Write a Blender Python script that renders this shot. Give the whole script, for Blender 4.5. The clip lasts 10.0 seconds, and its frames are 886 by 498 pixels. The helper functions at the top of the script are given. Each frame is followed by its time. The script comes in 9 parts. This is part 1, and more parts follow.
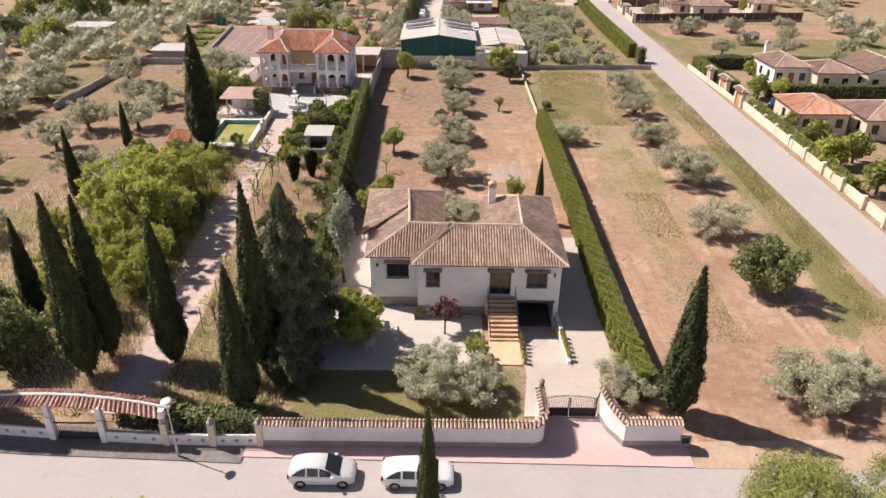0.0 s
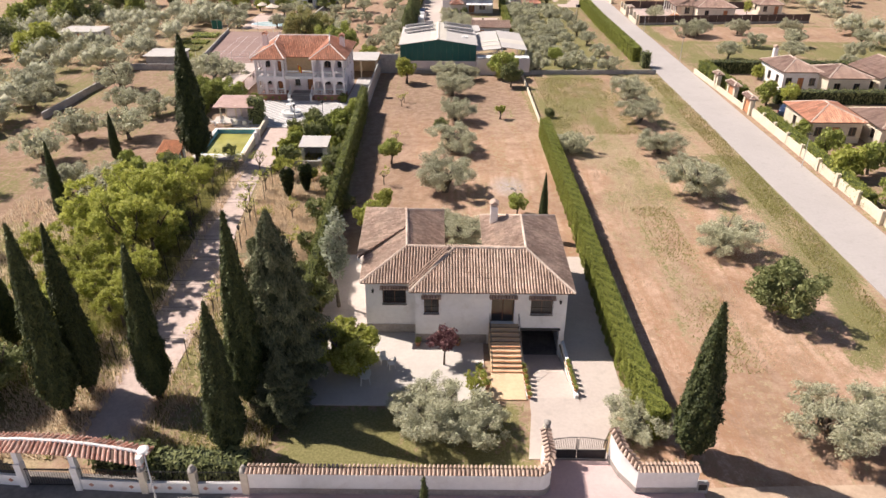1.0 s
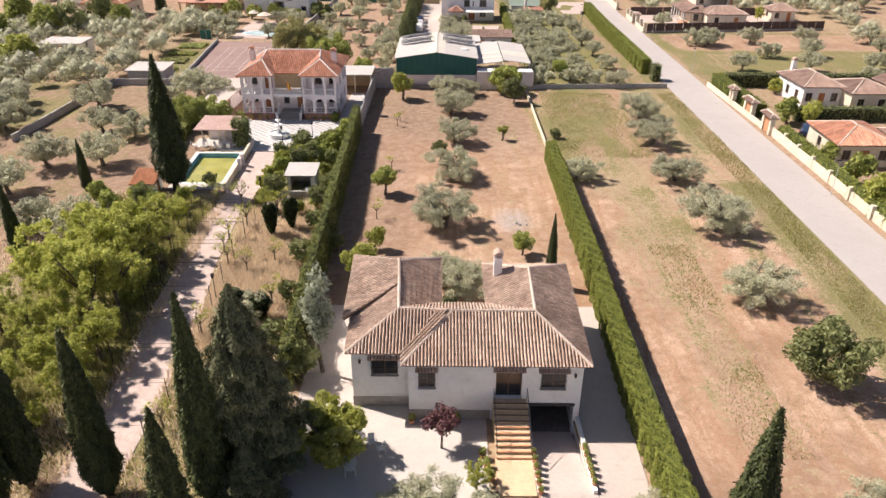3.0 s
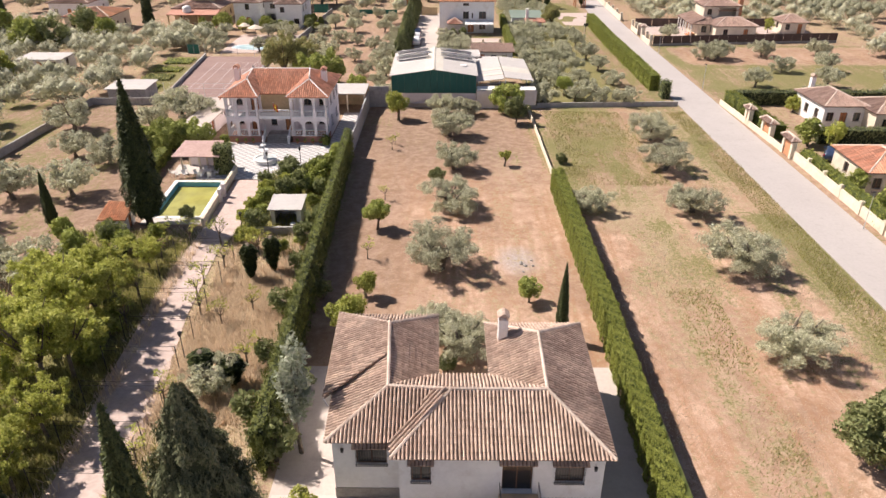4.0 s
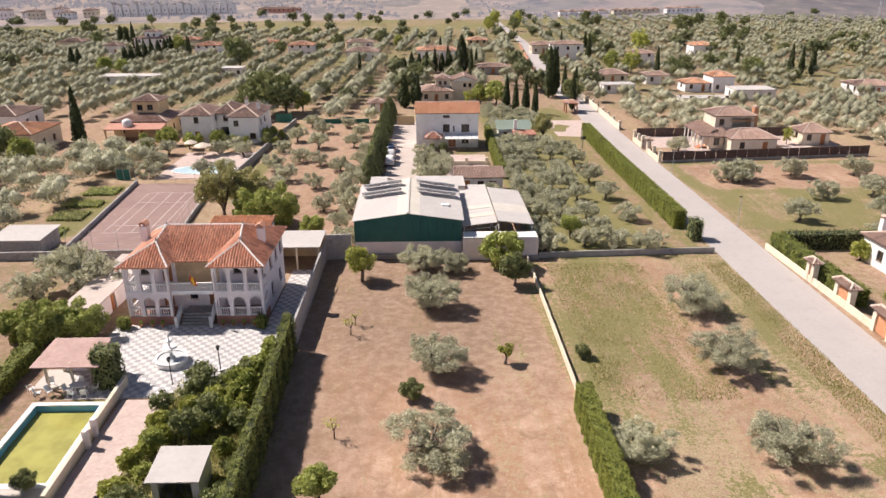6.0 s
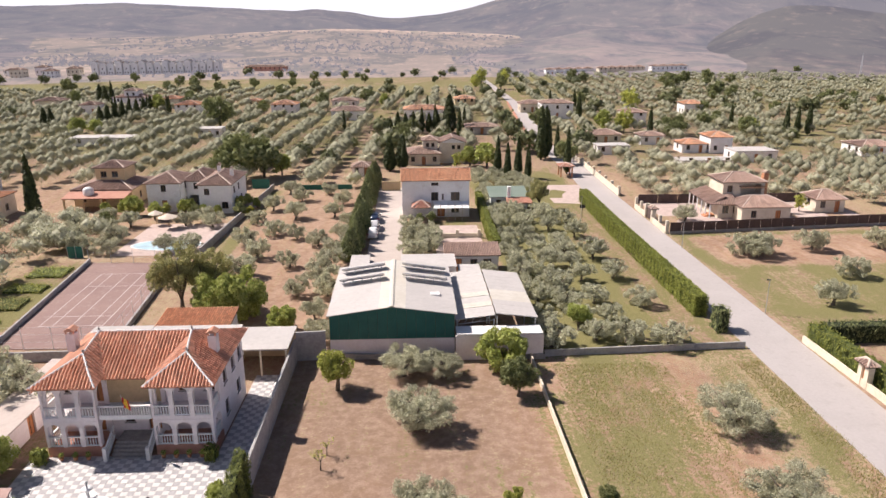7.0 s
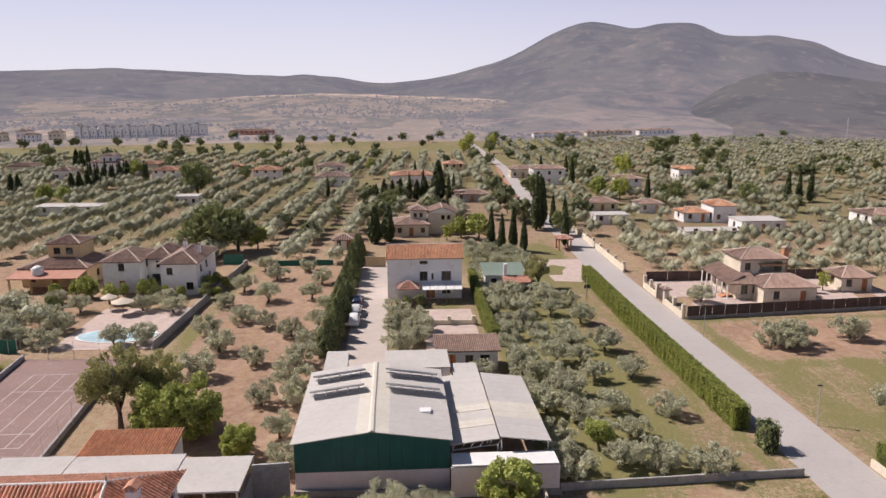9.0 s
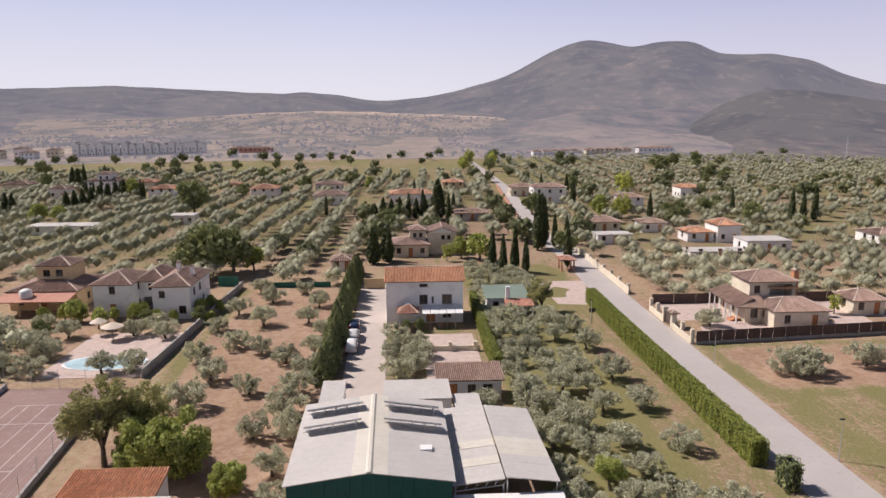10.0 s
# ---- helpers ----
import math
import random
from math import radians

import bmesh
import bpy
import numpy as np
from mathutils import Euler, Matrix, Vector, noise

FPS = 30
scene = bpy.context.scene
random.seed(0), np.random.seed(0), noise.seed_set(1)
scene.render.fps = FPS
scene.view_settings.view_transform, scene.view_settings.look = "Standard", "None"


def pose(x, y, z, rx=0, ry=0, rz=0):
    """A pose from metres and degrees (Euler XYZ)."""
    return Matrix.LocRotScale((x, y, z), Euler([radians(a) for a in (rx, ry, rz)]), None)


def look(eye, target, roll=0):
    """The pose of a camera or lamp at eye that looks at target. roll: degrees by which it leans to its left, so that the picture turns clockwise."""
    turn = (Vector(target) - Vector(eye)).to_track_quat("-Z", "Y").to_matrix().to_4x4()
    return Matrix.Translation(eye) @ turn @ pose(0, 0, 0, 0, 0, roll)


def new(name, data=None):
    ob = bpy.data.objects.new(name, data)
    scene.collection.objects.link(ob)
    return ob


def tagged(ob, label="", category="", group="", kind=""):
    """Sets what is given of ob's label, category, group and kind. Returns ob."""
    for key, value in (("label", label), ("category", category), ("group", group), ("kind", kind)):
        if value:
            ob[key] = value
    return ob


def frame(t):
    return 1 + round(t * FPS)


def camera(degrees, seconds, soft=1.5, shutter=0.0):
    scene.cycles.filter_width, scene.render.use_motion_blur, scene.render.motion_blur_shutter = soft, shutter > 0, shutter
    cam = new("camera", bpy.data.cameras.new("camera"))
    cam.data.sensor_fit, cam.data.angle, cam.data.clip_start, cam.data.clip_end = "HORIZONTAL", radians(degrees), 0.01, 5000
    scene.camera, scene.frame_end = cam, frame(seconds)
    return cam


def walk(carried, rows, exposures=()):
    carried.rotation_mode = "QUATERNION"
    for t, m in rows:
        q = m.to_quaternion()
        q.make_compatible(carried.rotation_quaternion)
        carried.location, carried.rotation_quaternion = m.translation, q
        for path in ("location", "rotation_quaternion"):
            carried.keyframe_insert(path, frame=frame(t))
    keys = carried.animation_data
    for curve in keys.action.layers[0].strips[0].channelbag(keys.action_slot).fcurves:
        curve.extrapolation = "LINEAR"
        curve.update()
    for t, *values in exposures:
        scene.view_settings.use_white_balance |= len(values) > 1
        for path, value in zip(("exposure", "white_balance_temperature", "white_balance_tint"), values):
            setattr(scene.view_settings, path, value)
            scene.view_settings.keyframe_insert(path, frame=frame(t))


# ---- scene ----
cam = camera(65.0, 10.0)
PATH = [
    (0, (0.086, -11.067, 32.308), (0.003, 6.519, 22.782), 0.57),
    (0.5, (0.099, -9.276, 32.430), (0.010, 8.303, 22.893), 0.54),
    (1, (0.218, -7.391, 32.638), (0.098, 10.176, 23.079), 0.38),
    (1.5, (0.289, -5.463, 32.811), (0.152, 12.100, 23.244), 0.26),
    (2, (0.325, -3.387, 32.958), (0.190, 14.176, 23.392), 0.23),
    (2.5, (0.361, -1.350, 33.169), (0.231, 16.209, 23.594), 0.23),
    (4, (0.489, 8.447, 33.092), (0.370, 26.091, 23.676), 0.07),
    (4.5, (0.647, 15.332, 33.194), (0.608, 33.193, 24.195), 0.06),
    (5, (0.767, 22.669, 33.591), (0.838, 40.790, 25.127), 0.00),
    (5.5, (0.854, 29.888, 33.845), (1.073, 48.244, 25.906), -0.10),
    (7, (0.951, 49.809, 34.335), (1.727, 68.896, 28.411), -0.15),
    (7.5, (1.040, 55.935, 34.399), (1.993, 75.219, 29.181), -0.08),
    (8, (1.159, 60.124, 34.443), (2.236, 79.525, 29.706), -0.11),
    (8.5, (1.105, 61.975, 34.534), (2.249, 81.429, 30.032), -0.08),
    (9, (1.147, 63.833, 34.577), (2.305, 83.341, 30.326), -0.07),
    (9.5, (1.191, 65.706, 34.658), (2.356, 85.265, 30.645), -0.06),
    (10, (1.097, 67.401, 34.788), (2.291, 87.004, 31.011), -0.07),
]
walk(cam, [(t, look(eye, target, roll)) for t, eye, target, roll in PATH],
     [(0.0, 0.44, 6500, 16), (1.0, 0.54, 6500, 16), (2.5, 0.61, 6500, 16), (4.0, 0.60, 6500, 17), (5.5, 0.5, 6450, 17), (7.0, 0.49, 6350, 18), (8.0, 0.23, 6300, 18), (10.0, 0.06, 6250, 18)])

# ---- light: hazy spring sun from ahead and the left, about fifty degrees high ----
SUN_HIGH, SUN_X, SUN_Y = radians(48.5), -0.929, 0.371
world = bpy.data.worlds.new("sky")
scene.world = world
world.use_nodes = True
wn = world.node_tree.nodes
sky = wn.new("ShaderNodeTexSky")
sky.sky_type = "NISHITA"
sky.sun_disc = False
sky.sun_elevation = SUN_HIGH
sky.sun_rotation = math.atan2(SUN_X, SUN_Y)
sky.air_density, sky.dust_density, sky.ozone_density = 1.0, 1.0, 1.5
wn["Background"].inputs["Strength"].default_value = 0.042
world.node_tree.links.new(sky.outputs[0], wn["Background"].inputs["Color"])
sun = new("sun", bpy.data.lights.new("sun", "SUN"))
sun.data.energy, sun.data.angle, sun.data.color = 4.9, radians(0.55), (1.0, 0.92, 0.80)
sun.matrix_world = look((0, 0, 0), (-SUN_X * math.cos(SUN_HIGH), -SUN_Y * math.cos(SUN_HIGH), -math.sin(SUN_HIGH)))

# ---- materials ----


class Nodes:
    """A small helper to write node trees."""

    def __init__(self, name):
        self.m = bpy.data.materials.new(name)
        self.m.use_nodes = True
        self.t = self.m.node_tree
        self.b = self.t.nodes["Principled BSDF"]
        self.out = self.t.nodes["Material Output"]
        self.geo = self.t.nodes.new("ShaderNodeNewGeometry")

    def add(self, kind, ins=(), **props):
        n = self.t.nodes.new(kind)
        for k, v in props.items():
            setattr(n, k, v)
        for k, v in dict(ins).items():
            self.set(n, k, v)
        return n

    def set(self, n, k, v):
        if isinstance(v, bpy.types.NodeSocket):
            self.t.links.new(v, n.inputs[k])
        elif isinstance(v, tuple) and len(v) == 3 and n.inputs[k].type == "RGBA":
            n.inputs[k].default_value = (*v, 1)
        else:
            n.inputs[k].default_value = v

    def noise(self, scale, detail=4, rough=0.6, at=None, dist=0.0):
        n = self.add("ShaderNodeTexNoise", {"Vector": at or self.geo.outputs["Position"], "Scale": scale, "Detail": detail, "Roughness": rough, "Distortion": dist})
        return n.outputs["Fac"]

    def ramp(self, fac, a, b):
        n = self.add("ShaderNodeMapRange", {"Value": fac, "From Min": a, "From Max": b}, interpolation_type="SMOOTHSTEP")
        return n.outputs["Result"]

    def math(self, op, a, b=0.0):
        return self.add("ShaderNodeMath", {0: a, 1: b}, operation=op).outputs[0]

    def mix(self, fac, a, b, how="MIX"):
        n = self.add("ShaderNodeMix", data_type="RGBA", blend_type=how)
        for k, v in (("Factor", fac), ("A", a), ("B", b)):
            s = [i for i in n.inputs if i.name == k and i.enabled and (k == "Factor" or i.type == "RGBA")][0]
            if isinstance(v, bpy.types.NodeSocket):
                self.t.links.new(v, s)
            else:
                s.default_value = (*v, 1) if isinstance(v, tuple) else v
        return [o for o in n.outputs if o.type == "RGBA"][0]

    def bump(self, height, strength, dist=0.02):
        n = self.add("ShaderNodeBump", {"Height": height, "Strength": strength, "Distance": dist})
        self.set(self.b, "Normal", n.outputs[0])

    def vary(self, col, amount, what="Random Per Island"):
        """Lightens and darkens piece by piece."""
        if what == "Random Per Island":
            r = self.geo.outputs[what]
        else:
            r = self.add("ShaderNodeObjectInfo").outputs["Random"]
        f = self.add("ShaderNodeMapRange", {"Value": r, "To Min": 1 - amount, "To Max": 1 + amount}).outputs[0]
        n = self.add("ShaderNodeVectorMath", {0: col, "Scale": f}, operation="SCALE")
        return n.outputs[0]


def surface(name, c1, c2, rough=0.8, fine=6.0, coarse=0.35, bump=0.3, dist=0.02, metal=0.0, island=0.0, objects=0.0, stain=None, spec=0.4):
    """Two colours mixed by fine grain and by wide stains, with relief."""
    n = Nodes(name)
    f, g = n.noise(fine, 6, 0.65), n.noise(coarse, 4, 0.6, dist=0.5)
    k = n.ramp(n.math("ADD", n.math("MULTIPLY", f, 0.5), n.math("MULTIPLY", g, 0.5)), 0.36, 0.64)
    col = n.mix(k, c1, c2)
    if stain:
        col = n.mix(n.math("MULTIPLY", n.ramp(n.noise(0.9, 5, 0.7), 0.52, 0.72), 0.6), col, stain)
    if island:
        col = n.vary(col, island)
    if objects:
        col = n.vary(col, objects, "Object")
    n.set(n.b, "Base Color", col)
    n.set(n.b, "Roughness", n.add("ShaderNodeMapRange", {"Value": f, "To Min": max(0, rough - 0.12), "To Max": min(1, rough + 0.12)}).outputs[0])
    n.b.inputs["Metallic"].default_value = metal
    n.b.inputs["Specular IOR Level"].default_value = spec
    if bump:
        n.bump(f, bump, dist)
    return n.m


def foliage(name, c1, c2, tip=None, rough=0.6, through_light=0.25, objects=0.12):
    """Leaves: colour differs leaf by leaf and tree by tree; light shines through them."""
    n = Nodes(name)
    col = n.mix(n.geo.outputs["Random Per Island"], c1, c2)
    if tip:
        col = n.mix(n.math("MULTIPLY", n.ramp(n.noise(0.8, 3), 0.45, 0.7), 0.8), col, tip)
    if objects:
        col = n.vary(col, objects, "Object")
    n.set(n.b, "Base Color", col)
    n.b.inputs["Roughness"].default_value = rough
    n.b.inputs["Specular IOR Level"].default_value = 0.25
    tr = n.add("ShaderNodeBsdfTranslucent", {"Color": col})
    mx = n.add("ShaderNodeMixShader", {0: through_light, 1: n.b.outputs[0], 2: tr.outputs[0]})
    n.t.links.new(mx.outputs[0], n.out.inputs["Surface"])
    return n.m


M = {}
M["olive"] = foliage("olive_leaf", (0.35, 0.35, 0.23), (0.67, 0.655, 0.48), through_light=0.34)
# far copy of the olive leaf, its colour greyed to stand in for haze
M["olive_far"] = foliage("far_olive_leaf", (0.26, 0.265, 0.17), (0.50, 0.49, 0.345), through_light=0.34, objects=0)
M["cypress"] = foliage("cypress_leaf", (0.030, 0.044, 0.015), (0.095, 0.108, 0.034), through_light=0.05)
M["conifer"] = foliage("conifer_leaf", (0.06, 0.075, 0.036), (0.20, 0.205, 0.11), through_light=0.08)
M["pine"] = foliage("pine_needle", (0.21, 0.24, 0.06), (0.37, 0.38, 0.12), through_light=0.2)
M["hedge"] = foliage("hedge_leaf", (0.15, 0.17, 0.03), (0.26, 0.28, 0.06), through_light=0.15)
M["hedge_dark"] = foliage("dark_hedge_leaf", (0.095, 0.115, 0.028), (0.215, 0.23, 0.055), through_light=0.1)
M["dark"] = foliage("dark_leaf", (0.135, 0.16, 0.06), (0.30, 0.315, 0.135))
M["green"] = foliage("green_leaf", (0.27, 0.315, 0.07), (0.48, 0.50, 0.16), through_light=0.3)
M["lime"] = foliage("lime_leaf", (0.30, 0.33, 0.06), (0.52, 0.52, 0.15), through_light=0.4)
M["spring"] = foliage("spring_leaf", (0.33, 0.37, 0.075), (0.64, 0.63, 0.185), through_light=0.45)
M["dusky"] = foliage("dusky_leaf", (0.27, 0.265, 0.10), (0.48, 0.45, 0.20), through_light=0.3)
M["silver"] = foliage("silver_leaf", (0.27, 0.30, 0.20), (0.45, 0.47, 0.36))
M["plum"] = foliage("plum_leaf", (0.10, 0.04, 0.045), (0.22, 0.11, 0.11))
M["straw"] = foliage("dry_grass", (0.63, 0.50, 0.36), (0.82, 0.70, 0.54), through_light=0.5, objects=0)
M["weed"] = foliage("weed", (0.28, 0.28, 0.09), (0.50, 0.45, 0.20), through_light=0.5, objects=0)
M["bark"] = surface("bark", (0.09, 0.07, 0.05), (0.22, 0.18, 0.14), 0.95, 9, 1.5, 0.8)
# solid cores for foliage, darker than the leaves to paint the shade between them
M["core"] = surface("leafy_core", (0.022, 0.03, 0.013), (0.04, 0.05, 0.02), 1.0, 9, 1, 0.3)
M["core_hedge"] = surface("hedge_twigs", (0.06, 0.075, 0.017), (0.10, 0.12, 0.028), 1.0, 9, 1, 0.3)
M["white"] = surface("white_plaster", (0.85, 0.835, 0.82), (0.77, 0.755, 0.74), 0.85, 3, 0.5, 0.15, stain=(0.66, 0.62, 0.58))
M["cream"] = surface("cream_plaster", (0.74, 0.66, 0.53), (0.62, 0.54, 0.42), 0.85, 3, 0.5, 0.15)
M["ochre"] = surface("ochre_plaster", (0.66, 0.50, 0.30), (0.56, 0.42, 0.25), 0.85, 3, 0.5, 0.15)
M["pinkish"] = surface("pinkish_plaster", (0.86, 0.79, 0.785), (0.78, 0.70, 0.69), 0.85, 3, 0.5, 0.15)
M["plinth"] = surface("stone_plinth", (0.40, 0.37, 0.34), (0.28, 0.26, 0.24), 0.9, 5, 1, 0.5)
M["block"] = surface("grey_block_wall", (0.44, 0.42, 0.41), (0.31, 0.30, 0.295), 0.9, 4, 0.6, 0.4, stain=(0.20, 0.19, 0.185))
M["tile_brown"] = surface("weathered_clay_tile", (0.36, 0.25, 0.195), (0.60, 0.455, 0.365), 0.9, 5, 0.5, 0.3, island=0.2, stain=(0.30, 0.24, 0.20))
M["tile_brown_far"] = surface("brown_clay_tile", (0.31, 0.205, 0.165), (0.41, 0.29, 0.24), 0.9, 5, 0.5, 0.3, island=0.18)
M["tile_orange"] = surface("orange_clay_tile", (0.54, 0.25, 0.155), (0.66, 0.36, 0.25), 0.85, 5, 0.5, 0.3, island=0.22)
M["tile_bright"] = surface("bright_orange_clay_tile", (0.58, 0.27, 0.15), (0.68, 0.38, 0.23), 0.85, 5, 0.5, 0.3, island=0.18)
M["tile_red"] = surface("old_red_and_lime_washed_tile", (0.36, 0.15, 0.10), (0.58, 0.42, 0.36), 0.9, 5, 1.5, 0.3, island=0.45)
# channel slabs, coloured darker than the tiles as shade in the gaps between rows
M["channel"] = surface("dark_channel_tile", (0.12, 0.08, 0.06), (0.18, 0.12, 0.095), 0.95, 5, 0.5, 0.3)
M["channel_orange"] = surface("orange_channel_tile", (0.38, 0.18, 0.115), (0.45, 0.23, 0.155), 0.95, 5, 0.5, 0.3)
# concrete coloured near black to stand in for the garage's shade
M["dark_concrete"] = surface("oil_darkened_concrete", (0.10, 0.09, 0.085), (0.17, 0.155, 0.145), 0.9, 4, 0.6, 0.3)
M["ridge"] = surface("mortared_ridge_tile", (0.62, 0.52, 0.44), (0.50, 0.38, 0.31), 0.9, 5, 1, 0.3, island=0.15)
M["metal_roof"] = surface("light_grey_sheet_roof", (0.54, 0.51, 0.485), (0.48, 0.455, 0.435), 0.85, 2, 0.25, 0.05, stain=(0.42, 0.395, 0.375), spec=0.2)
M["skylight"] = surface("yellowed_translucent_sheet", (0.62, 0.585, 0.52), (0.55, 0.51, 0.44), 0.75, 2, 0.4, 0.05)
M["green_metal"] = surface("dark_green_cladding", (0.015, 0.10, 0.085), (0.022, 0.125, 0.105), 0.5, 1.5, 0.4, 0.05)
M["glass"] = surface("dark_window_glass", (0.02, 0.022, 0.025), (0.03, 0.032, 0.035), 0.12, 1, 0.5, 0.0, spec=0.6)
M["dark_wood"] = surface("dark_brown_wood", (0.09, 0.045, 0.025), (0.16, 0.08, 0.045), 0.6, 8, 2, 0.3)
M["wood"] = surface("orange_brown_door_wood", (0.42, 0.16, 0.06), (0.52, 0.22, 0.09), 0.6, 8, 2, 0.3)
M["iron"] = surface("black_iron", (0.02, 0.02, 0.02), (0.045, 0.04, 0.04), 0.5, 10, 2, 0.2)
M["asphalt"] = surface("pale_worn_asphalt", (0.45, 0.415, 0.40), (0.41, 0.375, 0.36), 0.95, 3, 0.15, 0.15, stain=(0.36, 0.33, 0.31))
M["concrete"] = surface("pale_concrete", (0.54, 0.47, 0.425), (0.48, 0.41, 0.37), 0.9, 4, 0.3, 0.15, stain=(0.41, 0.355, 0.32))
M["paving"] = surface("light_stone_paving", (0.57, 0.525, 0.485), (0.51, 0.465, 0.425), 0.9, 4, 0.4, 0.15)
M["pink_path"] = surface("pinkish_path_paving", (0.58, 0.465, 0.42), (0.46, 0.36, 0.32), 0.9, 3, 0.8, 0.4, stain=(0.33, 0.26, 0.21))
M["pink"] = surface("pink_pavement", (0.58, 0.425, 0.41), (0.51, 0.365, 0.355), 0.9, 5, 0.5, 0.3, objects=0.07)
M["yellow_tile"] = surface("ochre_floor_tile", (0.68, 0.51, 0.33), (0.58, 0.42, 0.27), 0.8, 4, 0.6, 0.2, objects=0.06)
M["earth_strip"] = surface("dusty_earth", (0.52, 0.39, 0.285), (0.42, 0.30, 0.215), 0.95, 3, 0.4, 0.4, stain=(0.34, 0.25, 0.18))
# stone paving with the shadow of wall and trees put into its colour
M["cobble"] = surface("dark_stone_paving", (0.24, 0.22, 0.205), (0.155, 0.14, 0.13), 0.9, 3, 0.6, 0.4)
M["terracotta"] = surface("terracotta", (0.50, 0.22, 0.11), (0.58, 0.29, 0.16), 0.85, 8, 2, 0.3)
M["court"] = surface("dusty_red_court", (0.31, 0.21, 0.185), (0.25, 0.165, 0.15), 0.95, 3, 0.12, 0.2, stain=(0.37, 0.30, 0.28))
M["paint"] = surface("white_paint", (0.80, 0.79, 0.78), (0.72, 0.71, 0.70), 0.6, 6, 1, 0.1)
M["car_white"] = surface("white_car_paint", (0.80, 0.80, 0.80), (0.78, 0.78, 0.78), 0.25, 3, 0.5, 0.0, spec=0.6)
M["car_grey"] = surface("silver_car_paint", (0.70, 0.70, 0.71), (0.67, 0.67, 0.68), 0.3, 3, 0.5, 0.0, metal=0.15)
M["car_blue"] = surface("dark_blue_car_paint", (0.03, 0.05, 0.10), (0.035, 0.055, 0.11), 0.3, 3, 0.5, 0.0)
M["rubber"] = surface("black_rubber", (0.018, 0.018, 0.018), (0.03, 0.03, 0.03), 0.85, 10, 2, 0.2)
M["rim"] = surface("grey_wheel_rim", (0.42, 0.42, 0.43), (0.36, 0.36, 0.37), 0.4, 10, 2, 0.0, metal=0.8)
M["red_glass"] = surface("red_lamp_glass", (0.45, 0.02, 0.02), (0.40, 0.02, 0.02), 0.2, 3, 1, 0.0)
M["clear_glass"] = surface("headlamp_glass", (0.55, 0.55, 0.56), (0.5, 0.5, 0.5), 0.1, 3, 1, 0.0)
M["pool_blue"] = surface("pool_blue_tile", (0.16, 0.42, 0.56), (0.12, 0.36, 0.50), 0.4, 6, 1, 0.05)
M["plastic"] = surface("white_plastic", (0.78, 0.78, 0.77), (0.74, 0.74, 0.73), 0.45, 6, 1, 0.0)
M["solar"] = surface("blue_black_solar_glass", (0.06, 0.07, 0.10), (0.08, 0.09, 0.12), 0.15, 2, 1, 0.0, spec=0.6)
M["steel"] = surface("galvanised_steel", (0.62, 0.62, 0.63), (0.52, 0.52, 0.53), 0.45, 6, 1, 0.05, metal=0.6)
M["green_net"] = surface("green_mesh_fence", (0.03, 0.13, 0.10), (0.04, 0.17, 0.13), 0.8, 8, 1, 0.1)
M["screen"] = surface("dark_brown_screen_fence", (0.075, 0.05, 0.045), (0.115, 0.08, 0.07), 0.85, 8, 1, 0.2)
M["fabric"] = surface("cream_canvas", (0.74, 0.64, 0.52), (0.66, 0.56, 0.45), 0.9, 8, 1, 0.1)
M["red_tile_flat"] = surface("red_brown_roof", (0.44, 0.21, 0.15), (0.50, 0.27, 0.20), 0.85, 3, 0.5, 0.2, island=0.15)


def water(name, deep):
    n = Nodes(name)
    n.set(n.b, "Base Color", n.mix(n.ramp(n.noise(0.35, 3), 0.35, 0.65), deep, tuple(c * 1.35 for c in deep)))
    n.b.inputs["Roughness"].default_value = 0.06
    n.bump(n.noise(1.6, 3), 0.08, 0.03)
    return n.m


M["water_green"] = water("stale_green_water", (0.31, 0.295, 0.085))
M["water_blue"] = water("clear_pool_water", (0.42, 0.58, 0.62))


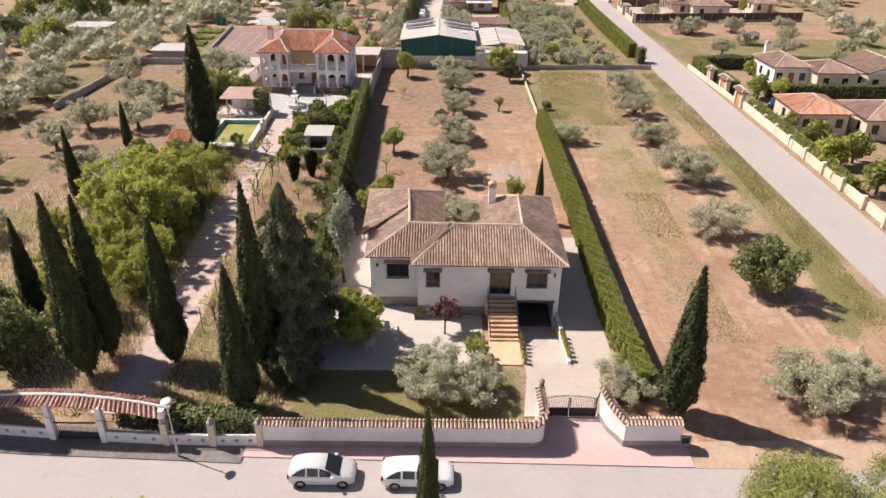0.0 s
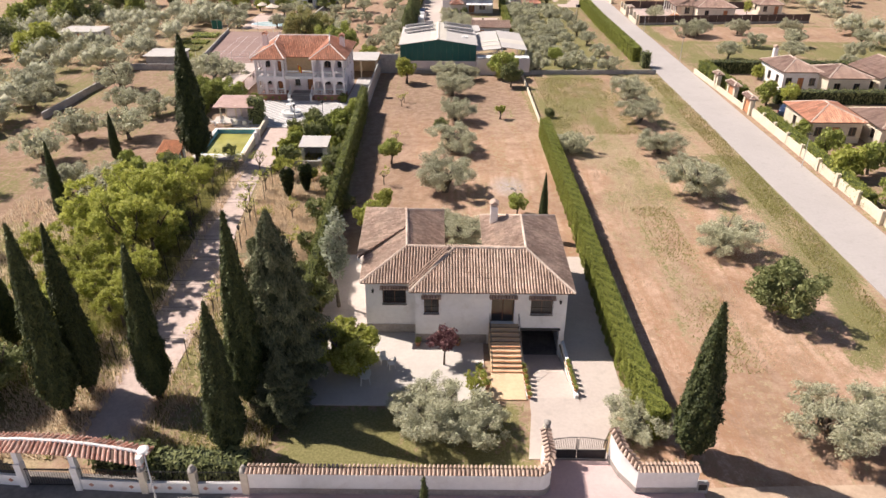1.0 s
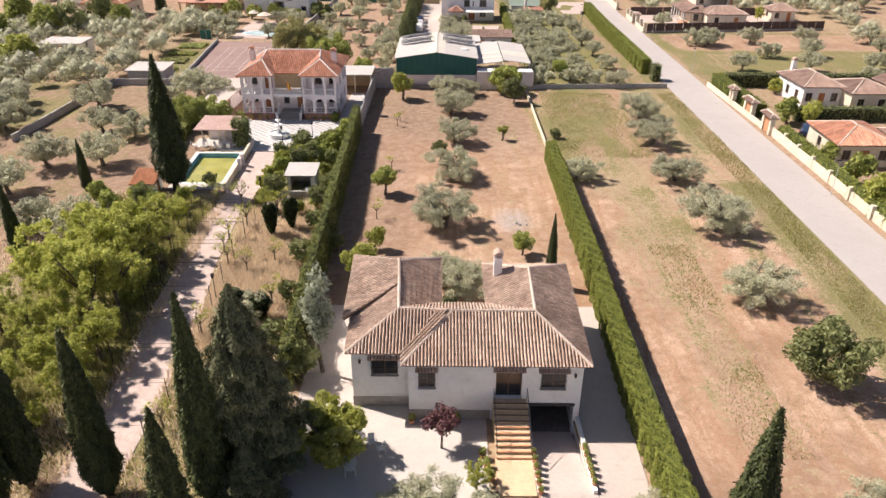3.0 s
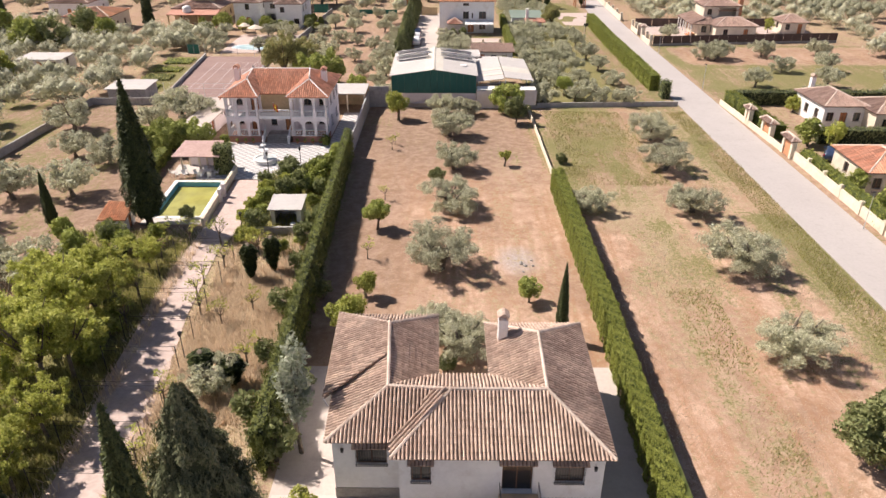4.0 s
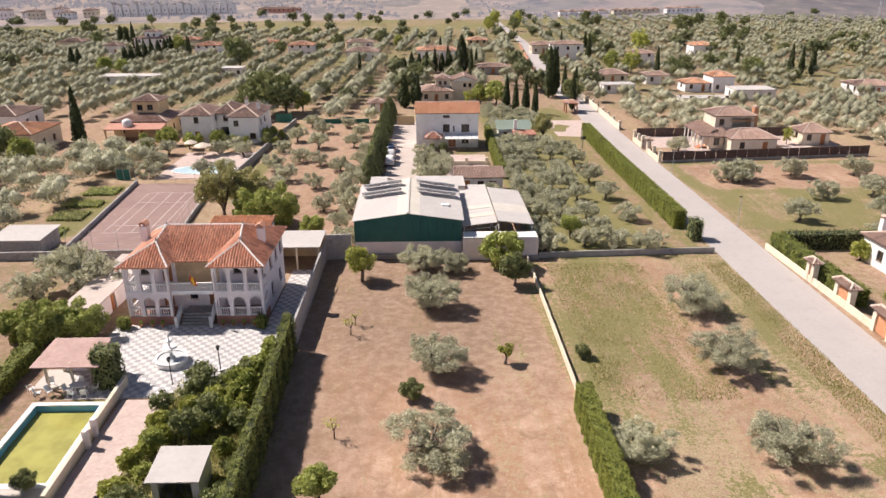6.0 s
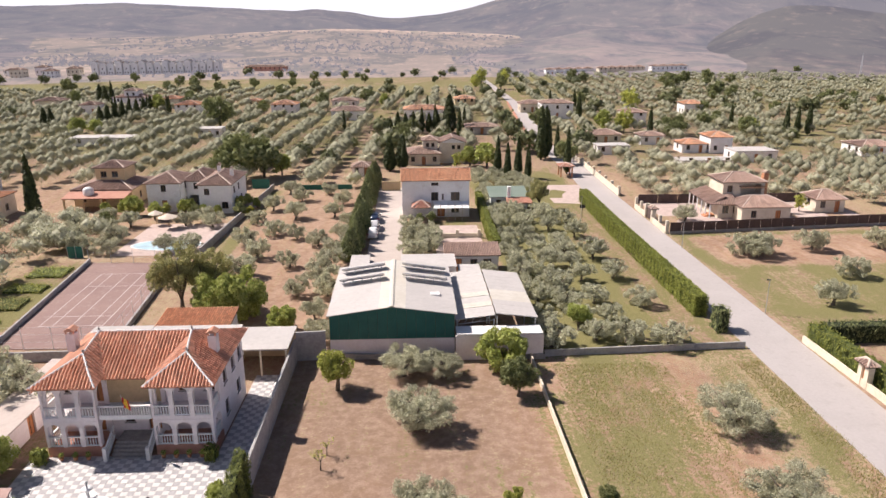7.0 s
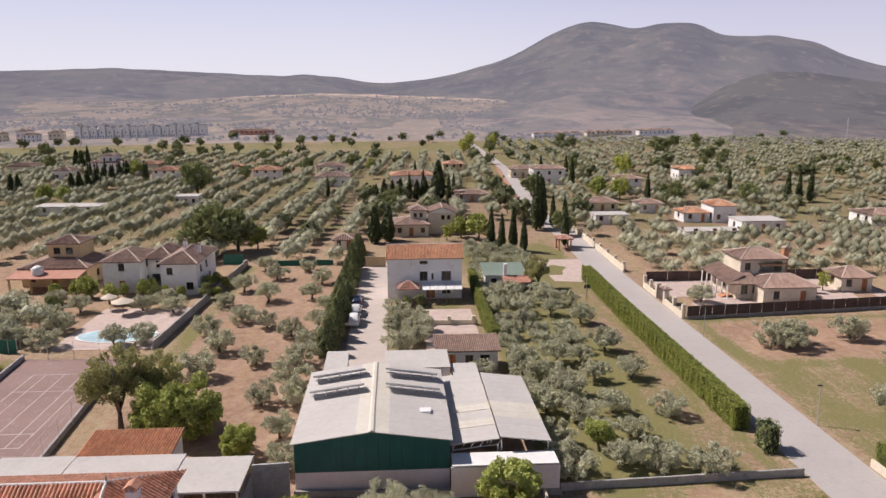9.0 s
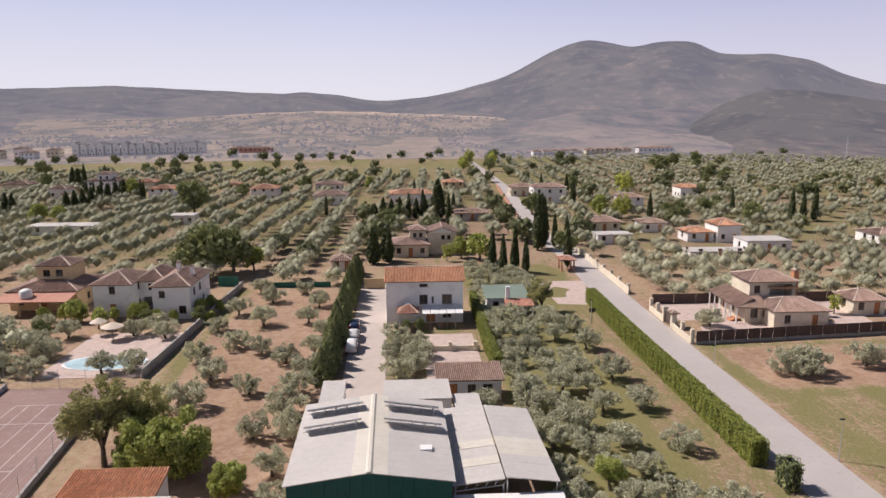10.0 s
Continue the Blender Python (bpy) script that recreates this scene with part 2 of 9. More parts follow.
def ground_material():
    """Earth, dry grass and green grass, mixed by the weights that the sheet carries (red: bare red earth, green: live grass, blue: straw)."""
    n = Nodes("earth_and_grass")
    w = n.add("ShaderNodeVertexColor", layer_name="cover")
    sep = n.add("ShaderNodeSeparateColor", {0: w.outputs["Color"]})
    red, grass, straw = sep.outputs[0], sep.outputs[1], sep.outputs[2]
    fine, mid, wide, tuft = n.noise(6.5, 6, 0.75), n.noise(0.9, 6, 0.7), n.noise(0.12, 6, 0.65, dist=0.6), n.noise(2.4, 6, 0.78)
    along = n.add("ShaderNodeVectorMath", {0: n.geo.outputs["Position"], 1: (0.75, 0.07, 1.0)}, operation="MULTIPLY").outputs[0]
    streak = n.noise(1.0, 6, 0.7, at=along, dist=0.4)
    earth = n.mix(n.ramp(mid, 0.33, 0.67), (0.23, 0.152, 0.108), (0.36, 0.255, 0.19))
    redder = n.mix(n.ramp(n.math("ADD", n.math("MULTIPLY", wide, 0.6), n.math("MULTIPLY", mid, 0.4)), 0.36, 0.62), (0.40, 0.24, 0.16), (0.59, 0.415, 0.31))
    col = n.mix(n.math("MULTIPLY", red, n.ramp(wide, 0.15, 0.6)), earth, redder)
    col = n.mix(n.math("MULTIPLY", n.ramp(fine, 0.46, 0.64), 0.5), col, (0.24, 0.165, 0.11))
    col = n.mix(n.math("MULTIPLY", n.ramp(tuft, 0.54, 0.68), n.math("ADD", 0.15, n.math("MULTIPLY", red, 0.35))), col, (0.56, 0.42, 0.31))
    patch = n.noise(0.42, 7, 0.72, dist=0.8)
    col = n.mix(n.math("MULTIPLY", n.ramp(patch, 0.5, 0.62), 0.52), col, (0.25, 0.165, 0.105))
    furrow = n.math("MULTIPLY", n.ramp(n.math("ADD", n.math("MULTIPLY", streak, 0.6), n.math("MULTIPLY", tuft, 0.4)), 0.47, 0.54), n.math("MULTIPLY", red, 0.62))
    col = n.mix(furrow, col, (0.34, 0.19, 0.11))
    s = n.ramp(n.math("ADD", straw, n.math("ADD", n.math("ADD", mid, n.math("MULTIPLY", tuft, 2.2)), n.math("MULTIPLY", streak, 1.2))), 2.56, 2.84)
    ash = n.math("MULTIPLY", w.outputs["Alpha"], n.ramp(n.math("ADD", mid, w.outputs["Alpha"]), 0.6, 1.2))
    col = n.mix(ash, col, n.mix(n.ramp(tuft, 0.4, 0.6), (0.33, 0.27, 0.24), (0.50, 0.43, 0.40)))
    dry = n.mix(n.ramp(fine, 0.35, 0.65), (0.28, 0.215, 0.13), (0.48, 0.38, 0.25))
    col = n.mix(s, col, dry)
    g = n.ramp(n.math("ADD", grass, n.math("ADD", n.math("ADD", n.math("MULTIPLY", wide, 1.2), n.math("MULTIPLY", tuft, 2.0)), streak)), 2.48, 2.72)
    live = n.mix(n.ramp(fine, 0.35, 0.65), (0.145, 0.14, 0.053), (0.265, 0.235, 0.11))
    col = n.mix(g, col, live)
    n.set(n.b, "Base Color", col)
    n.b.inputs["Roughness"].default_value = 0.97
    n.b.inputs["Specular IOR Level"].default_value = 0.15
    n.bump(n.math("ADD", n.math("MULTIPLY", fine, 0.5), tuft), 0.6, 0.08)
    return n.m


M["ground"] = ground_material()


def hills_material(name, dark, scrub, bare, haze, amount, grain):
    """Scrub and bare slopes far off, with the day's haze painted in as emission."""
    n = Nodes(name)
    slope = n.add("ShaderNodeVectorMath", {0: n.geo.outputs["Position"], 1: (1.0, 0.6, 1.0)}, operation="MULTIPLY").outputs[0]
    a, b, c = n.noise(grain, 12, 0.66, at=slope, dist=0.6), n.noise(grain * 5, 9, 0.74, at=slope), n.noise(grain * 2.2, 6, 0.6, at=slope, dist=1.2)
    col = n.mix(n.ramp(a, 0.44, 0.54), dark, scrub)
    col = n.mix(n.math("MULTIPLY", n.ramp(b, 0.53, 0.64), 0.7), col, bare)
    w = n.add("ShaderNodeVertexColor", layer_name="cover")
    sep = n.add("ShaderNodeSeparateColor", {0: w.outputs["Color"]})
    fields = n.mix(n.ramp(c, 0.46, 0.52), (0.30, 0.25, 0.15), (0.62, 0.43, 0.30))
    col = n.mix(n.math("MULTIPLY", sep.outputs[0], n.ramp(b, 0.36, 0.52)), col, fields)
    n.set(n.b, "Base Color", col)
    n.b.inputs["Roughness"].default_value = 1.0
    n.b.inputs["Specular IOR Level"].default_value = 0.0
    # distance haze put into the surface as a glow of its own
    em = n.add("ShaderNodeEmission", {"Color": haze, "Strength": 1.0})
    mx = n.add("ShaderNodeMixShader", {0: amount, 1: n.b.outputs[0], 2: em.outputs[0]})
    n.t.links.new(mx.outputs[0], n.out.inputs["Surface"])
    return n.m


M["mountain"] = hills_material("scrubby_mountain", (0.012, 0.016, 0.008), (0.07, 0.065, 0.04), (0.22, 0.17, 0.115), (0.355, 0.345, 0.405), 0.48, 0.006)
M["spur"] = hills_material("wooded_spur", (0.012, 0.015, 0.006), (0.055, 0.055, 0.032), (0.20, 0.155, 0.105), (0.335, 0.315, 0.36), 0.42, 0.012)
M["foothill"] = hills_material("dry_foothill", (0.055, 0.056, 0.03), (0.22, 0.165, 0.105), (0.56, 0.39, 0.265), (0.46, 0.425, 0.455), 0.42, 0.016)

# haze as emission, painted paler low down and dimmer away from the sun
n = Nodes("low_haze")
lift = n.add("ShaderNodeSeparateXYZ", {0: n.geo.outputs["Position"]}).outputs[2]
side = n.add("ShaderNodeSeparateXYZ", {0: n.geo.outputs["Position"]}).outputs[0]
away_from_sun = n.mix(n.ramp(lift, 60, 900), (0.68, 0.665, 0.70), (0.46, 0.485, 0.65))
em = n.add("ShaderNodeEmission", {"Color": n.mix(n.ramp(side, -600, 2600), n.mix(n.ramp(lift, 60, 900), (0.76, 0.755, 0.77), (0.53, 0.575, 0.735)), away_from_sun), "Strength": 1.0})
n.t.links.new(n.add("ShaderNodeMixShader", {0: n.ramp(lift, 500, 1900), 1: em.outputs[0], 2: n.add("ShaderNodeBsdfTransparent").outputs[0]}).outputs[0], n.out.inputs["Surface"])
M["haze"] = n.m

# ---- mesh helpers ----


BUILT_IN_PLACE = set()


def under(ob, parent):
    """Parents ob; where the parent's parts are drawn in world metres they stay where they are."""
    ob.parent = parent
    if parent is not None and parent.name in BUILT_IN_PLACE:
        ob.matrix_parent_inverse = Matrix.Translation(-parent.location)
    return ob


class Geo:
    """Gathers faces for one mesh."""

    def __init__(self):
        self.v, self.f = [], []

    def add(self, verts, faces):
        k = len(self.v)
        self.v += [tuple(p) for p in verts]
        self.f += [tuple(i + k for i in f) for f in faces]
        return self

    def box(self, x0, x1, y0, y1, z0, z1):
        v = [(x, y, z) for z in (z0, z1) for y in (y0, y1) for x in (x0, x1)]
        return self.add(v, [(0, 2, 3, 1), (4, 5, 7, 6), (0, 1, 5, 4), (2, 6, 7, 3), (0, 4, 6, 2), (1, 3, 7, 5)])

    def prism(self, base, top):
        """Two rings of equal length, closed."""
        n = len(base)
        return self.add(list(base) + list(top), [tuple(range(n))[::-1], tuple(range(n, 2 * n))] + [(i, (i + 1) % n, n + (i + 1) % n, n + i) for i in range(n)])

    def tube(self, path, radii, n=8):
        rings, path = [], [Vector(p) for p in path]
        for i, p in enumerate(path):
            d = (path[min(i + 1, len(path) - 1)] - path[max(i - 1, 0)]).normalized()
            a = d.orthogonal().normalized()
            b = d.cross(a)
            r = radii[i] if hasattr(radii, "__len__") else radii
            rings.append([p + r * (math.cos(2 * math.pi * k / n) * a + math.sin(2 * math.pi * k / n) * b) for k in range(n)])
        v = [q for ring in rings for q in ring]
        f = [(i * n + k, i * n + (k + 1) % n, (i + 1) * n + (k + 1) % n, (i + 1) * n + k) for i in range(len(path) - 1) for k in range(n)]
        return self.add(v, f + [tuple(range(n))[::-1], tuple(range(len(v) - n, len(v)))])

    def turned(self, profile, at=(0, 0, 0), n=12):
        """A profile of (radius, height) turned about the upright axis."""
        v = [(at[0] + r * math.cos(2 * math.pi * k / n), at[1] + r * math.sin(2 * math.pi * k / n), at[2] + z) for r, z in profile for k in range(n)]
        f = [(i * n + k, i * n + (k + 1) % n, (i + 1) * n + (k + 1) % n, (i + 1) * n + k) for i in range(len(profile) - 1) for k in range(n)]
        return self.add(v, f + [tuple(range(n))[::-1], tuple(range(len(v) - n, len(v)))])

    def slab(self, poly, thick):
        return self.prism([(x, y, z - thick) for x, y, z in poly], poly)

    def wall(self, a, b, z0, z1, thick, holes=()):
        """A wall from a to b on the plan, its outer face on the line and its thickness to the left of the way, with holes (from, to, low, high)."""
        ax, ay, bx, by = *a, *b
        n = math.hypot(bx - ax, by - ay)
        ux, uy = (bx - ax) / n, (by - ay) / n
        us = sorted({0, n, *[min(max(h[i], 0), n) for h in holes for i in (0, 1)]})
        zs = sorted({z0, z1, *[min(max(h[i], z0), z1) for h in holes for i in (2, 3)]})
        full = {(i, j) for i in range(len(us) - 1) for j in range(len(zs) - 1) if not any(h[0] < (us[i] + us[i + 1]) / 2 < h[1] and h[2] < (zs[j] + zs[j + 1]) / 2 < h[3] for h in holes)}
        made, verts, faces = {}, [], []

        def at(i, j, o):
            if (i, j, o) not in made:
                made[i, j, o] = len(verts)
                d = thick if o else 0
                verts.append((ax + ux * us[i] - uy * d, ay + uy * us[i] + ux * d, zs[j]))
            return made[i, j, o]

        for i, j in full:
            faces += [(at(i, j, 0), at(i + 1, j, 0), at(i + 1, j + 1, 0), at(i, j + 1, 0)), (at(i, j, 1), at(i, j + 1, 1), at(i + 1, j + 1, 1), at(i + 1, j, 1))]
            for (di, dj), (p, q) in {(-1, 0): ((i, j), (i, j + 1)), (1, 0): ((i + 1, j + 1), (i + 1, j)), (0, -1): ((i + 1, j), (i, j)), (0, 1): ((i, j + 1), (i + 1, j + 1))}.items():
                if (i + di, j + dj) not in full:
                    faces.append((at(*p, 0), at(*q, 0), at(*q, 1), at(*p, 1)))
        self.add(verts, faces)
        return self

    def mesh(self, name, mat, smooth=False):
        me = bpy.data.meshes.new(name)
        me.from_pydata(self.v, [], self.f)
        me.materials.append(mat if not isinstance(mat, str) else M[mat])
        if smooth:
            me.shade_smooth()
        return me

    def part(self, name, mat, parent=None, label="", smooth=False):
        ob = new(name, self.mesh(name, mat, smooth))
        return tagged(under(ob, parent), label)


def site(name, x, y, label, category, group="", kind=""):
    """The root of a building whose parts are drawn in world metres."""
    ob = empty(name, x, y, 0, label, category, group, kind)
    BUILT_IN_PLACE.add(ob.name)
    return ob


def empty(name, x, y, z, label, category, group="", kind=""):
    ob = new(name)
    ob.location = (x, y, z)
    ob.empty_display_size = 0.2
    return tagged(ob, label, category, group, kind)


def arrays(name, verts, quads, mat):
    me = bpy.data.meshes.new(name)
    me.from_pydata(verts.tolist(), [], quads.tolist())
    me.materials.append(M[mat])
    return me


def structure(name, geo, mat, label, category, smooth=False):
    return tagged(geo.part(name, mat, None, "", smooth), label, category, "", "structure")


# ---- leaves ----


def leaf_arrays(rng, centre, out, length, width, droop=0.0, up=0.0, spread=0.9):
    """A pointed leaf (or tuft) at each centre, facing out more or less."""
    n = len(centre)
    nor = out + spread * rng.normal(size=(n, 3))
    nor /= np.linalg.norm(nor, axis=1)[:, None] + 1e-9
    tan = rng.normal(size=(n, 3)) + np.array((0, 0, up - droop))
    tan -= (tan * nor).sum(1)[:, None] * nor
    tan /= np.linalg.norm(tan, axis=1)[:, None] + 1e-9
    side = np.cross(nor, tan)
    s = rng.uniform(0.65, 1.3, n)[:, None]
    a, b = tan * s * length / 2, side * s * width / 2
    v = np.stack((centre - 0.8 * a - b, centre - 0.8 * a + b, centre + 1.2 * a), 1).reshape(-1, 3)
    return v, np.arange(3 * n).reshape(-1, 3)


def clumped(rng, clumps, count, hollow=0.55):
    """Points on and in balls (x, y, z, radius): the outsides are fuller than the insides."""
    clumps = np.array(clumps)
    w = clumps[:, 3] ** 2
    i = rng.choice(len(clumps), count, p=w / w.sum())
    d = rng.normal(size=(count, 3))
    d /= np.linalg.norm(d, axis=1)[:, None]
    r = clumps[i, 3:4] * rng.uniform(hollow, 1.06, (count, 1))
    return clumps[i, :3] + d * r, d


def crown_clumps(rng, count, rx, rz, z0, lump, lobes=0):
    """Balls that fill the outside of an uneven crown; lobes: it is made up of that many smaller crowns."""
    out = []
    if lobes:
        for k in range(lobes):
            a = 2 * math.pi * (k + rng.uniform(-0.25, 0.25)) / lobes
            f = rng.uniform(0.38, 0.6)
            part_z = z0 + rz * rng.uniform(-0.25, 0.3)
            for x, y, z, r in crown_clumps(rng, count // lobes, rx * rng.uniform(0.48, 0.66), rz * rng.uniform(0.6, 0.85), part_z, lump):
                out.append((x + rx * f * math.cos(a), y + rx * f * math.sin(a), z, r))
        return out
    for k in range(count):
        d = rng.normal(size=3)
        d /= np.linalg.norm(d)
        r = rng.uniform(0.45, 0.95)
        out.append((d[0] * rx * r, d[1] * rx * r, z0 + d[2] * rz * r, lump * rng.uniform(0.65, 1.3)))
    return out


def limbs(rng, geo, height, crown, trunk_r, n_limbs, lean=0.1, fork=0.35):
    """A tapered trunk that forks into limbs which reach into the crown."""
    top = Vector((rng.normal() * lean, rng.normal() * lean, height * fork))
    geo.tube([(0, 0, -0.15), (0, 0, 0.0), top * 0.5, top], [trunk_r * 1.5, trunk_r * 1.25, trunk_r, trunk_r * 0.85], 7)
    for k in range(n_limbs):
        a = 2 * math.pi * (k + rng.uniform(0, 0.6)) / n_limbs
        end = Vector((math.cos(a) * crown * rng.uniform(0.35, 0.6), math.sin(a) * crown * rng.uniform(0.35, 0.6), height * rng.uniform(0.6, 0.8)))
        mid = top.lerp(end, 0.5) + Vector((rng.normal() * 0.15, rng.normal() * 0.15, 0.15))
        geo.tube([top * 0.97, mid, end], [trunk_r * 0.62, trunk_r * 0.4, trunk_r * 0.12], 5)
        for j in range(2):
            e2 = mid + Vector((rng.uniform(-0.28, 0.28) * crown, rng.uniform(-0.28, 0.28) * crown, height * rng.uniform(0.08, 0.18)))
            geo.tube([mid, mid.lerp(e2, 0.5) + Vector((0, 0, 0.08)), e2], [trunk_r * 0.3, trunk_r * 0.18, trunk_r * 0.06], 4)
    return geo


def tree_meshes(seed, kind, height, radius, leaves, length, width, mat, clumps=34, lump=0.55, trunk=0.16, n_limbs=4, fork=0.35, spread=0.9, low=0.32, lobes=0, up=0.0, hollow=0.55):
    """The meshes of trunk and crown, to be shared by alike trees."""
    rng = np.random.default_rng(seed)
    wood = limbs(rng, Geo(), height, radius, trunk, n_limbs, fork=fork).mesh("trunk", "bark", True)
    rz = height * (1 - low) / 2
    balls = crown_clumps(rng, clumps, radius * 0.85, rz * 0.85, height - rz, lump, lobes)
    c, d = clumped(rng, balls, leaves, hollow)
    keep = c[:, 2] > 0.25
    v, q = leaf_arrays(rng, c[keep], d[keep], length, width, up=up, spread=spread)
    return wood, arrays("crown", v, q, mat)


def plant(name, meshes, x, y, scale, turn, label, category, group="", z=0.0, tall=1.0):
    ob = new(name)
    ob.empty_display_size = 0.2
    ob.matrix_world = Matrix.LocRotScale((x, y, z), Euler((0, 0, turn)), (scale, scale, scale * tall))
    for part_name, me in zip(("trunk", "crown", "leafy_core"), meshes):
        new(part_name, me).parent = ob
    return tagged(ob, label, category, group)


def spindle_meshes(seed, height, radius, leaves, length, width, mat, bare=0.06, point=1.0, lumpy=0.0):
    """A columnar cypress: trunk, upright sprays on a fluted spindle, solid dark core standing in for inner shade."""
    rng = np.random.default_rng(seed)
    h = rng.uniform(0, 1, leaves * 2)
    prof = lambda t: np.minimum(1, (t / 0.24 + 0.42)) * (1 - np.clip(t, 0, 1) ** (1.9 / point)) ** 0.95
    h = h[rng.uniform(0, 1, len(h)) < prof(h) + 0.08][:leaves]
    a = rng.uniform(0, 2 * math.pi, len(h))
    flute = 1 + lumpy * np.sin(4 * a + 31 * h + seed) * np.sin(3 * a - 19 * h) + 0.10 * np.sin(5 * a + 9 * h + seed) + 0.08 * np.sin(9 * a - 17 * h) + 0.07 * np.sin(40 * h + 3 * a)
    r = radius * (prof(h) * flute * rng.uniform(0.82, 1.05, len(h)) + 0.03)
    z = height * (bare + (1 - bare) * h)
    c = np.stack((r * np.cos(a), r * np.sin(a), z), 1)
    out = np.stack((np.cos(a), np.sin(a), 0.25 * np.ones(len(h))), 1)
    v, q = leaf_arrays(rng, c, out, length, width, up=2.6, spread=0.45)
    wood = Geo().tube([(0, 0, -0.1), (0, 0, height * 0.5)], [radius * 0.22, radius * 0.08], 7).mesh("trunk", "bark", True)
    ts = np.linspace(0, 0.97, 14)
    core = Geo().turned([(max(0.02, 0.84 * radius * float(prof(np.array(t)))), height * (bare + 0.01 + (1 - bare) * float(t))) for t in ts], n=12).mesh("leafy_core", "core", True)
    return wood, arrays("crown", v, q, mat), core


def hedge(name, x0, x1, y0, y1, h, label, mat="hedge", core="core_hedge", density=55, length=0.34, width=0.14, wave=0.1, seed=1, z=0.0, kind="hedge", notch=0.0):
    """A clipped hedge: a solid core coloured as inner shade and a skin of leafy sprays over top and sides, a little
    uneven.
    """
    rng = np.random.default_rng(seed)
    root = empty(name, (x0 + x1) / 2, (y0 + y1) / 2, z, label, kind)
    lx, ly = x1 - x0, y1 - y0
    faces = [(lx * ly, 0), (lx * h, 1), (lx * h, 2), (ly * h, 3), (ly * h, 4)]
    cs, ds = [], []
    for area, k in faces:
        n = max(10, int(area * density))
        u, w = rng.uniform(0, 1, n), rng.uniform(0.0, 1, n)
        x, y, zz = [(u * lx - lx / 2, w * ly - ly / 2, h + 0 * u), (u * lx - lx / 2, -ly / 2 + 0 * u, w * h), (u * lx - lx / 2, ly / 2 + 0 * u, w * h),
                    (-lx / 2 + 0 * u, u * ly - ly / 2, w * h), (lx / 2 + 0 * u, u * ly - ly / 2, w * h)][k]
        d = np.tile([(0, 0, 1), (0, -1, 0), (0, 1, 0), (-1, 0, 0), (1, 0, 0)][k], (n, 1)).astype(float)
        bulge = wave * (np.sin(2.6 * (x + y) + seed) + 0.6 * np.sin(6.1 * (y - x) + 2 * zz) + 0.8 * rng.normal(size=n)) + notch * (np.abs(np.sin(2.5 * y + 2.5 * x)) ** 0.6 - 0.75)
        c = np.stack((x, y, zz), 1) + d * bulge[:, None]
        cs.append(c)
        ds.append(d)
    v, q = leaf_arrays(rng, np.concatenate(cs), np.concatenate(ds), length, width, up=2.0, spread=0.5)
    new("sprays", arrays("sprays", v, q, mat)).parent = root
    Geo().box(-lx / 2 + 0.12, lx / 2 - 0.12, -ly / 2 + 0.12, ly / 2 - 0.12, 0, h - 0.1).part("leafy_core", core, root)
    return root


# ---- roofs and houses ----


def inside(poly, p):
    c, n = False, len(poly)
    for i in range(n):
        (x0, y0), (x1, y1) = poly[i], poly[(i + 1) % n]
        if (y0 > p[1]) != (y1 > p[1]) and p[0] < (x1 - x0) * (p[1] - y0) / (y1 - y0) + x0:
            c = not c
    return c


def roof_slope(parent, poly, mat, pitch=0.24, step=0.42, radius=0.085, name="roof_slope", base="channel"):
    """One slope: a slab and rows of half-round tiles that run down it, each tile a piece of its own inside one mesh."""
    p = [Vector(q) for q in poly]
    nor = Vector((0, 0, 0))
    for i in range(len(p)):
        nor += p[i].cross(p[(i + 1) % len(p)])
    nor.normalize()
    if nor.z < 0:
        nor = -nor
    down = (Vector((0, 0, -1)) + nor * nor.z).normalized()
    side = nor.cross(down).normalized()
    o = p[0]
    flat = [((q - o).dot(side), (q - o).dot(down)) for q in p]
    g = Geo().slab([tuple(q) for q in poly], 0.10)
    u0, u1 = min(f[0] for f in flat), max(f[0] for f in flat)
    s = Geo()
    rnd = random.Random(7)
    arc = [(-1, 0), (-0.75, 0.66), (0, 1), (0.75, 0.66), (1, 0)]
    k = int((u1 - u0) / pitch)
    off = (u1 - u0 - k * pitch) / 2
    for i in range(k + 1):
        u = u0 + off + i * pitch
        cuts = []
        for a, b in zip(flat, flat[1:] + flat[:1]):
            if (a[0] > u) != (b[0] > u):
                cuts.append(a[1] + (u - a[0]) / (b[0] - a[0]) * (b[1] - a[1]))
        if len(cuts) < 2:
            continue
        lo, hi = min(cuts), max(cuts) + 0.06
        m = max(1, round((hi - lo) / step))
        for j in range(m):
            a, b = lo + (hi - lo) * j / m, lo + (hi - lo) * (j + 1) / m + (0.03 if j < m - 1 else 0)
            sh = rnd.uniform(-0.006, 0.006)
            ring = []
            for t, r, lift in ((a, radius * 0.85, 0.0), (b, radius * 1.02, 0.014)):
                for x, z in arc:
                    ring.append(o + side * (u + sh + x * r) + down * t + nor * (z * r * 1.4 + lift + 0.004))
            s.add(ring, [(n, n + 1, n + 6, n + 5) for n in range(4)] + [(9, 8, 7, 6, 5)])
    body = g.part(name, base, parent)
    s.part("roof_tiles", mat, body)
    return body


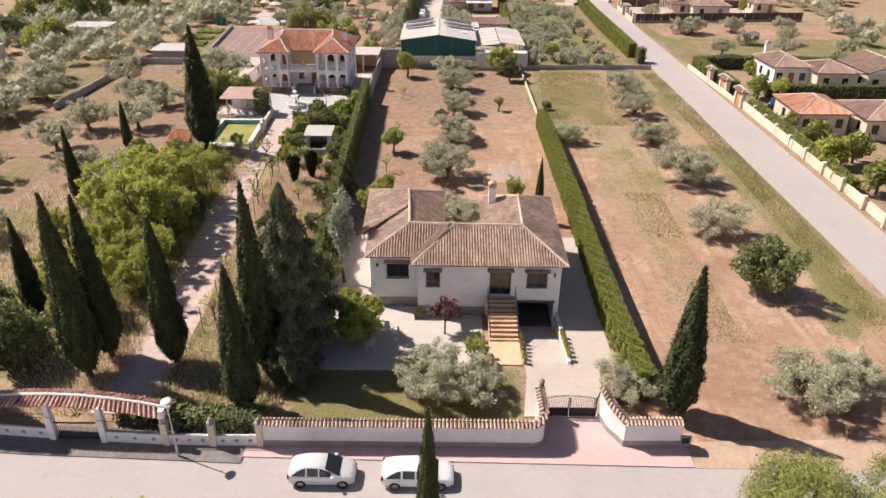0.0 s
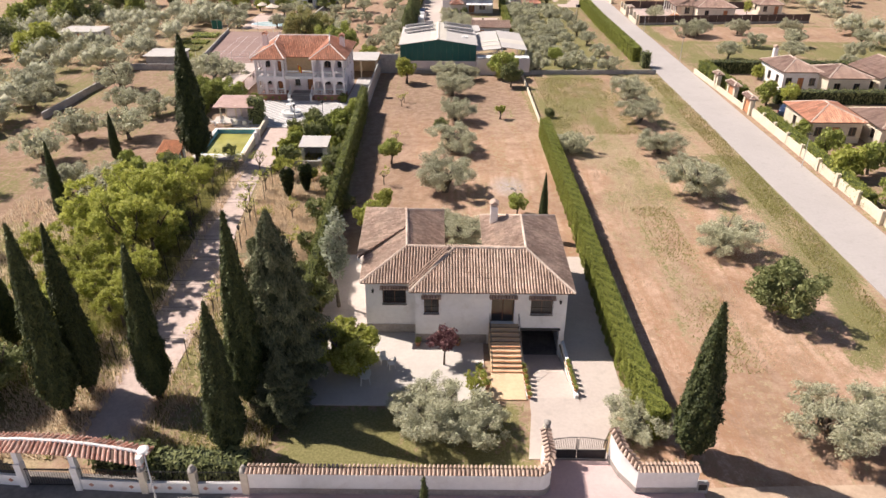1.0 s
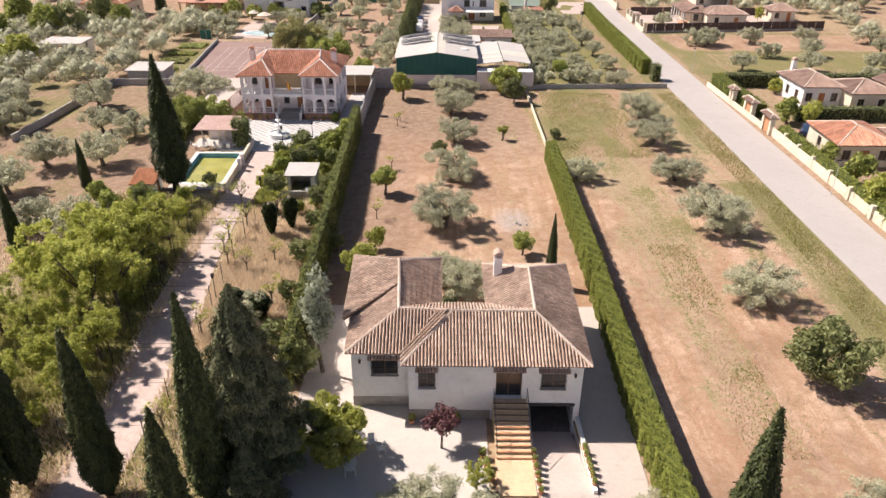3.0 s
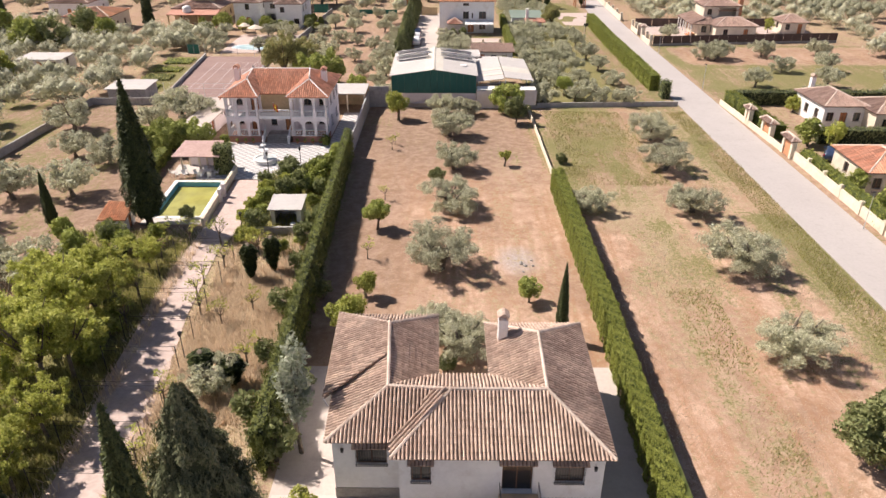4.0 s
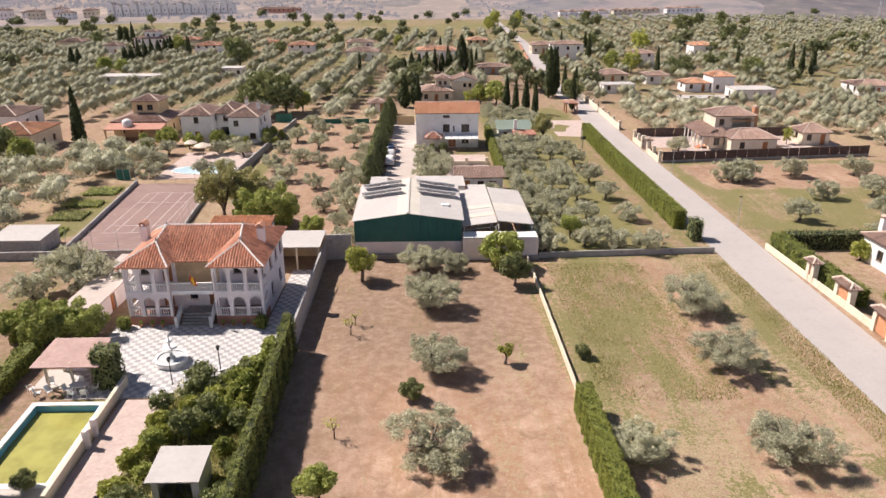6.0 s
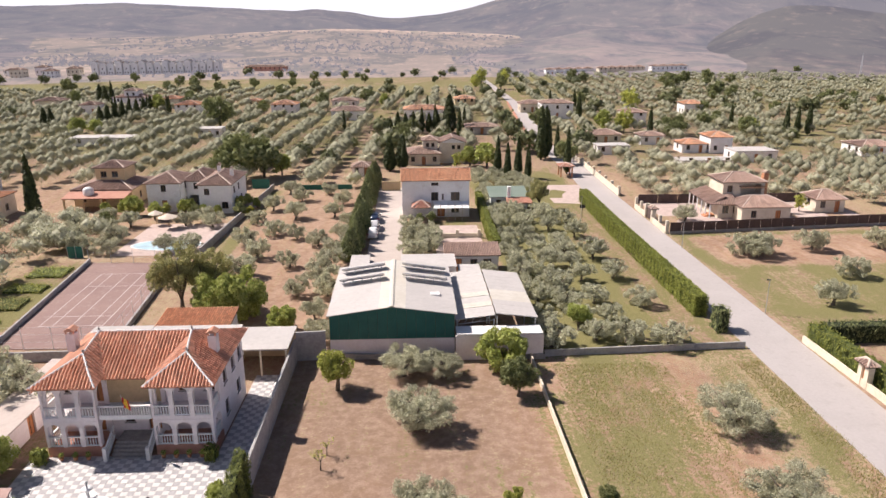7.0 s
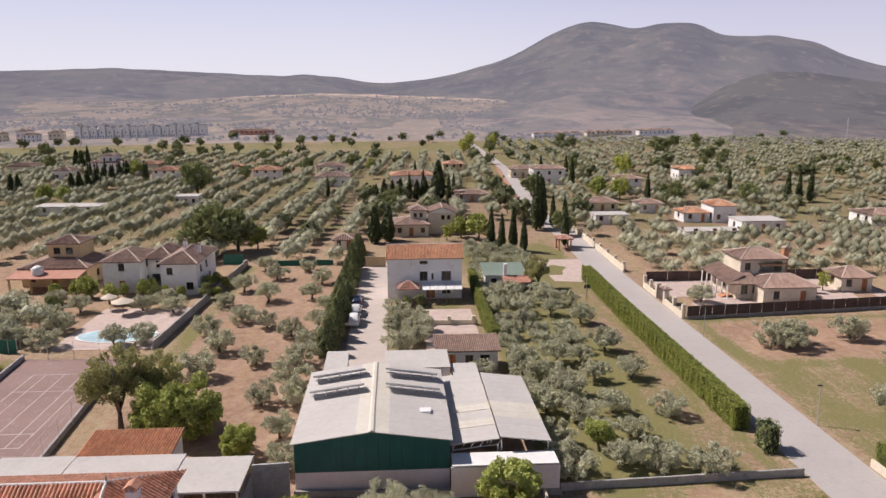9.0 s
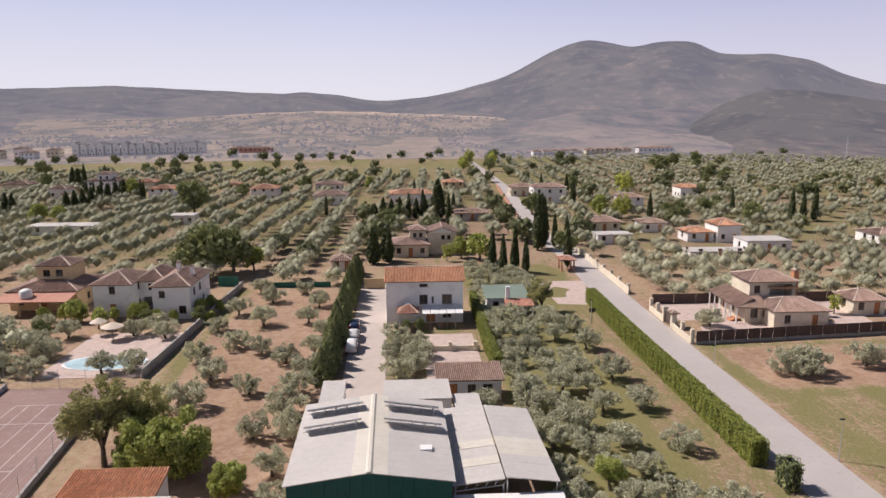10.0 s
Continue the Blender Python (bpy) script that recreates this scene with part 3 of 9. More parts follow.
def ridge_line(parent, points, mat="ridge", r=0.12):
    """A row of mortared ridge tiles along a line."""
    g = Geo()
    for a, b in zip(points, points[1:]):
        a, b = Vector(a), Vector(b)
        n = max(1, round((b - a).length / 0.42))
        d = (b - a).normalized()
        sd = d.cross(Vector((0, 0, 1))).normalized()
        up = sd.cross(d)
        for i in range(n):
            p, q = a.lerp(b, i / n), a.lerp(b, (i + 1) / n) + d * 0.04
            ring = [c + sd * (x * r * k) + up * (z * r * k + 0.05) for c, k in ((p, 0.9), (q, 1.08)) for x, z in ((-1, -0.5), (-0.8, 0.5), (0, 1), (0.8, 0.5), (1, -0.5))]
            g.add(ring, [(m, m + 1, m + 6, m + 5) for m in range(4)] + [(0, 4, 3, 2, 1), (5, 6, 7, 8, 9)])
    return g.part("ridge_tiles", mat, parent)


def facade_frame(a, b):
    n = math.hypot(b[0] - a[0], b[1] - a[1])
    return n, (b[0] - a[0]) / n, (b[1] - a[1]) / n


def window(parent, a, b, hole, kind="window", frame_mat="dark_wood", depth=0.12, bars=False, shelter=False, leaf="glass"):
    """A window or door that fills a hole of the wall from a to b: frame with a mullion, pane, sill; grille and tiled shelter where it has them."""
    n, ux, uy = facade_frame(a, b)
    u0, u1, z0, z1 = hole
    rot = math.atan2(uy, ux)
    root = new(kind)
    root.matrix_basis = pose(a[0] + ux * u0, a[1] + uy * u0, z0, 0, 0, math.degrees(rot))
    under(root, parent)
    w, h, f = u1 - u0, z1 - z0, 0.07
    g = Geo().box(0, f, depth, depth + 0.06, 0, h).box(w - f, w, depth, depth + 0.06, 0, h).box(f, w - f, depth, depth + 0.06, h - f, h)
    if kind != "door":
        g.box(f, w - f, depth, depth + 0.06, 0, f)
    if w > 0.8:
        g.box(w / 2 - f / 2, w / 2 + f / 2, depth, depth + 0.06, f, h - f)
    g.part("frame", frame_mat, root)
    Geo().box(f, w - f, depth + 0.02, depth + 0.035, 0 if kind == "door" else f, h - f).part("pane" if leaf == "glass" else "leaf", leaf, root)
    if kind != "door":
        Geo().box(-0.06, w + 0.06, -0.06, depth, -0.05, 0.0).part("sill", "plinth", root)
    if bars:
        g = Geo()
        m = max(3, int(w / 0.14))
        for i in range(m + 1):
            x = w * i / m
            g.box(x - 0.011, x + 0.011, -0.16, -0.14, -0.05, h + 0.03)
        for z in (0.0, h * 0.5, h):
            g.box(-0.03, w + 0.03, -0.165, -0.135, z - 0.012, z + 0.012)
            g.box(-0.03, -0.01, -0.15, 0.0, z - 0.012, z + 0.012).box(w + 0.01, w + 0.03, -0.15, 0.0, z - 0.012, z + 0.012)
        g.part("grille", "iron", root)
    if shelter:
        m = int((w + 0.4) / 0.2)
        for i in range(m):
            x = -0.2 + (i + 0.5) * (w + 0.4) / m
            ring = [(x + dx * 0.09, y, h + z + dz * 0.07) for y, z in ((0.0, 0.2), (-0.32, 0.06)) for dx, dz in ((-1, 0), (-0.7, 0.7), (0, 1), (0.7, 0.7), (1, 0))]
            Geo().add(ring, [(k, k + 1, k + 6, k + 5) for k in range(4)] + [(5, 6, 7, 8, 9)]).part("shelter_tile", "tile_brown", root)
        Geo().prism([(-0.2, 0, h + 0.05), (w + 0.2, 0, h + 0.05), (w + 0.2, -0.30, h + 0.01), (-0.2, -0.30, h + 0.01)],
                    [(-0.2, 0, h + 0.19), (w + 0.2, 0, h + 0.19), (w + 0.2, -0.30, h + 0.06), (-0.2, -0.30, h + 0.06)]).part("shelter_board", "dark_wood", root)
    return root


def house_walls(root, x0, x1, y0, y1, z0, z1, mat, openings=(), thick=0.28, doors=(), bars=False, shelter=False, frame_mat="dark_wood"):
    """Four walls with holes; openings are (side, from, to, low, high), sides south, east, north, west; the windows fill them."""
    corners = {"south": ((x0, y0), (x1, y0)), "east": ((x1, y0 + thick), (x1, y1 - thick)), "north": ((x1, y1), (x0, y1)), "west": ((x0, y1 - thick), (x0, y0 + thick))}
    for side, (a, b) in corners.items():
        holes = [o[1:5] for o in openings if o[0] == side]
        Geo().wall(a, b, z0, z1, thick, holes).part("wall", mat, root)
        for o in openings:
            if o[0] == side:
                what = o[5] if len(o) > 5 else "window"
                if what == "open":
                    continue
                window(root, a, b, o[1:5], "door" if what == "door" else "window", frame_mat, bars=bars and what != "door", shelter=shelter, leaf="wood" if what == "door" else "glass")
    Geo().box(x0 + thick, x1 - thick, y0 + thick, y1 - thick, z0, z0 + 0.05).part("floor", "plinth", root)


def hip_roof(root, x0, x1, y0, y1, z, rise, mat="tile_brown", o=0.35, pitch=0.24, step=0.42, ridge="ridge", gable="", radius=0.085):
    """Hip roof over a rectangle; gable 'x' or 'y': a plain two-sided roof with its ridge that way."""
    x0, x1, y0, y1 = x0 - o, x1 + o, y0 - o, y1 + o
    lx, ly = x1 - x0, y1 - y0
    k = min(lx, ly) / 2
    if gable == "x" or (not gable and lx >= ly):
        e = 0 if gable else k
        r0, r1 = (x0 + e, (y0 + y1) / 2, z + rise), (x1 - e, (y0 + y1) / 2, z + rise)
    else:
        e = 0 if gable else k
        r0, r1 = ((x0 + x1) / 2, y0 + e, z + rise), ((x0 + x1) / 2, y1 - e, z + rise)
    a, b, c, d = (x0, y0, z), (x1, y0, z), (x1, y1, z), (x0, y1, z)
    if gable == "x" or (not gable and lx >= ly):
        slopes = [(a, b, r1, r0), (c, d, r0, r1)] + ([] if gable else [(b, c, r1), (d, a, r0)])
        hips = [] if gable else [(a, r0), (d, r0), (b, r1), (c, r1)]
    else:
        slopes = [(b, c, r1, r0), (d, a, r0, r1)] + ([] if gable else [(a, b, r0), (c, d, r1)])
        hips = [] if gable else [(a, r0), (b, r0), (c, r1), (d, r1)]
    for s in slopes:
        if len(set(s)) > 2:
            roof_slope(root, list(dict.fromkeys(s)), mat, pitch, step, radius)
    for s in hips + [(r0, r1)]:
        if (Vector(s[0]) - Vector(s[1])).length > 0.1:
            ridge_line(root, s, ridge)
    if gable:
        for q in ((x0 + o, x1 - o) if gable == "x" else (y0 + o, y1 - o)):
            g = Geo()
            if gable == "x":
                tri = [(q, y0 + o, z), (q, y1 - o, z), (q, (y0 + y1) / 2, z + rise - 0.12)]
                g.prism([(v[0] - 0.1, *v[1:]) for v in tri], [(v[0] + 0.1, *v[1:]) for v in tri])
            else:
                tri = [(x0 + o, q, z), (x1 - o, q, z), ((x0 + x1) / 2, q, z + rise - 0.12)]
                g.prism([(v[0], v[1] - 0.1, v[2]) for v in tri], [(v[0], v[1] + 0.1, v[2]) for v in tri])
            g.part("gable", "white", root)


def chimney(root, x, y, z0, z1, mat="white", w=0.6, cap="tile_brown"):
    ch = Geo().box(x - w / 2, x + w / 2, y - w / 2, y + w / 2, z0, z1).part("chimney", mat, root)
    g = Geo()
    for dx in (-1, 1):
        for dy in (-1, 1):
            g.box(x + dx * w * 0.4 - 0.06, x + dx * w * 0.4 + 0.06, y + dy * w * 0.4 - 0.06, y + dy * w * 0.4 + 0.06, z1, z1 + 0.25)
    g.prism([(x - w * 0.65, y - w * 0.65, z1 + 0.25), (x + w * 0.65, y - w * 0.65, z1 + 0.25), (x + w * 0.65, y + w * 0.65, z1 + 0.25), (x - w * 0.65, y + w * 0.65, z1 + 0.25)],
            [(x - 0.08, y - w * 0.6, z1 + 0.5), (x + 0.08, y - w * 0.6, z1 + 0.5), (x + 0.08, y + w * 0.6, z1 + 0.5), (x - 0.08, y + w * 0.6, z1 + 0.5)])
    g.part("chimney_cap", cap, ch)
    return ch


# ---- ground: one sheet to the horizon ----


def lattice(a, b, x, y, seed):
    """Smooth random field between 0 and 1 with a grain of a by b metres."""
    r = np.random.default_rng(seed).uniform(0, 1, (256, 256))
    u, v = x / a + 500, y / b + 500
    i, j = np.floor(u).astype(int), np.floor(v).astype(int)
    f, g = u - i, v - j
    f, g = f * f * (3 - 2 * f), g * g * (3 - 2 * g)
    w = lambda p, q: r[p % 256, q % 256]
    return (w(i, j) * (1 - f) + w(i + 1, j) * f) * (1 - g) + (w(i, j + 1) * (1 - f) + w(i + 1, j + 1) * f) * g


def zone(x, y, x0, x1, y0, y1, soft=1.0):
    s = lambda d: np.clip(0.5 + d / soft, 0, 1)
    return s(x - x0) * s(x1 - x) * s(y - y0) * s(y1 - y)


def cover(x, y):
    """How much bare red earth, live grass and straw lies where."""
    n1, n2, n3 = lattice(9, 14, x, y, 1), lattice(3.5, 5, x, y, 2), lattice(30, 30, x, y, 3)
    red, grass, straw = 0.5 + 0 * x, 0.26 + 0.3 * (n3 - 0.5), 0.3 + 0.3 * n1

    def lay(w, r, g, s):
        nonlocal red, grass, straw
        red, grass, straw = red * (1 - w) + w * r, grass * (1 - w) + w * g, straw * (1 - w) + w * s

    xw, yw = x + 5 * (lattice(6, 6, x, y, 11) - 0.5) + 2.5 * (lattice(2, 2, x, y, 12) - 0.5), y + 12 * (lattice(8, 8, x, y, 13) - 0.5) + 4 * (lattice(2.5, 2.5, x, y, 14) - 0.5)
    lay(zone(x, y, -9, 13.4, 44, 109), 0.9, 0.05 + 0.1 * n2, 0.08 + 0.3 * n1)
    lay(zone(xw, yw, -12, -2.5, 50, 104, 5) * np.clip(n1 * 1.5, 0, 1), 0.2, 0.12, 0.15)
    lay(zone(xw, yw, -12, 16, 86, 118, 16), 0.0, 0.12 + 0.15 * n2, 0.1 + 0.3 * n1)
    n4 = lattice(1.9, 15, x, y, 8)
    lay(zone(x, y, 13.4, 38, 24, 110), 0.9, 0.1 + 0.95 * n1 * n4, 0.1 + 0.85 * n1 * (0.4 + n4))
    lay(zone(xw, yw, 13.4, 36, 20, 36, 5), 0.8, 0.06, 0.12 + 0.2 * n2)
    lay(zone(xw, yw, 12, 18.2, 26, 76, 3.5), 1.0, 0.1, 0.12 + 0.15 * n2)
    lay(zone(xw, yw, 14, 27, 80, 112, 10) * np.clip(0.3 + n1 * 1.5, 0, 1), 0.5, 0.68, 0.35)
    lay(zone(xw, y, 33.4, 39.6, 30, 108, 2) * np.clip(2.6 * n2 - 0.7, 0, 1), 0.3, 0.85, 0.4)
    lay(zone(xw, yw, 19, 24.5, 25, 84, 5) * np.clip(n1 * 1.3, 0, 1), 0.3, 0.38, 0.65)
    lay(zone(x, y, -60, -10.5, 26, 70, 2), 0.25, 0.35 + 0.6 * n1, 0.6)
    lay(zone(xw, yw, -19.6, -11.6, 42, 68, 2) * np.clip(0.6 + n2, 0, 1), 0.5, -0.1, 0.75)
    lay(zone(xw, yw, -34, -24.5, 25, 31.5, 2), 0.4, 0.0, 0.95)
    lay(zone(xw, yw, -37, -25, 34, 67, 3), 0.1, 0.7 + 0.3 * n2, 0.3)
    lay(zone(x, y, -10, -3, 24.5, 30.5), 0.1, 0.95, 0.3)
    lay(zone(x, y, -3, 5.6, 24.5, 30.8), 0.2, 0.75, 0.5)
    lay(zone(x, y, -20, -12, 68, 90, 1.0), 0.1, 0.95, 0.2)
    lay(zone(x, y, -33, -24.3, 80.9, 83.2, 0.6), 0.1, 1.0, 0.1)
    lay(zone(x, y, -53.8, -45.9, 118, 141, 1.0), 0.1, 0.35 + 0.8 * n2, 0.2)
    lay(zone(x, y, -53.8, -27, 55, 110, 2), 0.1, 0.26 + 0.2 * n2, 0.05 + 0.2 * n1)
    lay(zone(x, y, -90, -54, 40, 112, 3), 0.1, 0.35 + 0.3 * n1, 0.15)
    lay(zone(x, y, -27, -24, 80, 92, 1), 0.1, 0.8, 0.3)
    lay(zone(x, y, -28.5, -9, 112, 184, 1.5), 0.45, 0.04 + 0.2 * n2, 0.08 + 0.35 * n1)
    lay(zone(x, y, -29, -26, 130, 184, 1.5), 0.2, 0.6, 0.6)
    lay(zone(x, y, 14.5, 36, 110, 200, 2), 0.25, 0.66 + 0.3 * n2, 0.5)
    lay(zone(x, y, 30, 35.5, 110, 170, 2), 0.25, 0.5, 0.35)
    lay(zone(x, y, 45, 100, 112, 151, 1.5), 0.35, 0.50 + 0.3 * n2, 0.55)
    lay(zone(x, y, 48, 100, 136, 149, 2.5), 0.6, 0.05, 0.25)
    lay(zone(x, y, 38, 200, 20, 112, 1), 0.3, 0.3, 0.4)
    lay(zone(x, y, -1, 14, 137, 160, 1.5), 0.25, 0.55, 0.5)
    lay(np.clip((y - 190) / 30, 0, 1), 0.0, 0.5 + 0.4 * (n3 - 0.5), 0.25 + 0.3 * (n1 - 0.5))
    lay(np.clip((y - 380) / 60, 0, 1), 0.0, 0.60 + 0.5 * (n3 - 0.5), 0.5)
    lay(np.clip((y - 540) / 60, 0, 1), 0.0, 0.9 + 0.5 * (n3 - 0.5), 0.4)
    ash = np.clip(1.25 - np.hypot(x - 7.6, (y - 64.2) * 0.8) / 2.4, 0, 1)
    return np.stack((red, grass, straw, ash), -1)


def spaced(*runs):
    out = []
    for a, b, step in runs:
        out += list(np.arange(a, b - 1e-6, step))
    return out


HOLES = [(6.05, 9.15, 31.4, 44.0), (-30.0, -24.9, 71.9, 80.5)]
gx = sorted({round(v, 3) for v in spaced((-4600, -400, 420), (-400, -90, 12), (-90, 100, 0.9), (100, 400, 12), (400, 4601, 420))} | {h[i] for h in HOLES for i in (0, 1)})
gy = sorted({round(v, 3) for v in spaced((-1400, -20, 120), (-20, 190, 0.9), (190, 420, 5), (420, 900, 30), (900, 4801, 300))} | {h[i] for h in HOLES for i in (2, 3)})
X, Y = np.meshgrid(np.array(gx), np.array(gy))
near = np.exp(-((X / 120) ** 2)) * (Y < 260)
Z = 0.10 * (lattice(4, 4, X, Y, 5) - 0.5) * near
calm = np.zeros_like(Z)
for x0, x1, y0, y1 in ((-11, 15, 20, 50), (-60, 60, 5, 27), (-32, -10, 66, 112), (36, 46, 0, 400), (-50, -10, 108, 142), (-10, 16, 108, 180), (-24, -18, 24, 72), (-90, 100, 60, 64)):
    calm = np.maximum(calm, zone(X, Y, x0, x1, y0, y1, 2))
Z = Z * (1 - calm) - 0.03 * calm
nx = len(gx)
quads = []
for j in range(len(gy) - 1):
    ym = (gy[j] + gy[j + 1]) / 2
    for i in range(nx - 1):
        xm = (gx[i] + gx[i + 1]) / 2
        if any(h[0] < xm < h[1] and h[2] < ym < h[3] for h in HOLES):
            continue
        quads.append((j * nx + i, j * nx + i + 1, (j + 1) * nx + i + 1, (j + 1) * nx + i))
me = bpy.data.meshes.new("ground")
me.from_pydata(np.stack((X, Y, Z), -1).reshape(-1, 3).tolist(), [], quads)
me.materials.append(M["ground"])
me.color_attributes.new("cover", "FLOAT_COLOR", "POINT").data.foreach_set("color", cover(X.ravel(), Y.ravel()).ravel())
me.shade_smooth()
tagged(new("ground", me), "dry reddish earth with straw and patches of green grass", "ground", "", "structure")


def hills(name, ridge, near_r, ridge_r, base, mat, label, rough, seed, bare=0.0, fade=0.0):
    """Hills round the plain: a skyline of (bearing, height in degrees) fitted to the view from the camera's last place,
    rising from near_r to ridge_r metres from there.
    """
    cx, cy, cz = 1.1, 67.4, 34.8
    az = np.array([r[0] for r in ridge])
    el = np.array([r[1] for r in ridge])
    A = np.linspace(-75, 75, 331)
    R = np.concatenate((np.linspace(0, 1, 40), np.linspace(1.06, 1.5, 8)))
    elev = np.interp(A, az, el)
    kern = np.array((1, 2, 3, 2, 1)) / 9.0
    elev = elev + 0.035 * (np.random.default_rng(seed).uniform(-1, 1, len(A)) + np.sin(A * 2.3) + np.sin(A * 5.1))
    elev = np.convolve(np.pad(elev, 2, mode="edge"), kern, "valid")
    top = cz + ridge_r * np.tan(np.radians(elev))
    T, AA = np.meshgrid(R, A, indexing="ij")
    rr = near_r + (ridge_r - near_r) * T
    xs, ys = cx + rr * np.sin(np.radians(AA)), cy + rr * np.cos(np.radians(AA))
    prof = np.clip(T, 0, 1) ** 1.35
    gully = sum(w * (lattice(s, s, xs, ys, seed + k) - 0.5) for k, (s, w) in enumerate(((420, 0.34), (190, 0.2), (80, 0.1))))
    zs = base + (top[None, :] - base) * prof * (1 + rough * gully * np.clip((1.0 - T) * 1.5, 0, 1) * 3)
    zs = np.where(T > 1, zs - (T - 1) * 300, zs)
    n = len(A)
    f = [(i * n + k, i * n + k + 1, (i + 1) * n + k + 1, (i + 1) * n + k) for i in range(len(R) - 1) for k in range(n - 1)]
    me = bpy.data.meshes.new(name)
    me.from_pydata(np.stack((xs, ys, zs), -1).reshape(-1, 3).tolist(), [], f)
    me.materials.append(M[mat])
    w = bare * np.clip((lattice(260, 120, xs, ys, seed + 9) - 0.55) * 5, 0, 1)
    w = np.clip(w + fade * np.clip(1 - 2.2 * T, 0, 1), 0, 1)
    col = np.stack((w, w, w, np.ones_like(w)), -1).reshape(-1, 4)
    me.color_attributes.new("cover", "FLOAT_COLOR", "POINT").data.foreach_set("color", col.ravel())
    me.shade_smooth()
    tagged(new(name, me), label, "hills", "", "structure")
    return xs[:40], ys[:40], zs[:40]


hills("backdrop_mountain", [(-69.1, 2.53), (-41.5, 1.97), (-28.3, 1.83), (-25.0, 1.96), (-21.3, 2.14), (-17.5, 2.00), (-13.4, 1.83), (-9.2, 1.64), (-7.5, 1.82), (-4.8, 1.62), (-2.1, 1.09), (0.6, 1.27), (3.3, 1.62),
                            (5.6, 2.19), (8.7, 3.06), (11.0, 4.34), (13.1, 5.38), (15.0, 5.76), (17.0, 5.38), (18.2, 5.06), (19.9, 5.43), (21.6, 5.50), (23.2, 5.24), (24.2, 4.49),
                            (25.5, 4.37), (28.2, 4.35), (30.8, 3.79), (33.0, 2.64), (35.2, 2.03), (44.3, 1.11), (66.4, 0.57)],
      570, 2900, -0.5, "mountain", "grey-green scrub mountain with a broad double summit, haze painted in", 0.95, 20, bare=0.1, fade=0.4)
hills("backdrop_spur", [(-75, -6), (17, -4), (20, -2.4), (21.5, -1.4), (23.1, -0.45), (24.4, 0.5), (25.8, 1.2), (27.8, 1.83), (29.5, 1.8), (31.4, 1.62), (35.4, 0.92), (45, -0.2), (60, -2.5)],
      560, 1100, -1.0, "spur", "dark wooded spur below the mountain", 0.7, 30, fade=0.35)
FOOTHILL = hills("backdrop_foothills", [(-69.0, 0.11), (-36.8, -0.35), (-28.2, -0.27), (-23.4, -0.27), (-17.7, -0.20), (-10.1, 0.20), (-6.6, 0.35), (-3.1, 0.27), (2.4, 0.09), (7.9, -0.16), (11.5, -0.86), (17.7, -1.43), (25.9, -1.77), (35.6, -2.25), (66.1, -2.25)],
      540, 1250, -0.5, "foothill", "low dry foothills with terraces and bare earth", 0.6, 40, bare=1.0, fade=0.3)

# a glowing shell all round that stands in for the pale haze low in the sky
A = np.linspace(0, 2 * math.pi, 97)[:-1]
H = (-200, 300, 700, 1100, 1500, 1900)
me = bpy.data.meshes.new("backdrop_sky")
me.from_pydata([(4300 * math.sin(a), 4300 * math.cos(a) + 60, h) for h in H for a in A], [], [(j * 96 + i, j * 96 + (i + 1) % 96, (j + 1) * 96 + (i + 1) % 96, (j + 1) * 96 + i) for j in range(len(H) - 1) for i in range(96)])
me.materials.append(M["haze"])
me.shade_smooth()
tagged(new("backdrop_sky", me), "glowing pale lavender shell painted as low haze", "sky", "", "structure")

# ---- roads, paths and yards ----


def strip(name, pts, z, mat, label, category, thick=0.12):
    return structure(name, Geo().slab([(x, y, z) for x, y in pts], thick), mat, label, category)


strip("road_front", [(-90, 19.4), (-26, 17.9), (60, 17.0), (60, 22.5), (-8, 22.9), (-26, 23.5), (-90, 26.0)], 0.012, "asphalt", "pale worn asphalt street along the garden wall", "road")
strip("road_side", [(37.2, 22.5), (43.6, 22.5), (43.9, 110), (44.2, 175), (44.6, 205), (39.2, 205), (38.0, 173), (37.4, 107)], 0.03, "asphalt", "pale concrete lane between hedges and garden walls", "road")
strip("road_far", [(39.2, 205), (44.6, 205), (43.5, 232), (53.0, 345), (56, 520), (52.5, 520), (48.4, 345), (38.0, 232)], 0.034, "asphalt", "pale straight lane running away between villas", "road")
strip("verge_sand", [(15.05, 22.6), (37.0, 22.5), (37.0, 24.3), (26, 24.9), (15.05, 24.5)], 0.035, "earth_strip", "dusty earth strip beside the street", "pavement")
strip("pavement_front", [(-12.3, 22.95), (15.0, 22.62), (15.0, 24.3), (10.9, 24.4), (10.0, 26.3), (5.9, 26.3), (5.6, 24.5), (-12.3, 24.5)], 0.10, "pink", "pink tiled pavement in front of the garden wall", "pavement", 0.2)
strip("pavement_side", [(-60, 25.1), (-26, 22.95), (-12.3, 22.5), (-12.3, 24.6), (-28, 25.2), (-60, 28)], 0.09, "cobble", "stone-paved pavement strip toned dark for shade", "pavement", 0.2)
strip("garden_terrace", [(-9.6, 30.6), (2.9, 30.6), (3.2, 36.9), (3.0, 38.3), (-10.0, 38.3)], 0.06, "paving", "light paved garden terrace before the house", "pavement", 0.15)
strip("side_yard", [(9.35, 26.4), (12.6, 31.5), (13.0, 50.0), (9.3, 50.0)], 0.05, "concrete", "pale concrete yard beside the house", "pavement", 0.12)
strip("side_yard", [(-10.2, 36), (-6.0, 38.3), (-6.0, 50), (-9.6, 50)], 0.045, "concrete", "pale concrete yard between hedge and house", "pavement", 0.12)
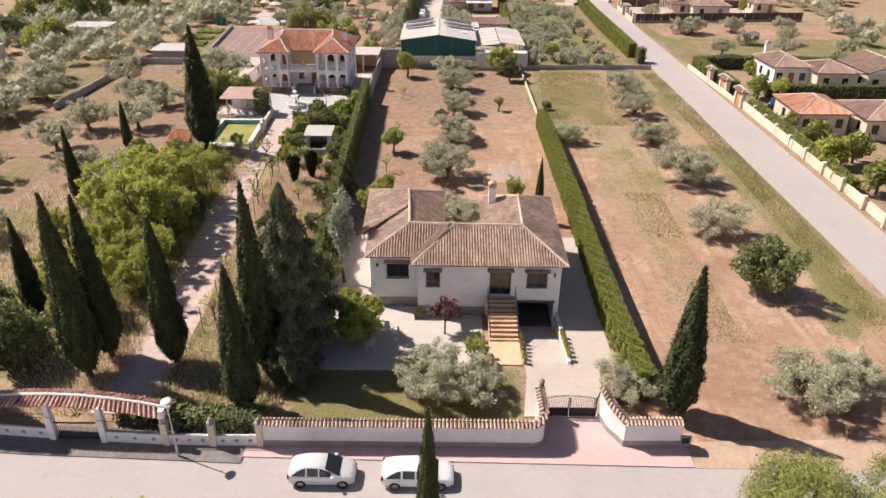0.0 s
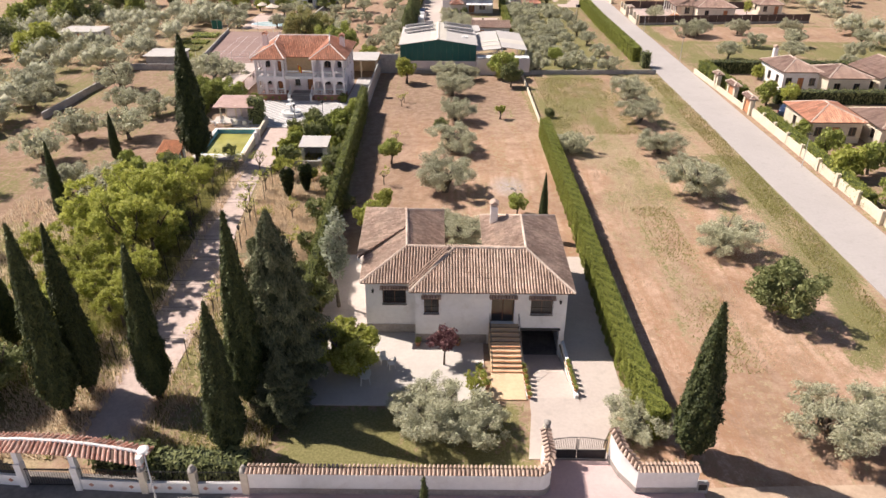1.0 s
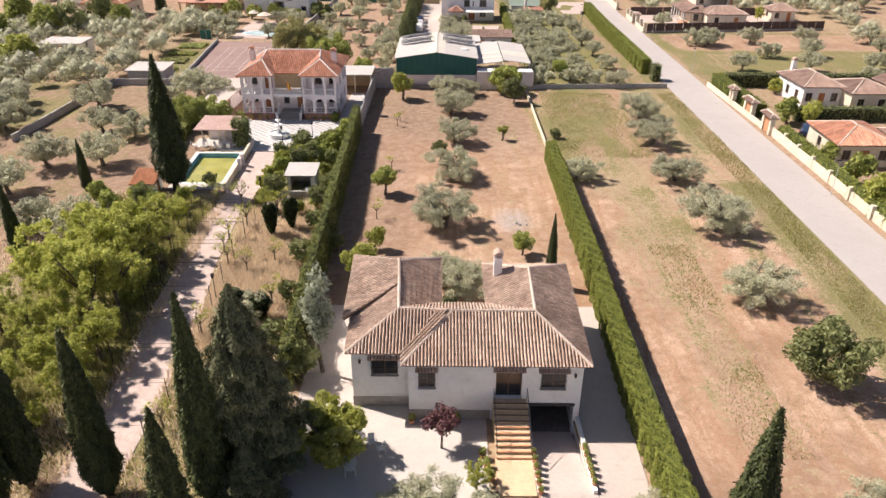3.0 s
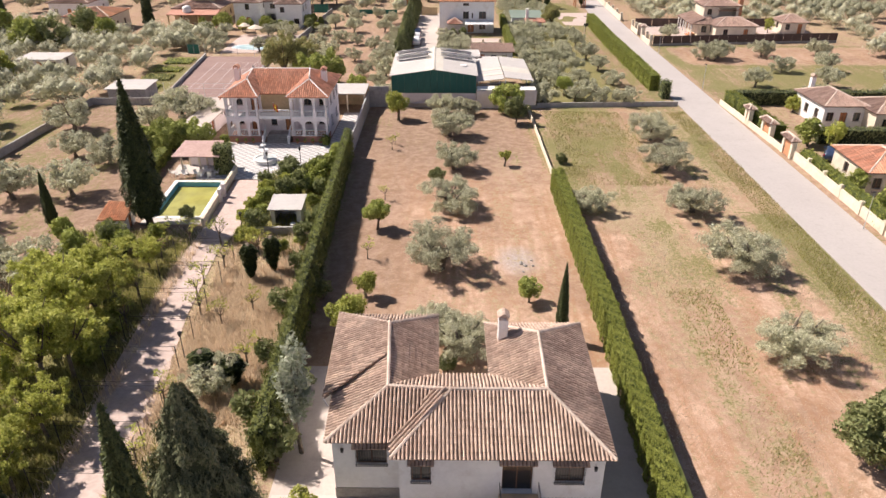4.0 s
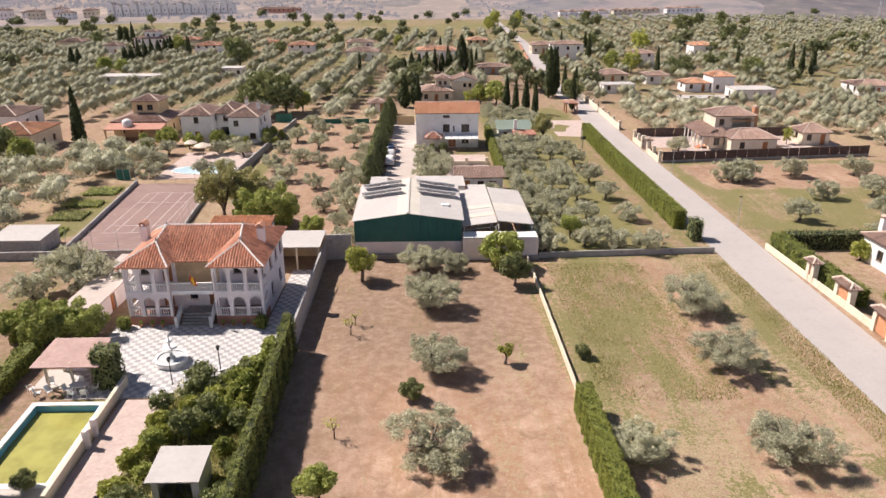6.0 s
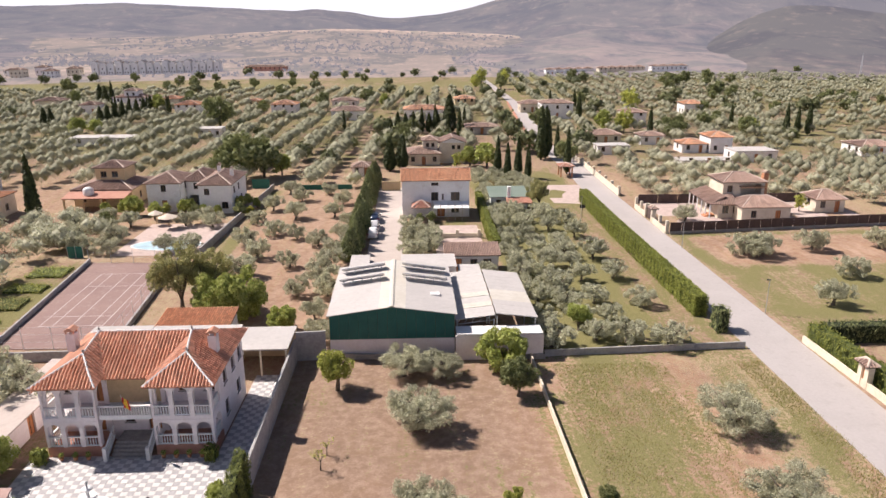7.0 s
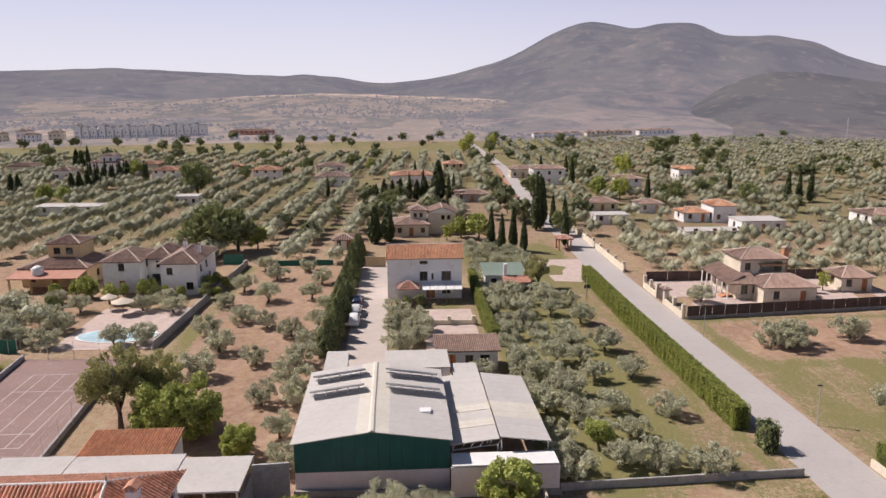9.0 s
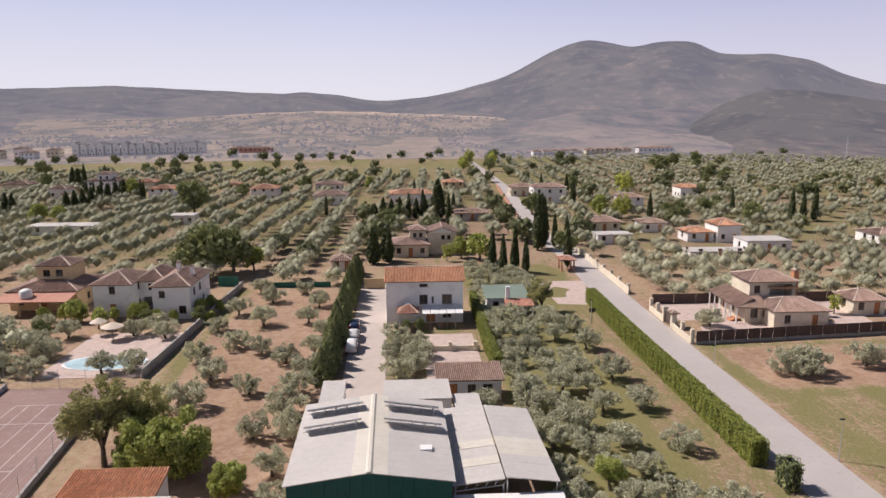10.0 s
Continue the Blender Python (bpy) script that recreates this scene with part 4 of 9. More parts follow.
strip("drive_apron", [(5.2, 26.4), (10.2, 26.4), (9.4, 31.4), (6.0, 31.4), (5.9, 30.0)], 0.055, "concrete", "pale concrete drive inside the gate", "pavement", 0.12)
structure("garage_ramp", Geo().prism([(6.05, 31.4, -0.2), (9.15, 31.4, -0.2), (9.15, 37.0, -1.3), (6.05, 37.0, -1.3)], [(6.05, 31.4, 0.05), (9.15, 31.4, 0.05), (9.15, 37.0, -1.05), (6.05, 37.0, -1.05)]), "concrete", "concrete ramp sloping down to the garage", "ramp")
structure("garage_floor", Geo().box(6.05, 9.15, 37.0, 44, -1.3, -1.05), "dark_concrete", "garage floor with its shade painted dark", "floor")
structure("ramp_wall", Geo().box(9.15, 9.38, 31.4, 44, -1.3, 0.35), "white", "low white wall along the garage ramp", "wall")
structure("ramp_wall", Geo().box(5.82, 6.05, 31.4, 44, -1.3, 0.06), "white", "low white wall along the garage ramp", "wall")
strip("garden_path", [(-23.4, 26.2), (-19.4, 26.2), (-19.5, 46), (-20.6, 56), (-21.0, 66), (-20.2, 69), (-20.0, 81.2), (-23.4, 81.2), (-23.8, 69), (-24.2, 62), (-24.1, 50), (-23.7, 40)], 0.03, "pink_path", "pinkish paved drive with leaves and weeds", "path")
strip("driveway_far", [(-5.4, 124), (0.1, 124), (-0.4, 185), (-5.6, 185)], 0.035, "concrete", "pale concrete driveway beside a conifer row", "road")
strip("yard_far", [(36.0, 170), (30, 171), (29, 186), (38.8, 186)], 0.03, "pink_path", "pale gravel yard by the lane gate", "pavement")
strip("pool_yard", [(-44.5, 143.5), (-31, 143.5), (-31, 160), (-44.5, 160)], 0.03, "pink_path", "paved terrace round a garden pool", "pavement")
strip("villa_yard", [(48.5, 151), (85, 154), (85, 170), (47, 170)], 0.02, "pink_path", "sandy paved yard of a villa", "pavement")
strip("patio_far", [(5.5, 138.5), (13.2, 138.5), (13.2, 157), (5.5, 157)], 0.03, "pink_path", "tiled garden terrace with a round pool", "pavement")

# ---- plants: shared meshes ----
OLIVE = [tree_meshes(100 + k, "olive", 3.9 + 0.2 * k, 2.9, 16500, 0.21, 0.056, "olive", clumps=92 + 8 * k, lump=0.42, hollow=0.3, trunk=0.22, n_limbs=6, fork=0.16, low=0.0, lobes=5 + k % 2, spread=1.1, up=0.7) for k in range(4)]
OLIVE_MID = [tree_meshes(120 + k, "olive", 3.8, 2.7, 3700, 0.32, 0.1, "olive", clumps=60, lump=0.38, trunk=0.18, n_limbs=4, fork=0.18, low=0.0, lobes=5, spread=1.1, up=0.7) for k in range(4)]
ROUND = {
    "green": [tree_meshes(140, "tree", 4.4, 2.2, 7600, 0.22, 0.15, "green", clumps=30, lump=0.6), tree_meshes(141, "tree", 4.0, 2.0, 6600, 0.22, 0.15, "green", clumps=26, lump=0.6)],
    "broad": [tree_meshes(155, "tree", 4.3, 2.7, 12000, 0.24, 0.14, "lime", clumps=58, lump=0.5, low=0.0, fork=0.2, lobes=4)],
    "lime": [tree_meshes(142, "tree", 3.2, 1.6, 4600, 0.2, 0.12, "lime", clumps=22, lump=0.5), tree_meshes(143, "tree", 3.0, 1.1, 2200, 0.18, 0.11, "lime", clumps=16, lump=0.35)],
    "dark": [tree_meshes(144, "tree", 4.8, 2.8, 9500, 0.24, 0.15, "dark", clumps=60, lump=0.6, low=0.0, fork=0.12), tree_meshes(145, "tree", 4.6, 2.4, 5000, 0.28, 0.17, "dark", clumps=36, lump=0.6, low=0.15, fork=0.2)],
    "spring": [tree_meshes(146 + k, "tree", 7.5, 3.4, 11500, 0.21, 0.115, "spring", clumps=84, lump=0.42, hollow=0.1, spread=1.3, trunk=0.15, n_limbs=7, fork=0.3, low=0.12, lobes=6) for k in range(2)],
    "fig": [tree_meshes(152, "tree", 4.0, 2.5, 9000, 0.24, 0.17, "green", clumps=60, lump=0.5, low=0.0, fork=0.15, spread=0.7)],
    "dusky": [tree_meshes(151, "tree", 7.4, 3.2, 12000, 0.25, 0.12, "dusky", clumps=56, lump=0.6, trunk=0.2, n_limbs=6, fork=0.2, low=0.2, lobes=5, up=0.6)],
    "silver": [tree_meshes(149, "tree", 7.0, 0.8, 1700, 0.26, 0.13, "silver", clumps=26, lump=0.4, trunk=0.1, low=0.2)],
    "plum": [tree_meshes(150, "tree", 2.6, 1.1, 1500, 0.2, 0.12, "plum", clumps=18, lump=0.35, trunk=0.06, low=0.5, fork=0.5)],
}
CYPRESS = [spindle_meshes(160, 12, 0.88, 14500, 0.32, 0.065, "cypress", lumpy=0.06), spindle_meshes(161, 12, 0.88, 14500, 0.32, 0.065, "cypress", lumpy=0.06, bare=0.07, point=1.1)]
CYPRESS_SMALL = [spindle_meshes(166, 12, 0.92, 3500, 0.6, 0.2, "cypress", bare=0.05)]
CYPRESS_FAR = [spindle_meshes(163, 9, 0.85, 1600, 0.8, 0.25, "cypress")]
CONIFER_MID = [spindle_meshes(165 + k, 5.0, 1.35, 3200, 0.4, 0.15, "dark", bare=0.02, point=1.2, lumpy=0.16) for k in range(2)]
CONIFER = [spindle_meshes(164, 14.0, 2.6, 46000, 0.34, 0.085, "conifer", bare=0.02, point=1.1, lumpy=0.42)]
FAR_ROUND = {k: tree_meshes(180 + i, "tree", h, r, 1150, 0.5, 0.34, k, clumps=30, lump=0.62, low=0.15, fork=0.25) for i, (k, h, r) in enumerate((("dark", 4.6, 2.4), ("green", 4.2, 2.1), ("lime", 3.6, 1.9), ("spring", 7.0, 3.0)))}
rng = np.random.default_rng(5)


def olive(x, y, s=1.0, mid=False, spread=1.14, label="grey-green olive tree on bare earth", group="olive trees in the fields"):
    k = int(rng.integers(0, 4))
    plant("olive_tree", (OLIVE_MID if mid else OLIVE)[k], x, y, spread * s * rng.uniform(0.92, 1.08), rng.uniform(0, 6.28), label, "olive tree", group, tall=0.86 if mid else 0.74)


for x, y, s in ((0.6, 106.4, 0.82), (4.4, 105.9, 0.8), (1.8, 97.0, 1.15), (2.1, 85.0, 1.1), (1.4, 73.4, 1.18), (0.4, 62.9, 1.15), (-0.6, 54.0, 0.8), (1.7, 51.6, 1.0)):
    olive(x, y, s, label="grey-green olive tree on reddish earth in a long plot")
for x, y, s in ((28.4, 95.6, 1.1), (27.4, 84.6, 1.12), (27.2, 73.2, 1.12), (27.8, 62.6, 1.2), (26.8, 51.3, 1.15), (16.4, 73.4, 0.8), (24.8, 28.2, 1.05), (28.6, 29.4, 0.9)):
    olive(x, y, s, label="grey-green olive tree in dry grass beside the lane", group="olive trees in the dry grass plot")
for x, y, s in ((-0.4, 28.6, 1.0), (2.2, 28.2, 0.85), (-1.6, 29.4, 0.75), (12.4, 28.4, 0.85)):
    olive(x, y, s, label="grey-green olive tree in the walled garden", group="olive trees in the garden")
for x, y, s in ((-50, 98.5, 1.05), (-47.5, 69, 0.95), (-46.6, 75.5, 1.0), (-40, 86.2, 0.85), (-40.8, 61.6, 0.95), (-58, 88.4, 1.0), (-40.4, 76.4, 1.0), (-36.2, 60.4, 0.9), (-45, 88.2, 0.8), (-34, 101.5, 1.1), (-37, 103, 1.1), (-40, 100, 0.8),
                (-62, 96, 1.1), (-60, 80, 1), (-66, 86, 1), (-64, 72, 1), (-57, 66, 1), (-70, 78, 1), (-52, 60, 1), (-50, 52, 0.9), (-60, 56, 1), (-44, 48, 0.9), (-16, 47.0, 0.7)):
    olive(x, y, s, mid=True, spread=1.38, label="grey-green olive tree on a brown plot")
for x, y, s in ((-22.6, 133.8, 1.0), (-21.8, 142, 1.0), (-21.4, 152.8, 0.9), (-19.5, 162.3, 0.9), (-20.6, 174.8, 0.9), (-9.5, 142.5, 1.0), (-10.9, 132, 1.0), (-9.4, 127, 0.9), (-10.6, 137, 0.9), (-13.4, 127, 0.8), (-10.2, 120, 0.8), (-9, 114.5, 0.8), (-9.6, 150, 0.8), (-9.2, 157, 0.8), (-26, 160, 0.7), (-16, 180, 0.8), (-24, 181, 0.9), (-25.4, 128, 0.9), (-24.6, 147.4, 0.9), (-17.2, 150.6, 0.8), (-24.8, 167.8, 0.9), (-13.2, 146.8, 0.8), (-12.6, 163.2, 0.8), (-16.2, 137.6, 0.7), (-12.0, 171.6, 0.8)):
    olive(x, y, s, mid=True, label="grey-green olive tree in a ploughed brown plot")
for x, y, s in ((52.4, 140, 1.05), (55.2, 140.4, 1.0), (53.8, 138.6, 0.9), (64.2, 141.6, 1.1), (75.4, 142, 1.1), (54, 121.4, 1.0), (62.8, 130.6, 1.0), (71, 131, 1.0), (66, 121, 1), (78, 122, 1), (60, 113, 0.9), (72, 113.5, 0.9), (51, 158, 0.85), (86, 133, 1), (90, 143, 1), (84, 113, 1), (98, 120, 1)):
    olive(x, y, s, mid=True, label="grey-green olive tree in rough grass across the lane")
for x, y, s in ((2.0, 140.6, 0.9), (4.2, 143.6, 0.9), (1.6, 147.2, 0.9), (4.4, 151.6, 0.85), (1.8, 153.6, 0.8), (5.0, 147.5, 0.8), (11.6, 131.2, 0.8), (-46.5, 150.5, 0.95), (-45.4, 144.6, 0.9), (-33.0, 145.6, 0.9), (-36.5, 144.8, 0.9), (-35.4, 160.6, 0.95), (-38.2, 158.8, 0.8), (-33, 157.6, 0.8), (-49.6, 154, 1.0), (-52.8, 148.8, 1.0), (-50.2, 146, 0.9), (-47.6, 158.4, 0.9), (-55, 155.6, 1.0), (-57.6, 150.4, 1.0), (-58, 160.4, 0.9), (-62.4, 156, 1.0), (-53.4, 162.6, 0.8)):
    olive(x, y, s, mid=True, label="grey-green olive tree in a villa garden", group="olive trees in the gardens")
# orchard behind the sheds, between the long fence and the lane hedge
for row in range(19):
    for col in range(4):
        x, y = 16.8 + 4.1 * col + rng.normal() * 0.5, 113 + 4.5 * row + rng.normal() * 0.6
        if (col == 3 and row % 2) or (col == 2 and row % 5 == 3) or (col == 0 and row == 12) or (x > 27 and y > 165) or (18 < x < 30 and 163 < y < 176):
            continue
        olive(x, y, rng.uniform(0.68, 0.9), mid=True, spread=1.22, label="grey-green olive tree in a grassy orchard", group="olive trees in the orchard")

CY = "tall dark green columnar cypress"
for x, y, h, w in ((-25.2, 29.6, 14.9, 1.5), (-24.6, 31.5, 13.6, 1.4), (-19.6, 31.0, 12.6, 1.36), (-12.9, 30.3, 15.4, 1.55), (-13.2, 26.6, 12.0, 1.4), (-37.9, 55.7, 8.5, 0.9), (-38.7, 69.2, 6.3, 0.75), (-29.4, 70.2, 14.8, 2.3), (15.15, 26.7, 12.2, 1.55), (9.7, 53.4, 6.8, 0.6), (-0.8, 15.5, 12.7, 0.85),
                   (-33.2, 26.6, 13.4, 2.3), (-35.8, 26.8, 13.5, 2.3), (-39.5, 28.4, 13, 1.8), (-33, 36, 9, 1.1), (-29, 33.5, 6, 0.8), (-60, 42, 8, 1), (-50, 44, 9, 1)):
    k = int(rng.integers(0, 2))
    ob = plant("cypress_tree", CYPRESS[k], x, y, 1, rng.uniform(0, 6.28), CY, "cypress", "cypress trees")
    ob.scale = (0.86 * w, 0.86 * w, h / 12)
for x, y, w, h, turn in ((-11.2, 32.6, 1.0, 1.0, 0.5), (-12.0, 34.6, 0.85, 0.86, 2.5), (-10.6, 29.6, 0.6, 0.42, 4.1)):
    ob = plant("conifer_tree", CONIFER[0], x, y, 1, turn, "broad dark grey-green conifer beside the terrace", "conifer", "conifers by the terrace")
    ob.scale = (w, w, h)
for x, y, h, w in ((-16.9, 48.4, 2.6, 0.85), (-14.6, 47.8, 2.6, 0.85), (-16.5, 61.0, 3.6, 0.72), (-14.8, 62.2, 3.6, 0.72), (-28.9, 62.5, 2.4, 0.7), (-15.4, 34.2, 2.8, 0.7)):
    ob = plant("clipped_cypress", CYPRESS_SMALL[0], x, y, 1, rng.uniform(0, 6.28), "small clipped dark green cypress in rough grass", "shrub", "clipped shrubs")
    ob.scale = (w, w, -h / 12)
    ob.location.z = h

for kind, x, y, s, label in (
    ("lime", -5.7, 103.8, 1.25, "small round yellow-green tree before the grey wall"), ("fig", 10.4, 107.0, 1.15, "leafy bright green fig tree by the wall"), ("dark", 11.2, 102.0, 0.85, "dark green citrus tree by the thin wall"),
    ("dark", 0.1, 80.6, 0.42, "dark green citrus bush beside an olive tree"), ("lime", 8.3, 86.0, 0.72, "small yellow-green sapling on red earth"), ("green", -6.0, 69.6, 0.8, "leafy light green young tree beside the hedge"),
    ("lime", -6.1, 58.6, 0.75, "small light green tree on red earth"), ("lime", -7.0, 53.2, 1.2, "bright green leafy tree behind the house"), ("green", 7.8, 58.0, 0.55, "small green citrus tree on red earth"),
    ("dark", 28.0, 40.6, 1.18, "dense dark green round tree in dry grass"), ("dark", 15.3, 86.8, 0.3, "low green bush beside the thin wall"), ("spring", -29.6, 36.4, 0.85, "airy yellow-green walnut tree"), ("spring", -25.6, 38.4, 0.75, "airy yellow-green walnut tree"), ("spring", -27.4, 40.0, 0.8, "airy yellow-green walnut tree"), ("spring", -26.4, 48.4, 1.0, "airy yellow-green walnut tree"), ("spring", -27.0, 54.6, 0.9, "airy yellow-green walnut tree"), ("spring", -25.6, 42.6, 0.75, "airy yellow-green walnut tree"), ("spring", -27.8, 47.0, 1.2, "airy yellow-green walnut tree"), ("spring", -29.8, 43.0, 0.85, "airy yellow-green walnut tree"), ("spring", -28.4, 52.6, 1.2, "airy yellow-green walnut tree"), ("spring", -31.6, 49.6, 1.15, "airy yellow-green walnut tree"),
    ("spring", -27.0, 57.4, 0.95, "airy yellow-green walnut tree"), ("spring", -30.6, 55.6, 0.95, "airy yellow-green walnut tree"), ("spring", -34.6, 45.4, 0.8, "airy yellow-green walnut tree"), ("spring", -26.6, 35.2, 0.45, "airy yellow-green young tree"), ("spring", -32.2, 38.6, 0.7, "airy yellow-green walnut tree"), ("dark", -30.6, 30.6, 1.2, "dense green tree in the neglected garden"), ("dark", -34.2, 32.6, 1.3, "dense green tree in the neglected garden"), ("dark", -38.4, 35.0, 1.3, "dense green tree in the neglected garden"), ("spring", -26.2, 62.4, 0.5, "airy yellow-green tree beside the drive"), ("spring", -18.0, 65.6, 0.42, "airy yellow-green tree beside the drive"), ("broad", -7.0, 34.2, 1.12, "bright green leafy tree over the terrace"), ("silver", -8.7, 41.6, 1.4, "slender silvery poplar beside the house")):
    opts = ROUND[kind]
    plant("tree", opts[int(rng.integers(0, len(opts)))], x, y, s, rng.uniform(0, 6.28), label, "tree")
for kind, x, y, s, label in (
    ("plum", 0.1, 34.6, 1.2, "small purple-leaved plum tree"), ("spring", 2.2, 31.6, 0.33, "slim green shrub beside the steps"), ("fig", -33.4, 90.6, 1.15, "broad bright green fig tree by the pool"), ("fig", -30.6, 91.4, 1.0, "broad bright green fig tree by the pool"),
    ("fig", -36.2, 91.2, 0.9, "broad bright green fig tree by the pool"), ("dark", -25.9, 71.4, 0.35, "dark green bush at the pool's edge"), ("dusky", -26.6, 122.6, 1.25, "tall dusky olive-green tree beside the court"), ("dusky", -23.8, 124.6, 1.05, "dusky olive-green tree beside the court"),
    ("fig", -18.8, 120.6, 1.5, "leafy green tree behind the tiled shed"), ("fig", -21.9, 120.8, 1.4, "leafy green tree behind the tiled shed"), ("fig", -13.6, 117.0, 0.8, "light green tree beside the sheds"),
    ("dark", 0.8, 49.6, 0.32, "small bush in the house's court"), ("lime", 3.2, 46.4, 0.6, "yellow-green bush in the house's court"), ("lime", 0.4, 46.0, 0.5, "yellow-green bush in the house's court"),
    ("green", 20.4, 116.0, 0.75, "leafy green tree in the orchard"), ("dusky", 25.9, 166.6, 0.85, "round dark green pine on a bare stem"), ("lime", 29.6, 143.4, 0.55, "small bright green tree in the orchard")):
    opts = ROUND[kind]
    plant("tree", opts[int(rng.integers(0, len(opts)))], x, y, s, rng.uniform(0, 6.28), label, "tree")

hedge("boundary_hedge", 12.95, 14.15, 28.0, 79.0, 2.5, "long clipped bright green cypress hedge along the plot", seed=3, density=350, length=0.23, width=0.048, wave=0.04, notch=0.34)
hedge("boundary_hedge", -11.3, -10.5, 40.0, 62.0, 3.3, "tall uneven green hedge on the boundary", mat="hedge_dark", core="core", wave=0.2, seed=4, density=170, length=0.26, width=0.08, notch=0.25)
hedge("boundary_hedge", -11.3, -10.55, 62.3, 89.0, 3.5, "tall clipped green hedge along the boundary", mat="hedge_dark", core="core", wave=0.1, seed=24, density=190, length=0.24, width=0.07, notch=0.2)
for k in range(4):
    hedge("vegetable_bed", -52.4, -47.4, 118.6 + 5.4 * k, 121.2 + 5.4 * k + (k % 2), 0.35, "low green vegetable bed beside the court", mat=("green", "weed", "lime", "green")[k], core="core_hedge", density=24, seed=40 + k, wave=0.12, kind="bed")
hedge("lane_hedge", 35.2, 36.8, 119.0, 172.0, 2.4, "long clipped green hedge along the lane", seed=5, density=120, length=0.24, width=0.1, wave=0.05, notch=0.2)
hedge("lane_hedge", 35.9, 37.3, 114.6, 116.4, 2.5, "clipped block of dark green hedge by the lane", mat="dark", core="core", seed=6, density=30)
hedge("pool_hedge", -34.6, -33.2, 79.0, 88.5, 1.4, "low clipped green hedge beside the pool", seed=8)
hedge("clipped_shrub", -26.2, -24.3, 82.6, 84.4, 3.4, "tall clipped dark green shrub by the patio", mat="dark", core="core", seed=9)
hedge("villa_hedge", 45.0, 46.6, 96, 112.6, 1.9, "clipped green hedge behind the lane wall", seed=10, density=30)
hedge("villa_hedge", 46.6, 72.0, 111.2, 112.8, 2.0, "tall dark hedge between villa gardens", mat="dark", core="core", seed=11, density=26)
hedge("villa_hedge", 44.9, 46.2, 60, 88, 1.6, "clipped green hedge behind the lane wall", seed=12, density=30)
hedge("villa_hedge", 50, 75, 94.2, 95.6, 1.9, "dark green hedge between two gardens", mat="dark", core="core", seed=13, density=26)
hedge("garden_hedge", 14.3, 15.4, 142, 172, 2.2, "clipped green hedge beside a terrace", seed=14, density=80, length=0.26, width=0.11, wave=0.06)

# ---- walls ----


def run_wall(name, pts, h, mat, label, thick=0.22, z0=-0.1):
    g = Geo()
    for a, b in zip(pts, pts[1:]):
        g.wall(a, b, z0, h, thick)
    return structure(name, g, mat, label, "wall")


run_wall("wall_boundary", [(-10.6, 89.2), (-10.6, 110.0)], 2.35, "block", "grey rendered boundary wall between two plots")
run_wall("wall_back", [(-10.6, 110.0), (-7.6, 110.2)], 3.0, "block", "tall grey block wall beside the shed")
run_wall("wall_thin", [(13.75, 79), (13.75, 109.6)], 0.6, "cream", "low pale wall between two plots", 0.15)
run_wall("wall_back", [(15.2, 109.8), (37.2, 110.8)], 0.7, "block", "low grey block wall at the end of the plot", 0.18)
run_wall("wall_plot", [(-55, 84), (-54.0, 110.6), (-30, 111.2)], 1.0, "block", "low weathered grey wall round a brown plot")
run_wall("wall_plot", [(-30.6, 143), (-28.4, 185)], 1.2, "block", "weathered grey wall along a brown plot")
run_wall("wall_lane", [(44.6, 22), (44.6, 89)], 1.1, "cream", "long cream garden wall along the lane")
run_wall("wall_lane", [(44.4, 91), (44.4, 112)], 0.7, "cream", "low cream garden wall along the lane")


rc = np.random.default_rng(8)
for k in range(26):
    ob = plant("conifer_tree", CONIFER_MID[k % 2], -7.1 + rc.normal() * 0.3, 140.5 + 2.15 * k + rc.normal() * 0.3, 1, rc.uniform(0, 6), "dark green conifer in a tall row along a driveway", "conifer", "conifers along the driveway")
    ob.scale = (rc.uniform(0.85, 1.25), rc.uniform(0.85, 1.25), rc.uniform(0.7, 1.2))
# ---- front house ----
villa = site("front_house", 2, 42, "white single-storey house with hipped brown clay-tile roof", "house")
FRONT = [(0.7, 1.8, 2.75, 4.2), (8.85, 10.5, 2.75, 4.2)]
DOOR, GARAGE = (5.85, 7.6, 1.9, 4.25), (8.15, 11.2, -1.3, 1.3)
a, b = (-2.1, 37.0), (9.5, 37.0)
Geo().wall(a, b, -1.3, 4.95, 0.3, [*FRONT, DOOR, GARAGE]).part("wall", "white", villa)
for hole in FRONT:
    window(villa, a, b, hole, bars=True, shelter=True)
window(villa, a, b, DOOR, "door", depth=0.28, shelter=True, leaf="glass")
Geo().wall((9.5, 37.3), (9.5, 47.9), -1.3, 4.95, 0.3, [(2, 3.2, 2.7, 4.1), (6, 7.2, 2.7, 4.1)]).part("wall", "white", villa)
for hole in ((2, 3.2, 2.7, 4.1), (6, 7.2, 2.7, 4.1)):
    window(villa, (9.5, 37.3), (9.5, 47.9), hole, bars=True)
Geo().wall((9.5, 48.2), (3.7, 48.2), -0.1, 4.95, 0.3).part("wall", "white", villa)
Geo().wall((3.7, 47.9), (3.7, 43.0), -0.1, 4.95, 0.3).part("wall", "white", villa)
Geo().wall((3.7, 43.0), (-0.2, 43.0), -0.1, 4.95, 0.3, [(1.2, 2.6, 0.2, 2.3)]).part("wall", "white", villa)
window(villa, (3.7, 43.0), (-0.2, 43.0), (1.2, 2.6, 0.2, 2.3), "door", leaf="glass")
Geo().wall((-0.2, 43.0), (-0.2, 49.0), -0.1, 4.95, 0.3).part("wall", "white", villa)
Geo().wall((-0.2, 49.0), (-6.0, 49.0), -0.1, 4.95, 0.3).part("wall", "white", villa)
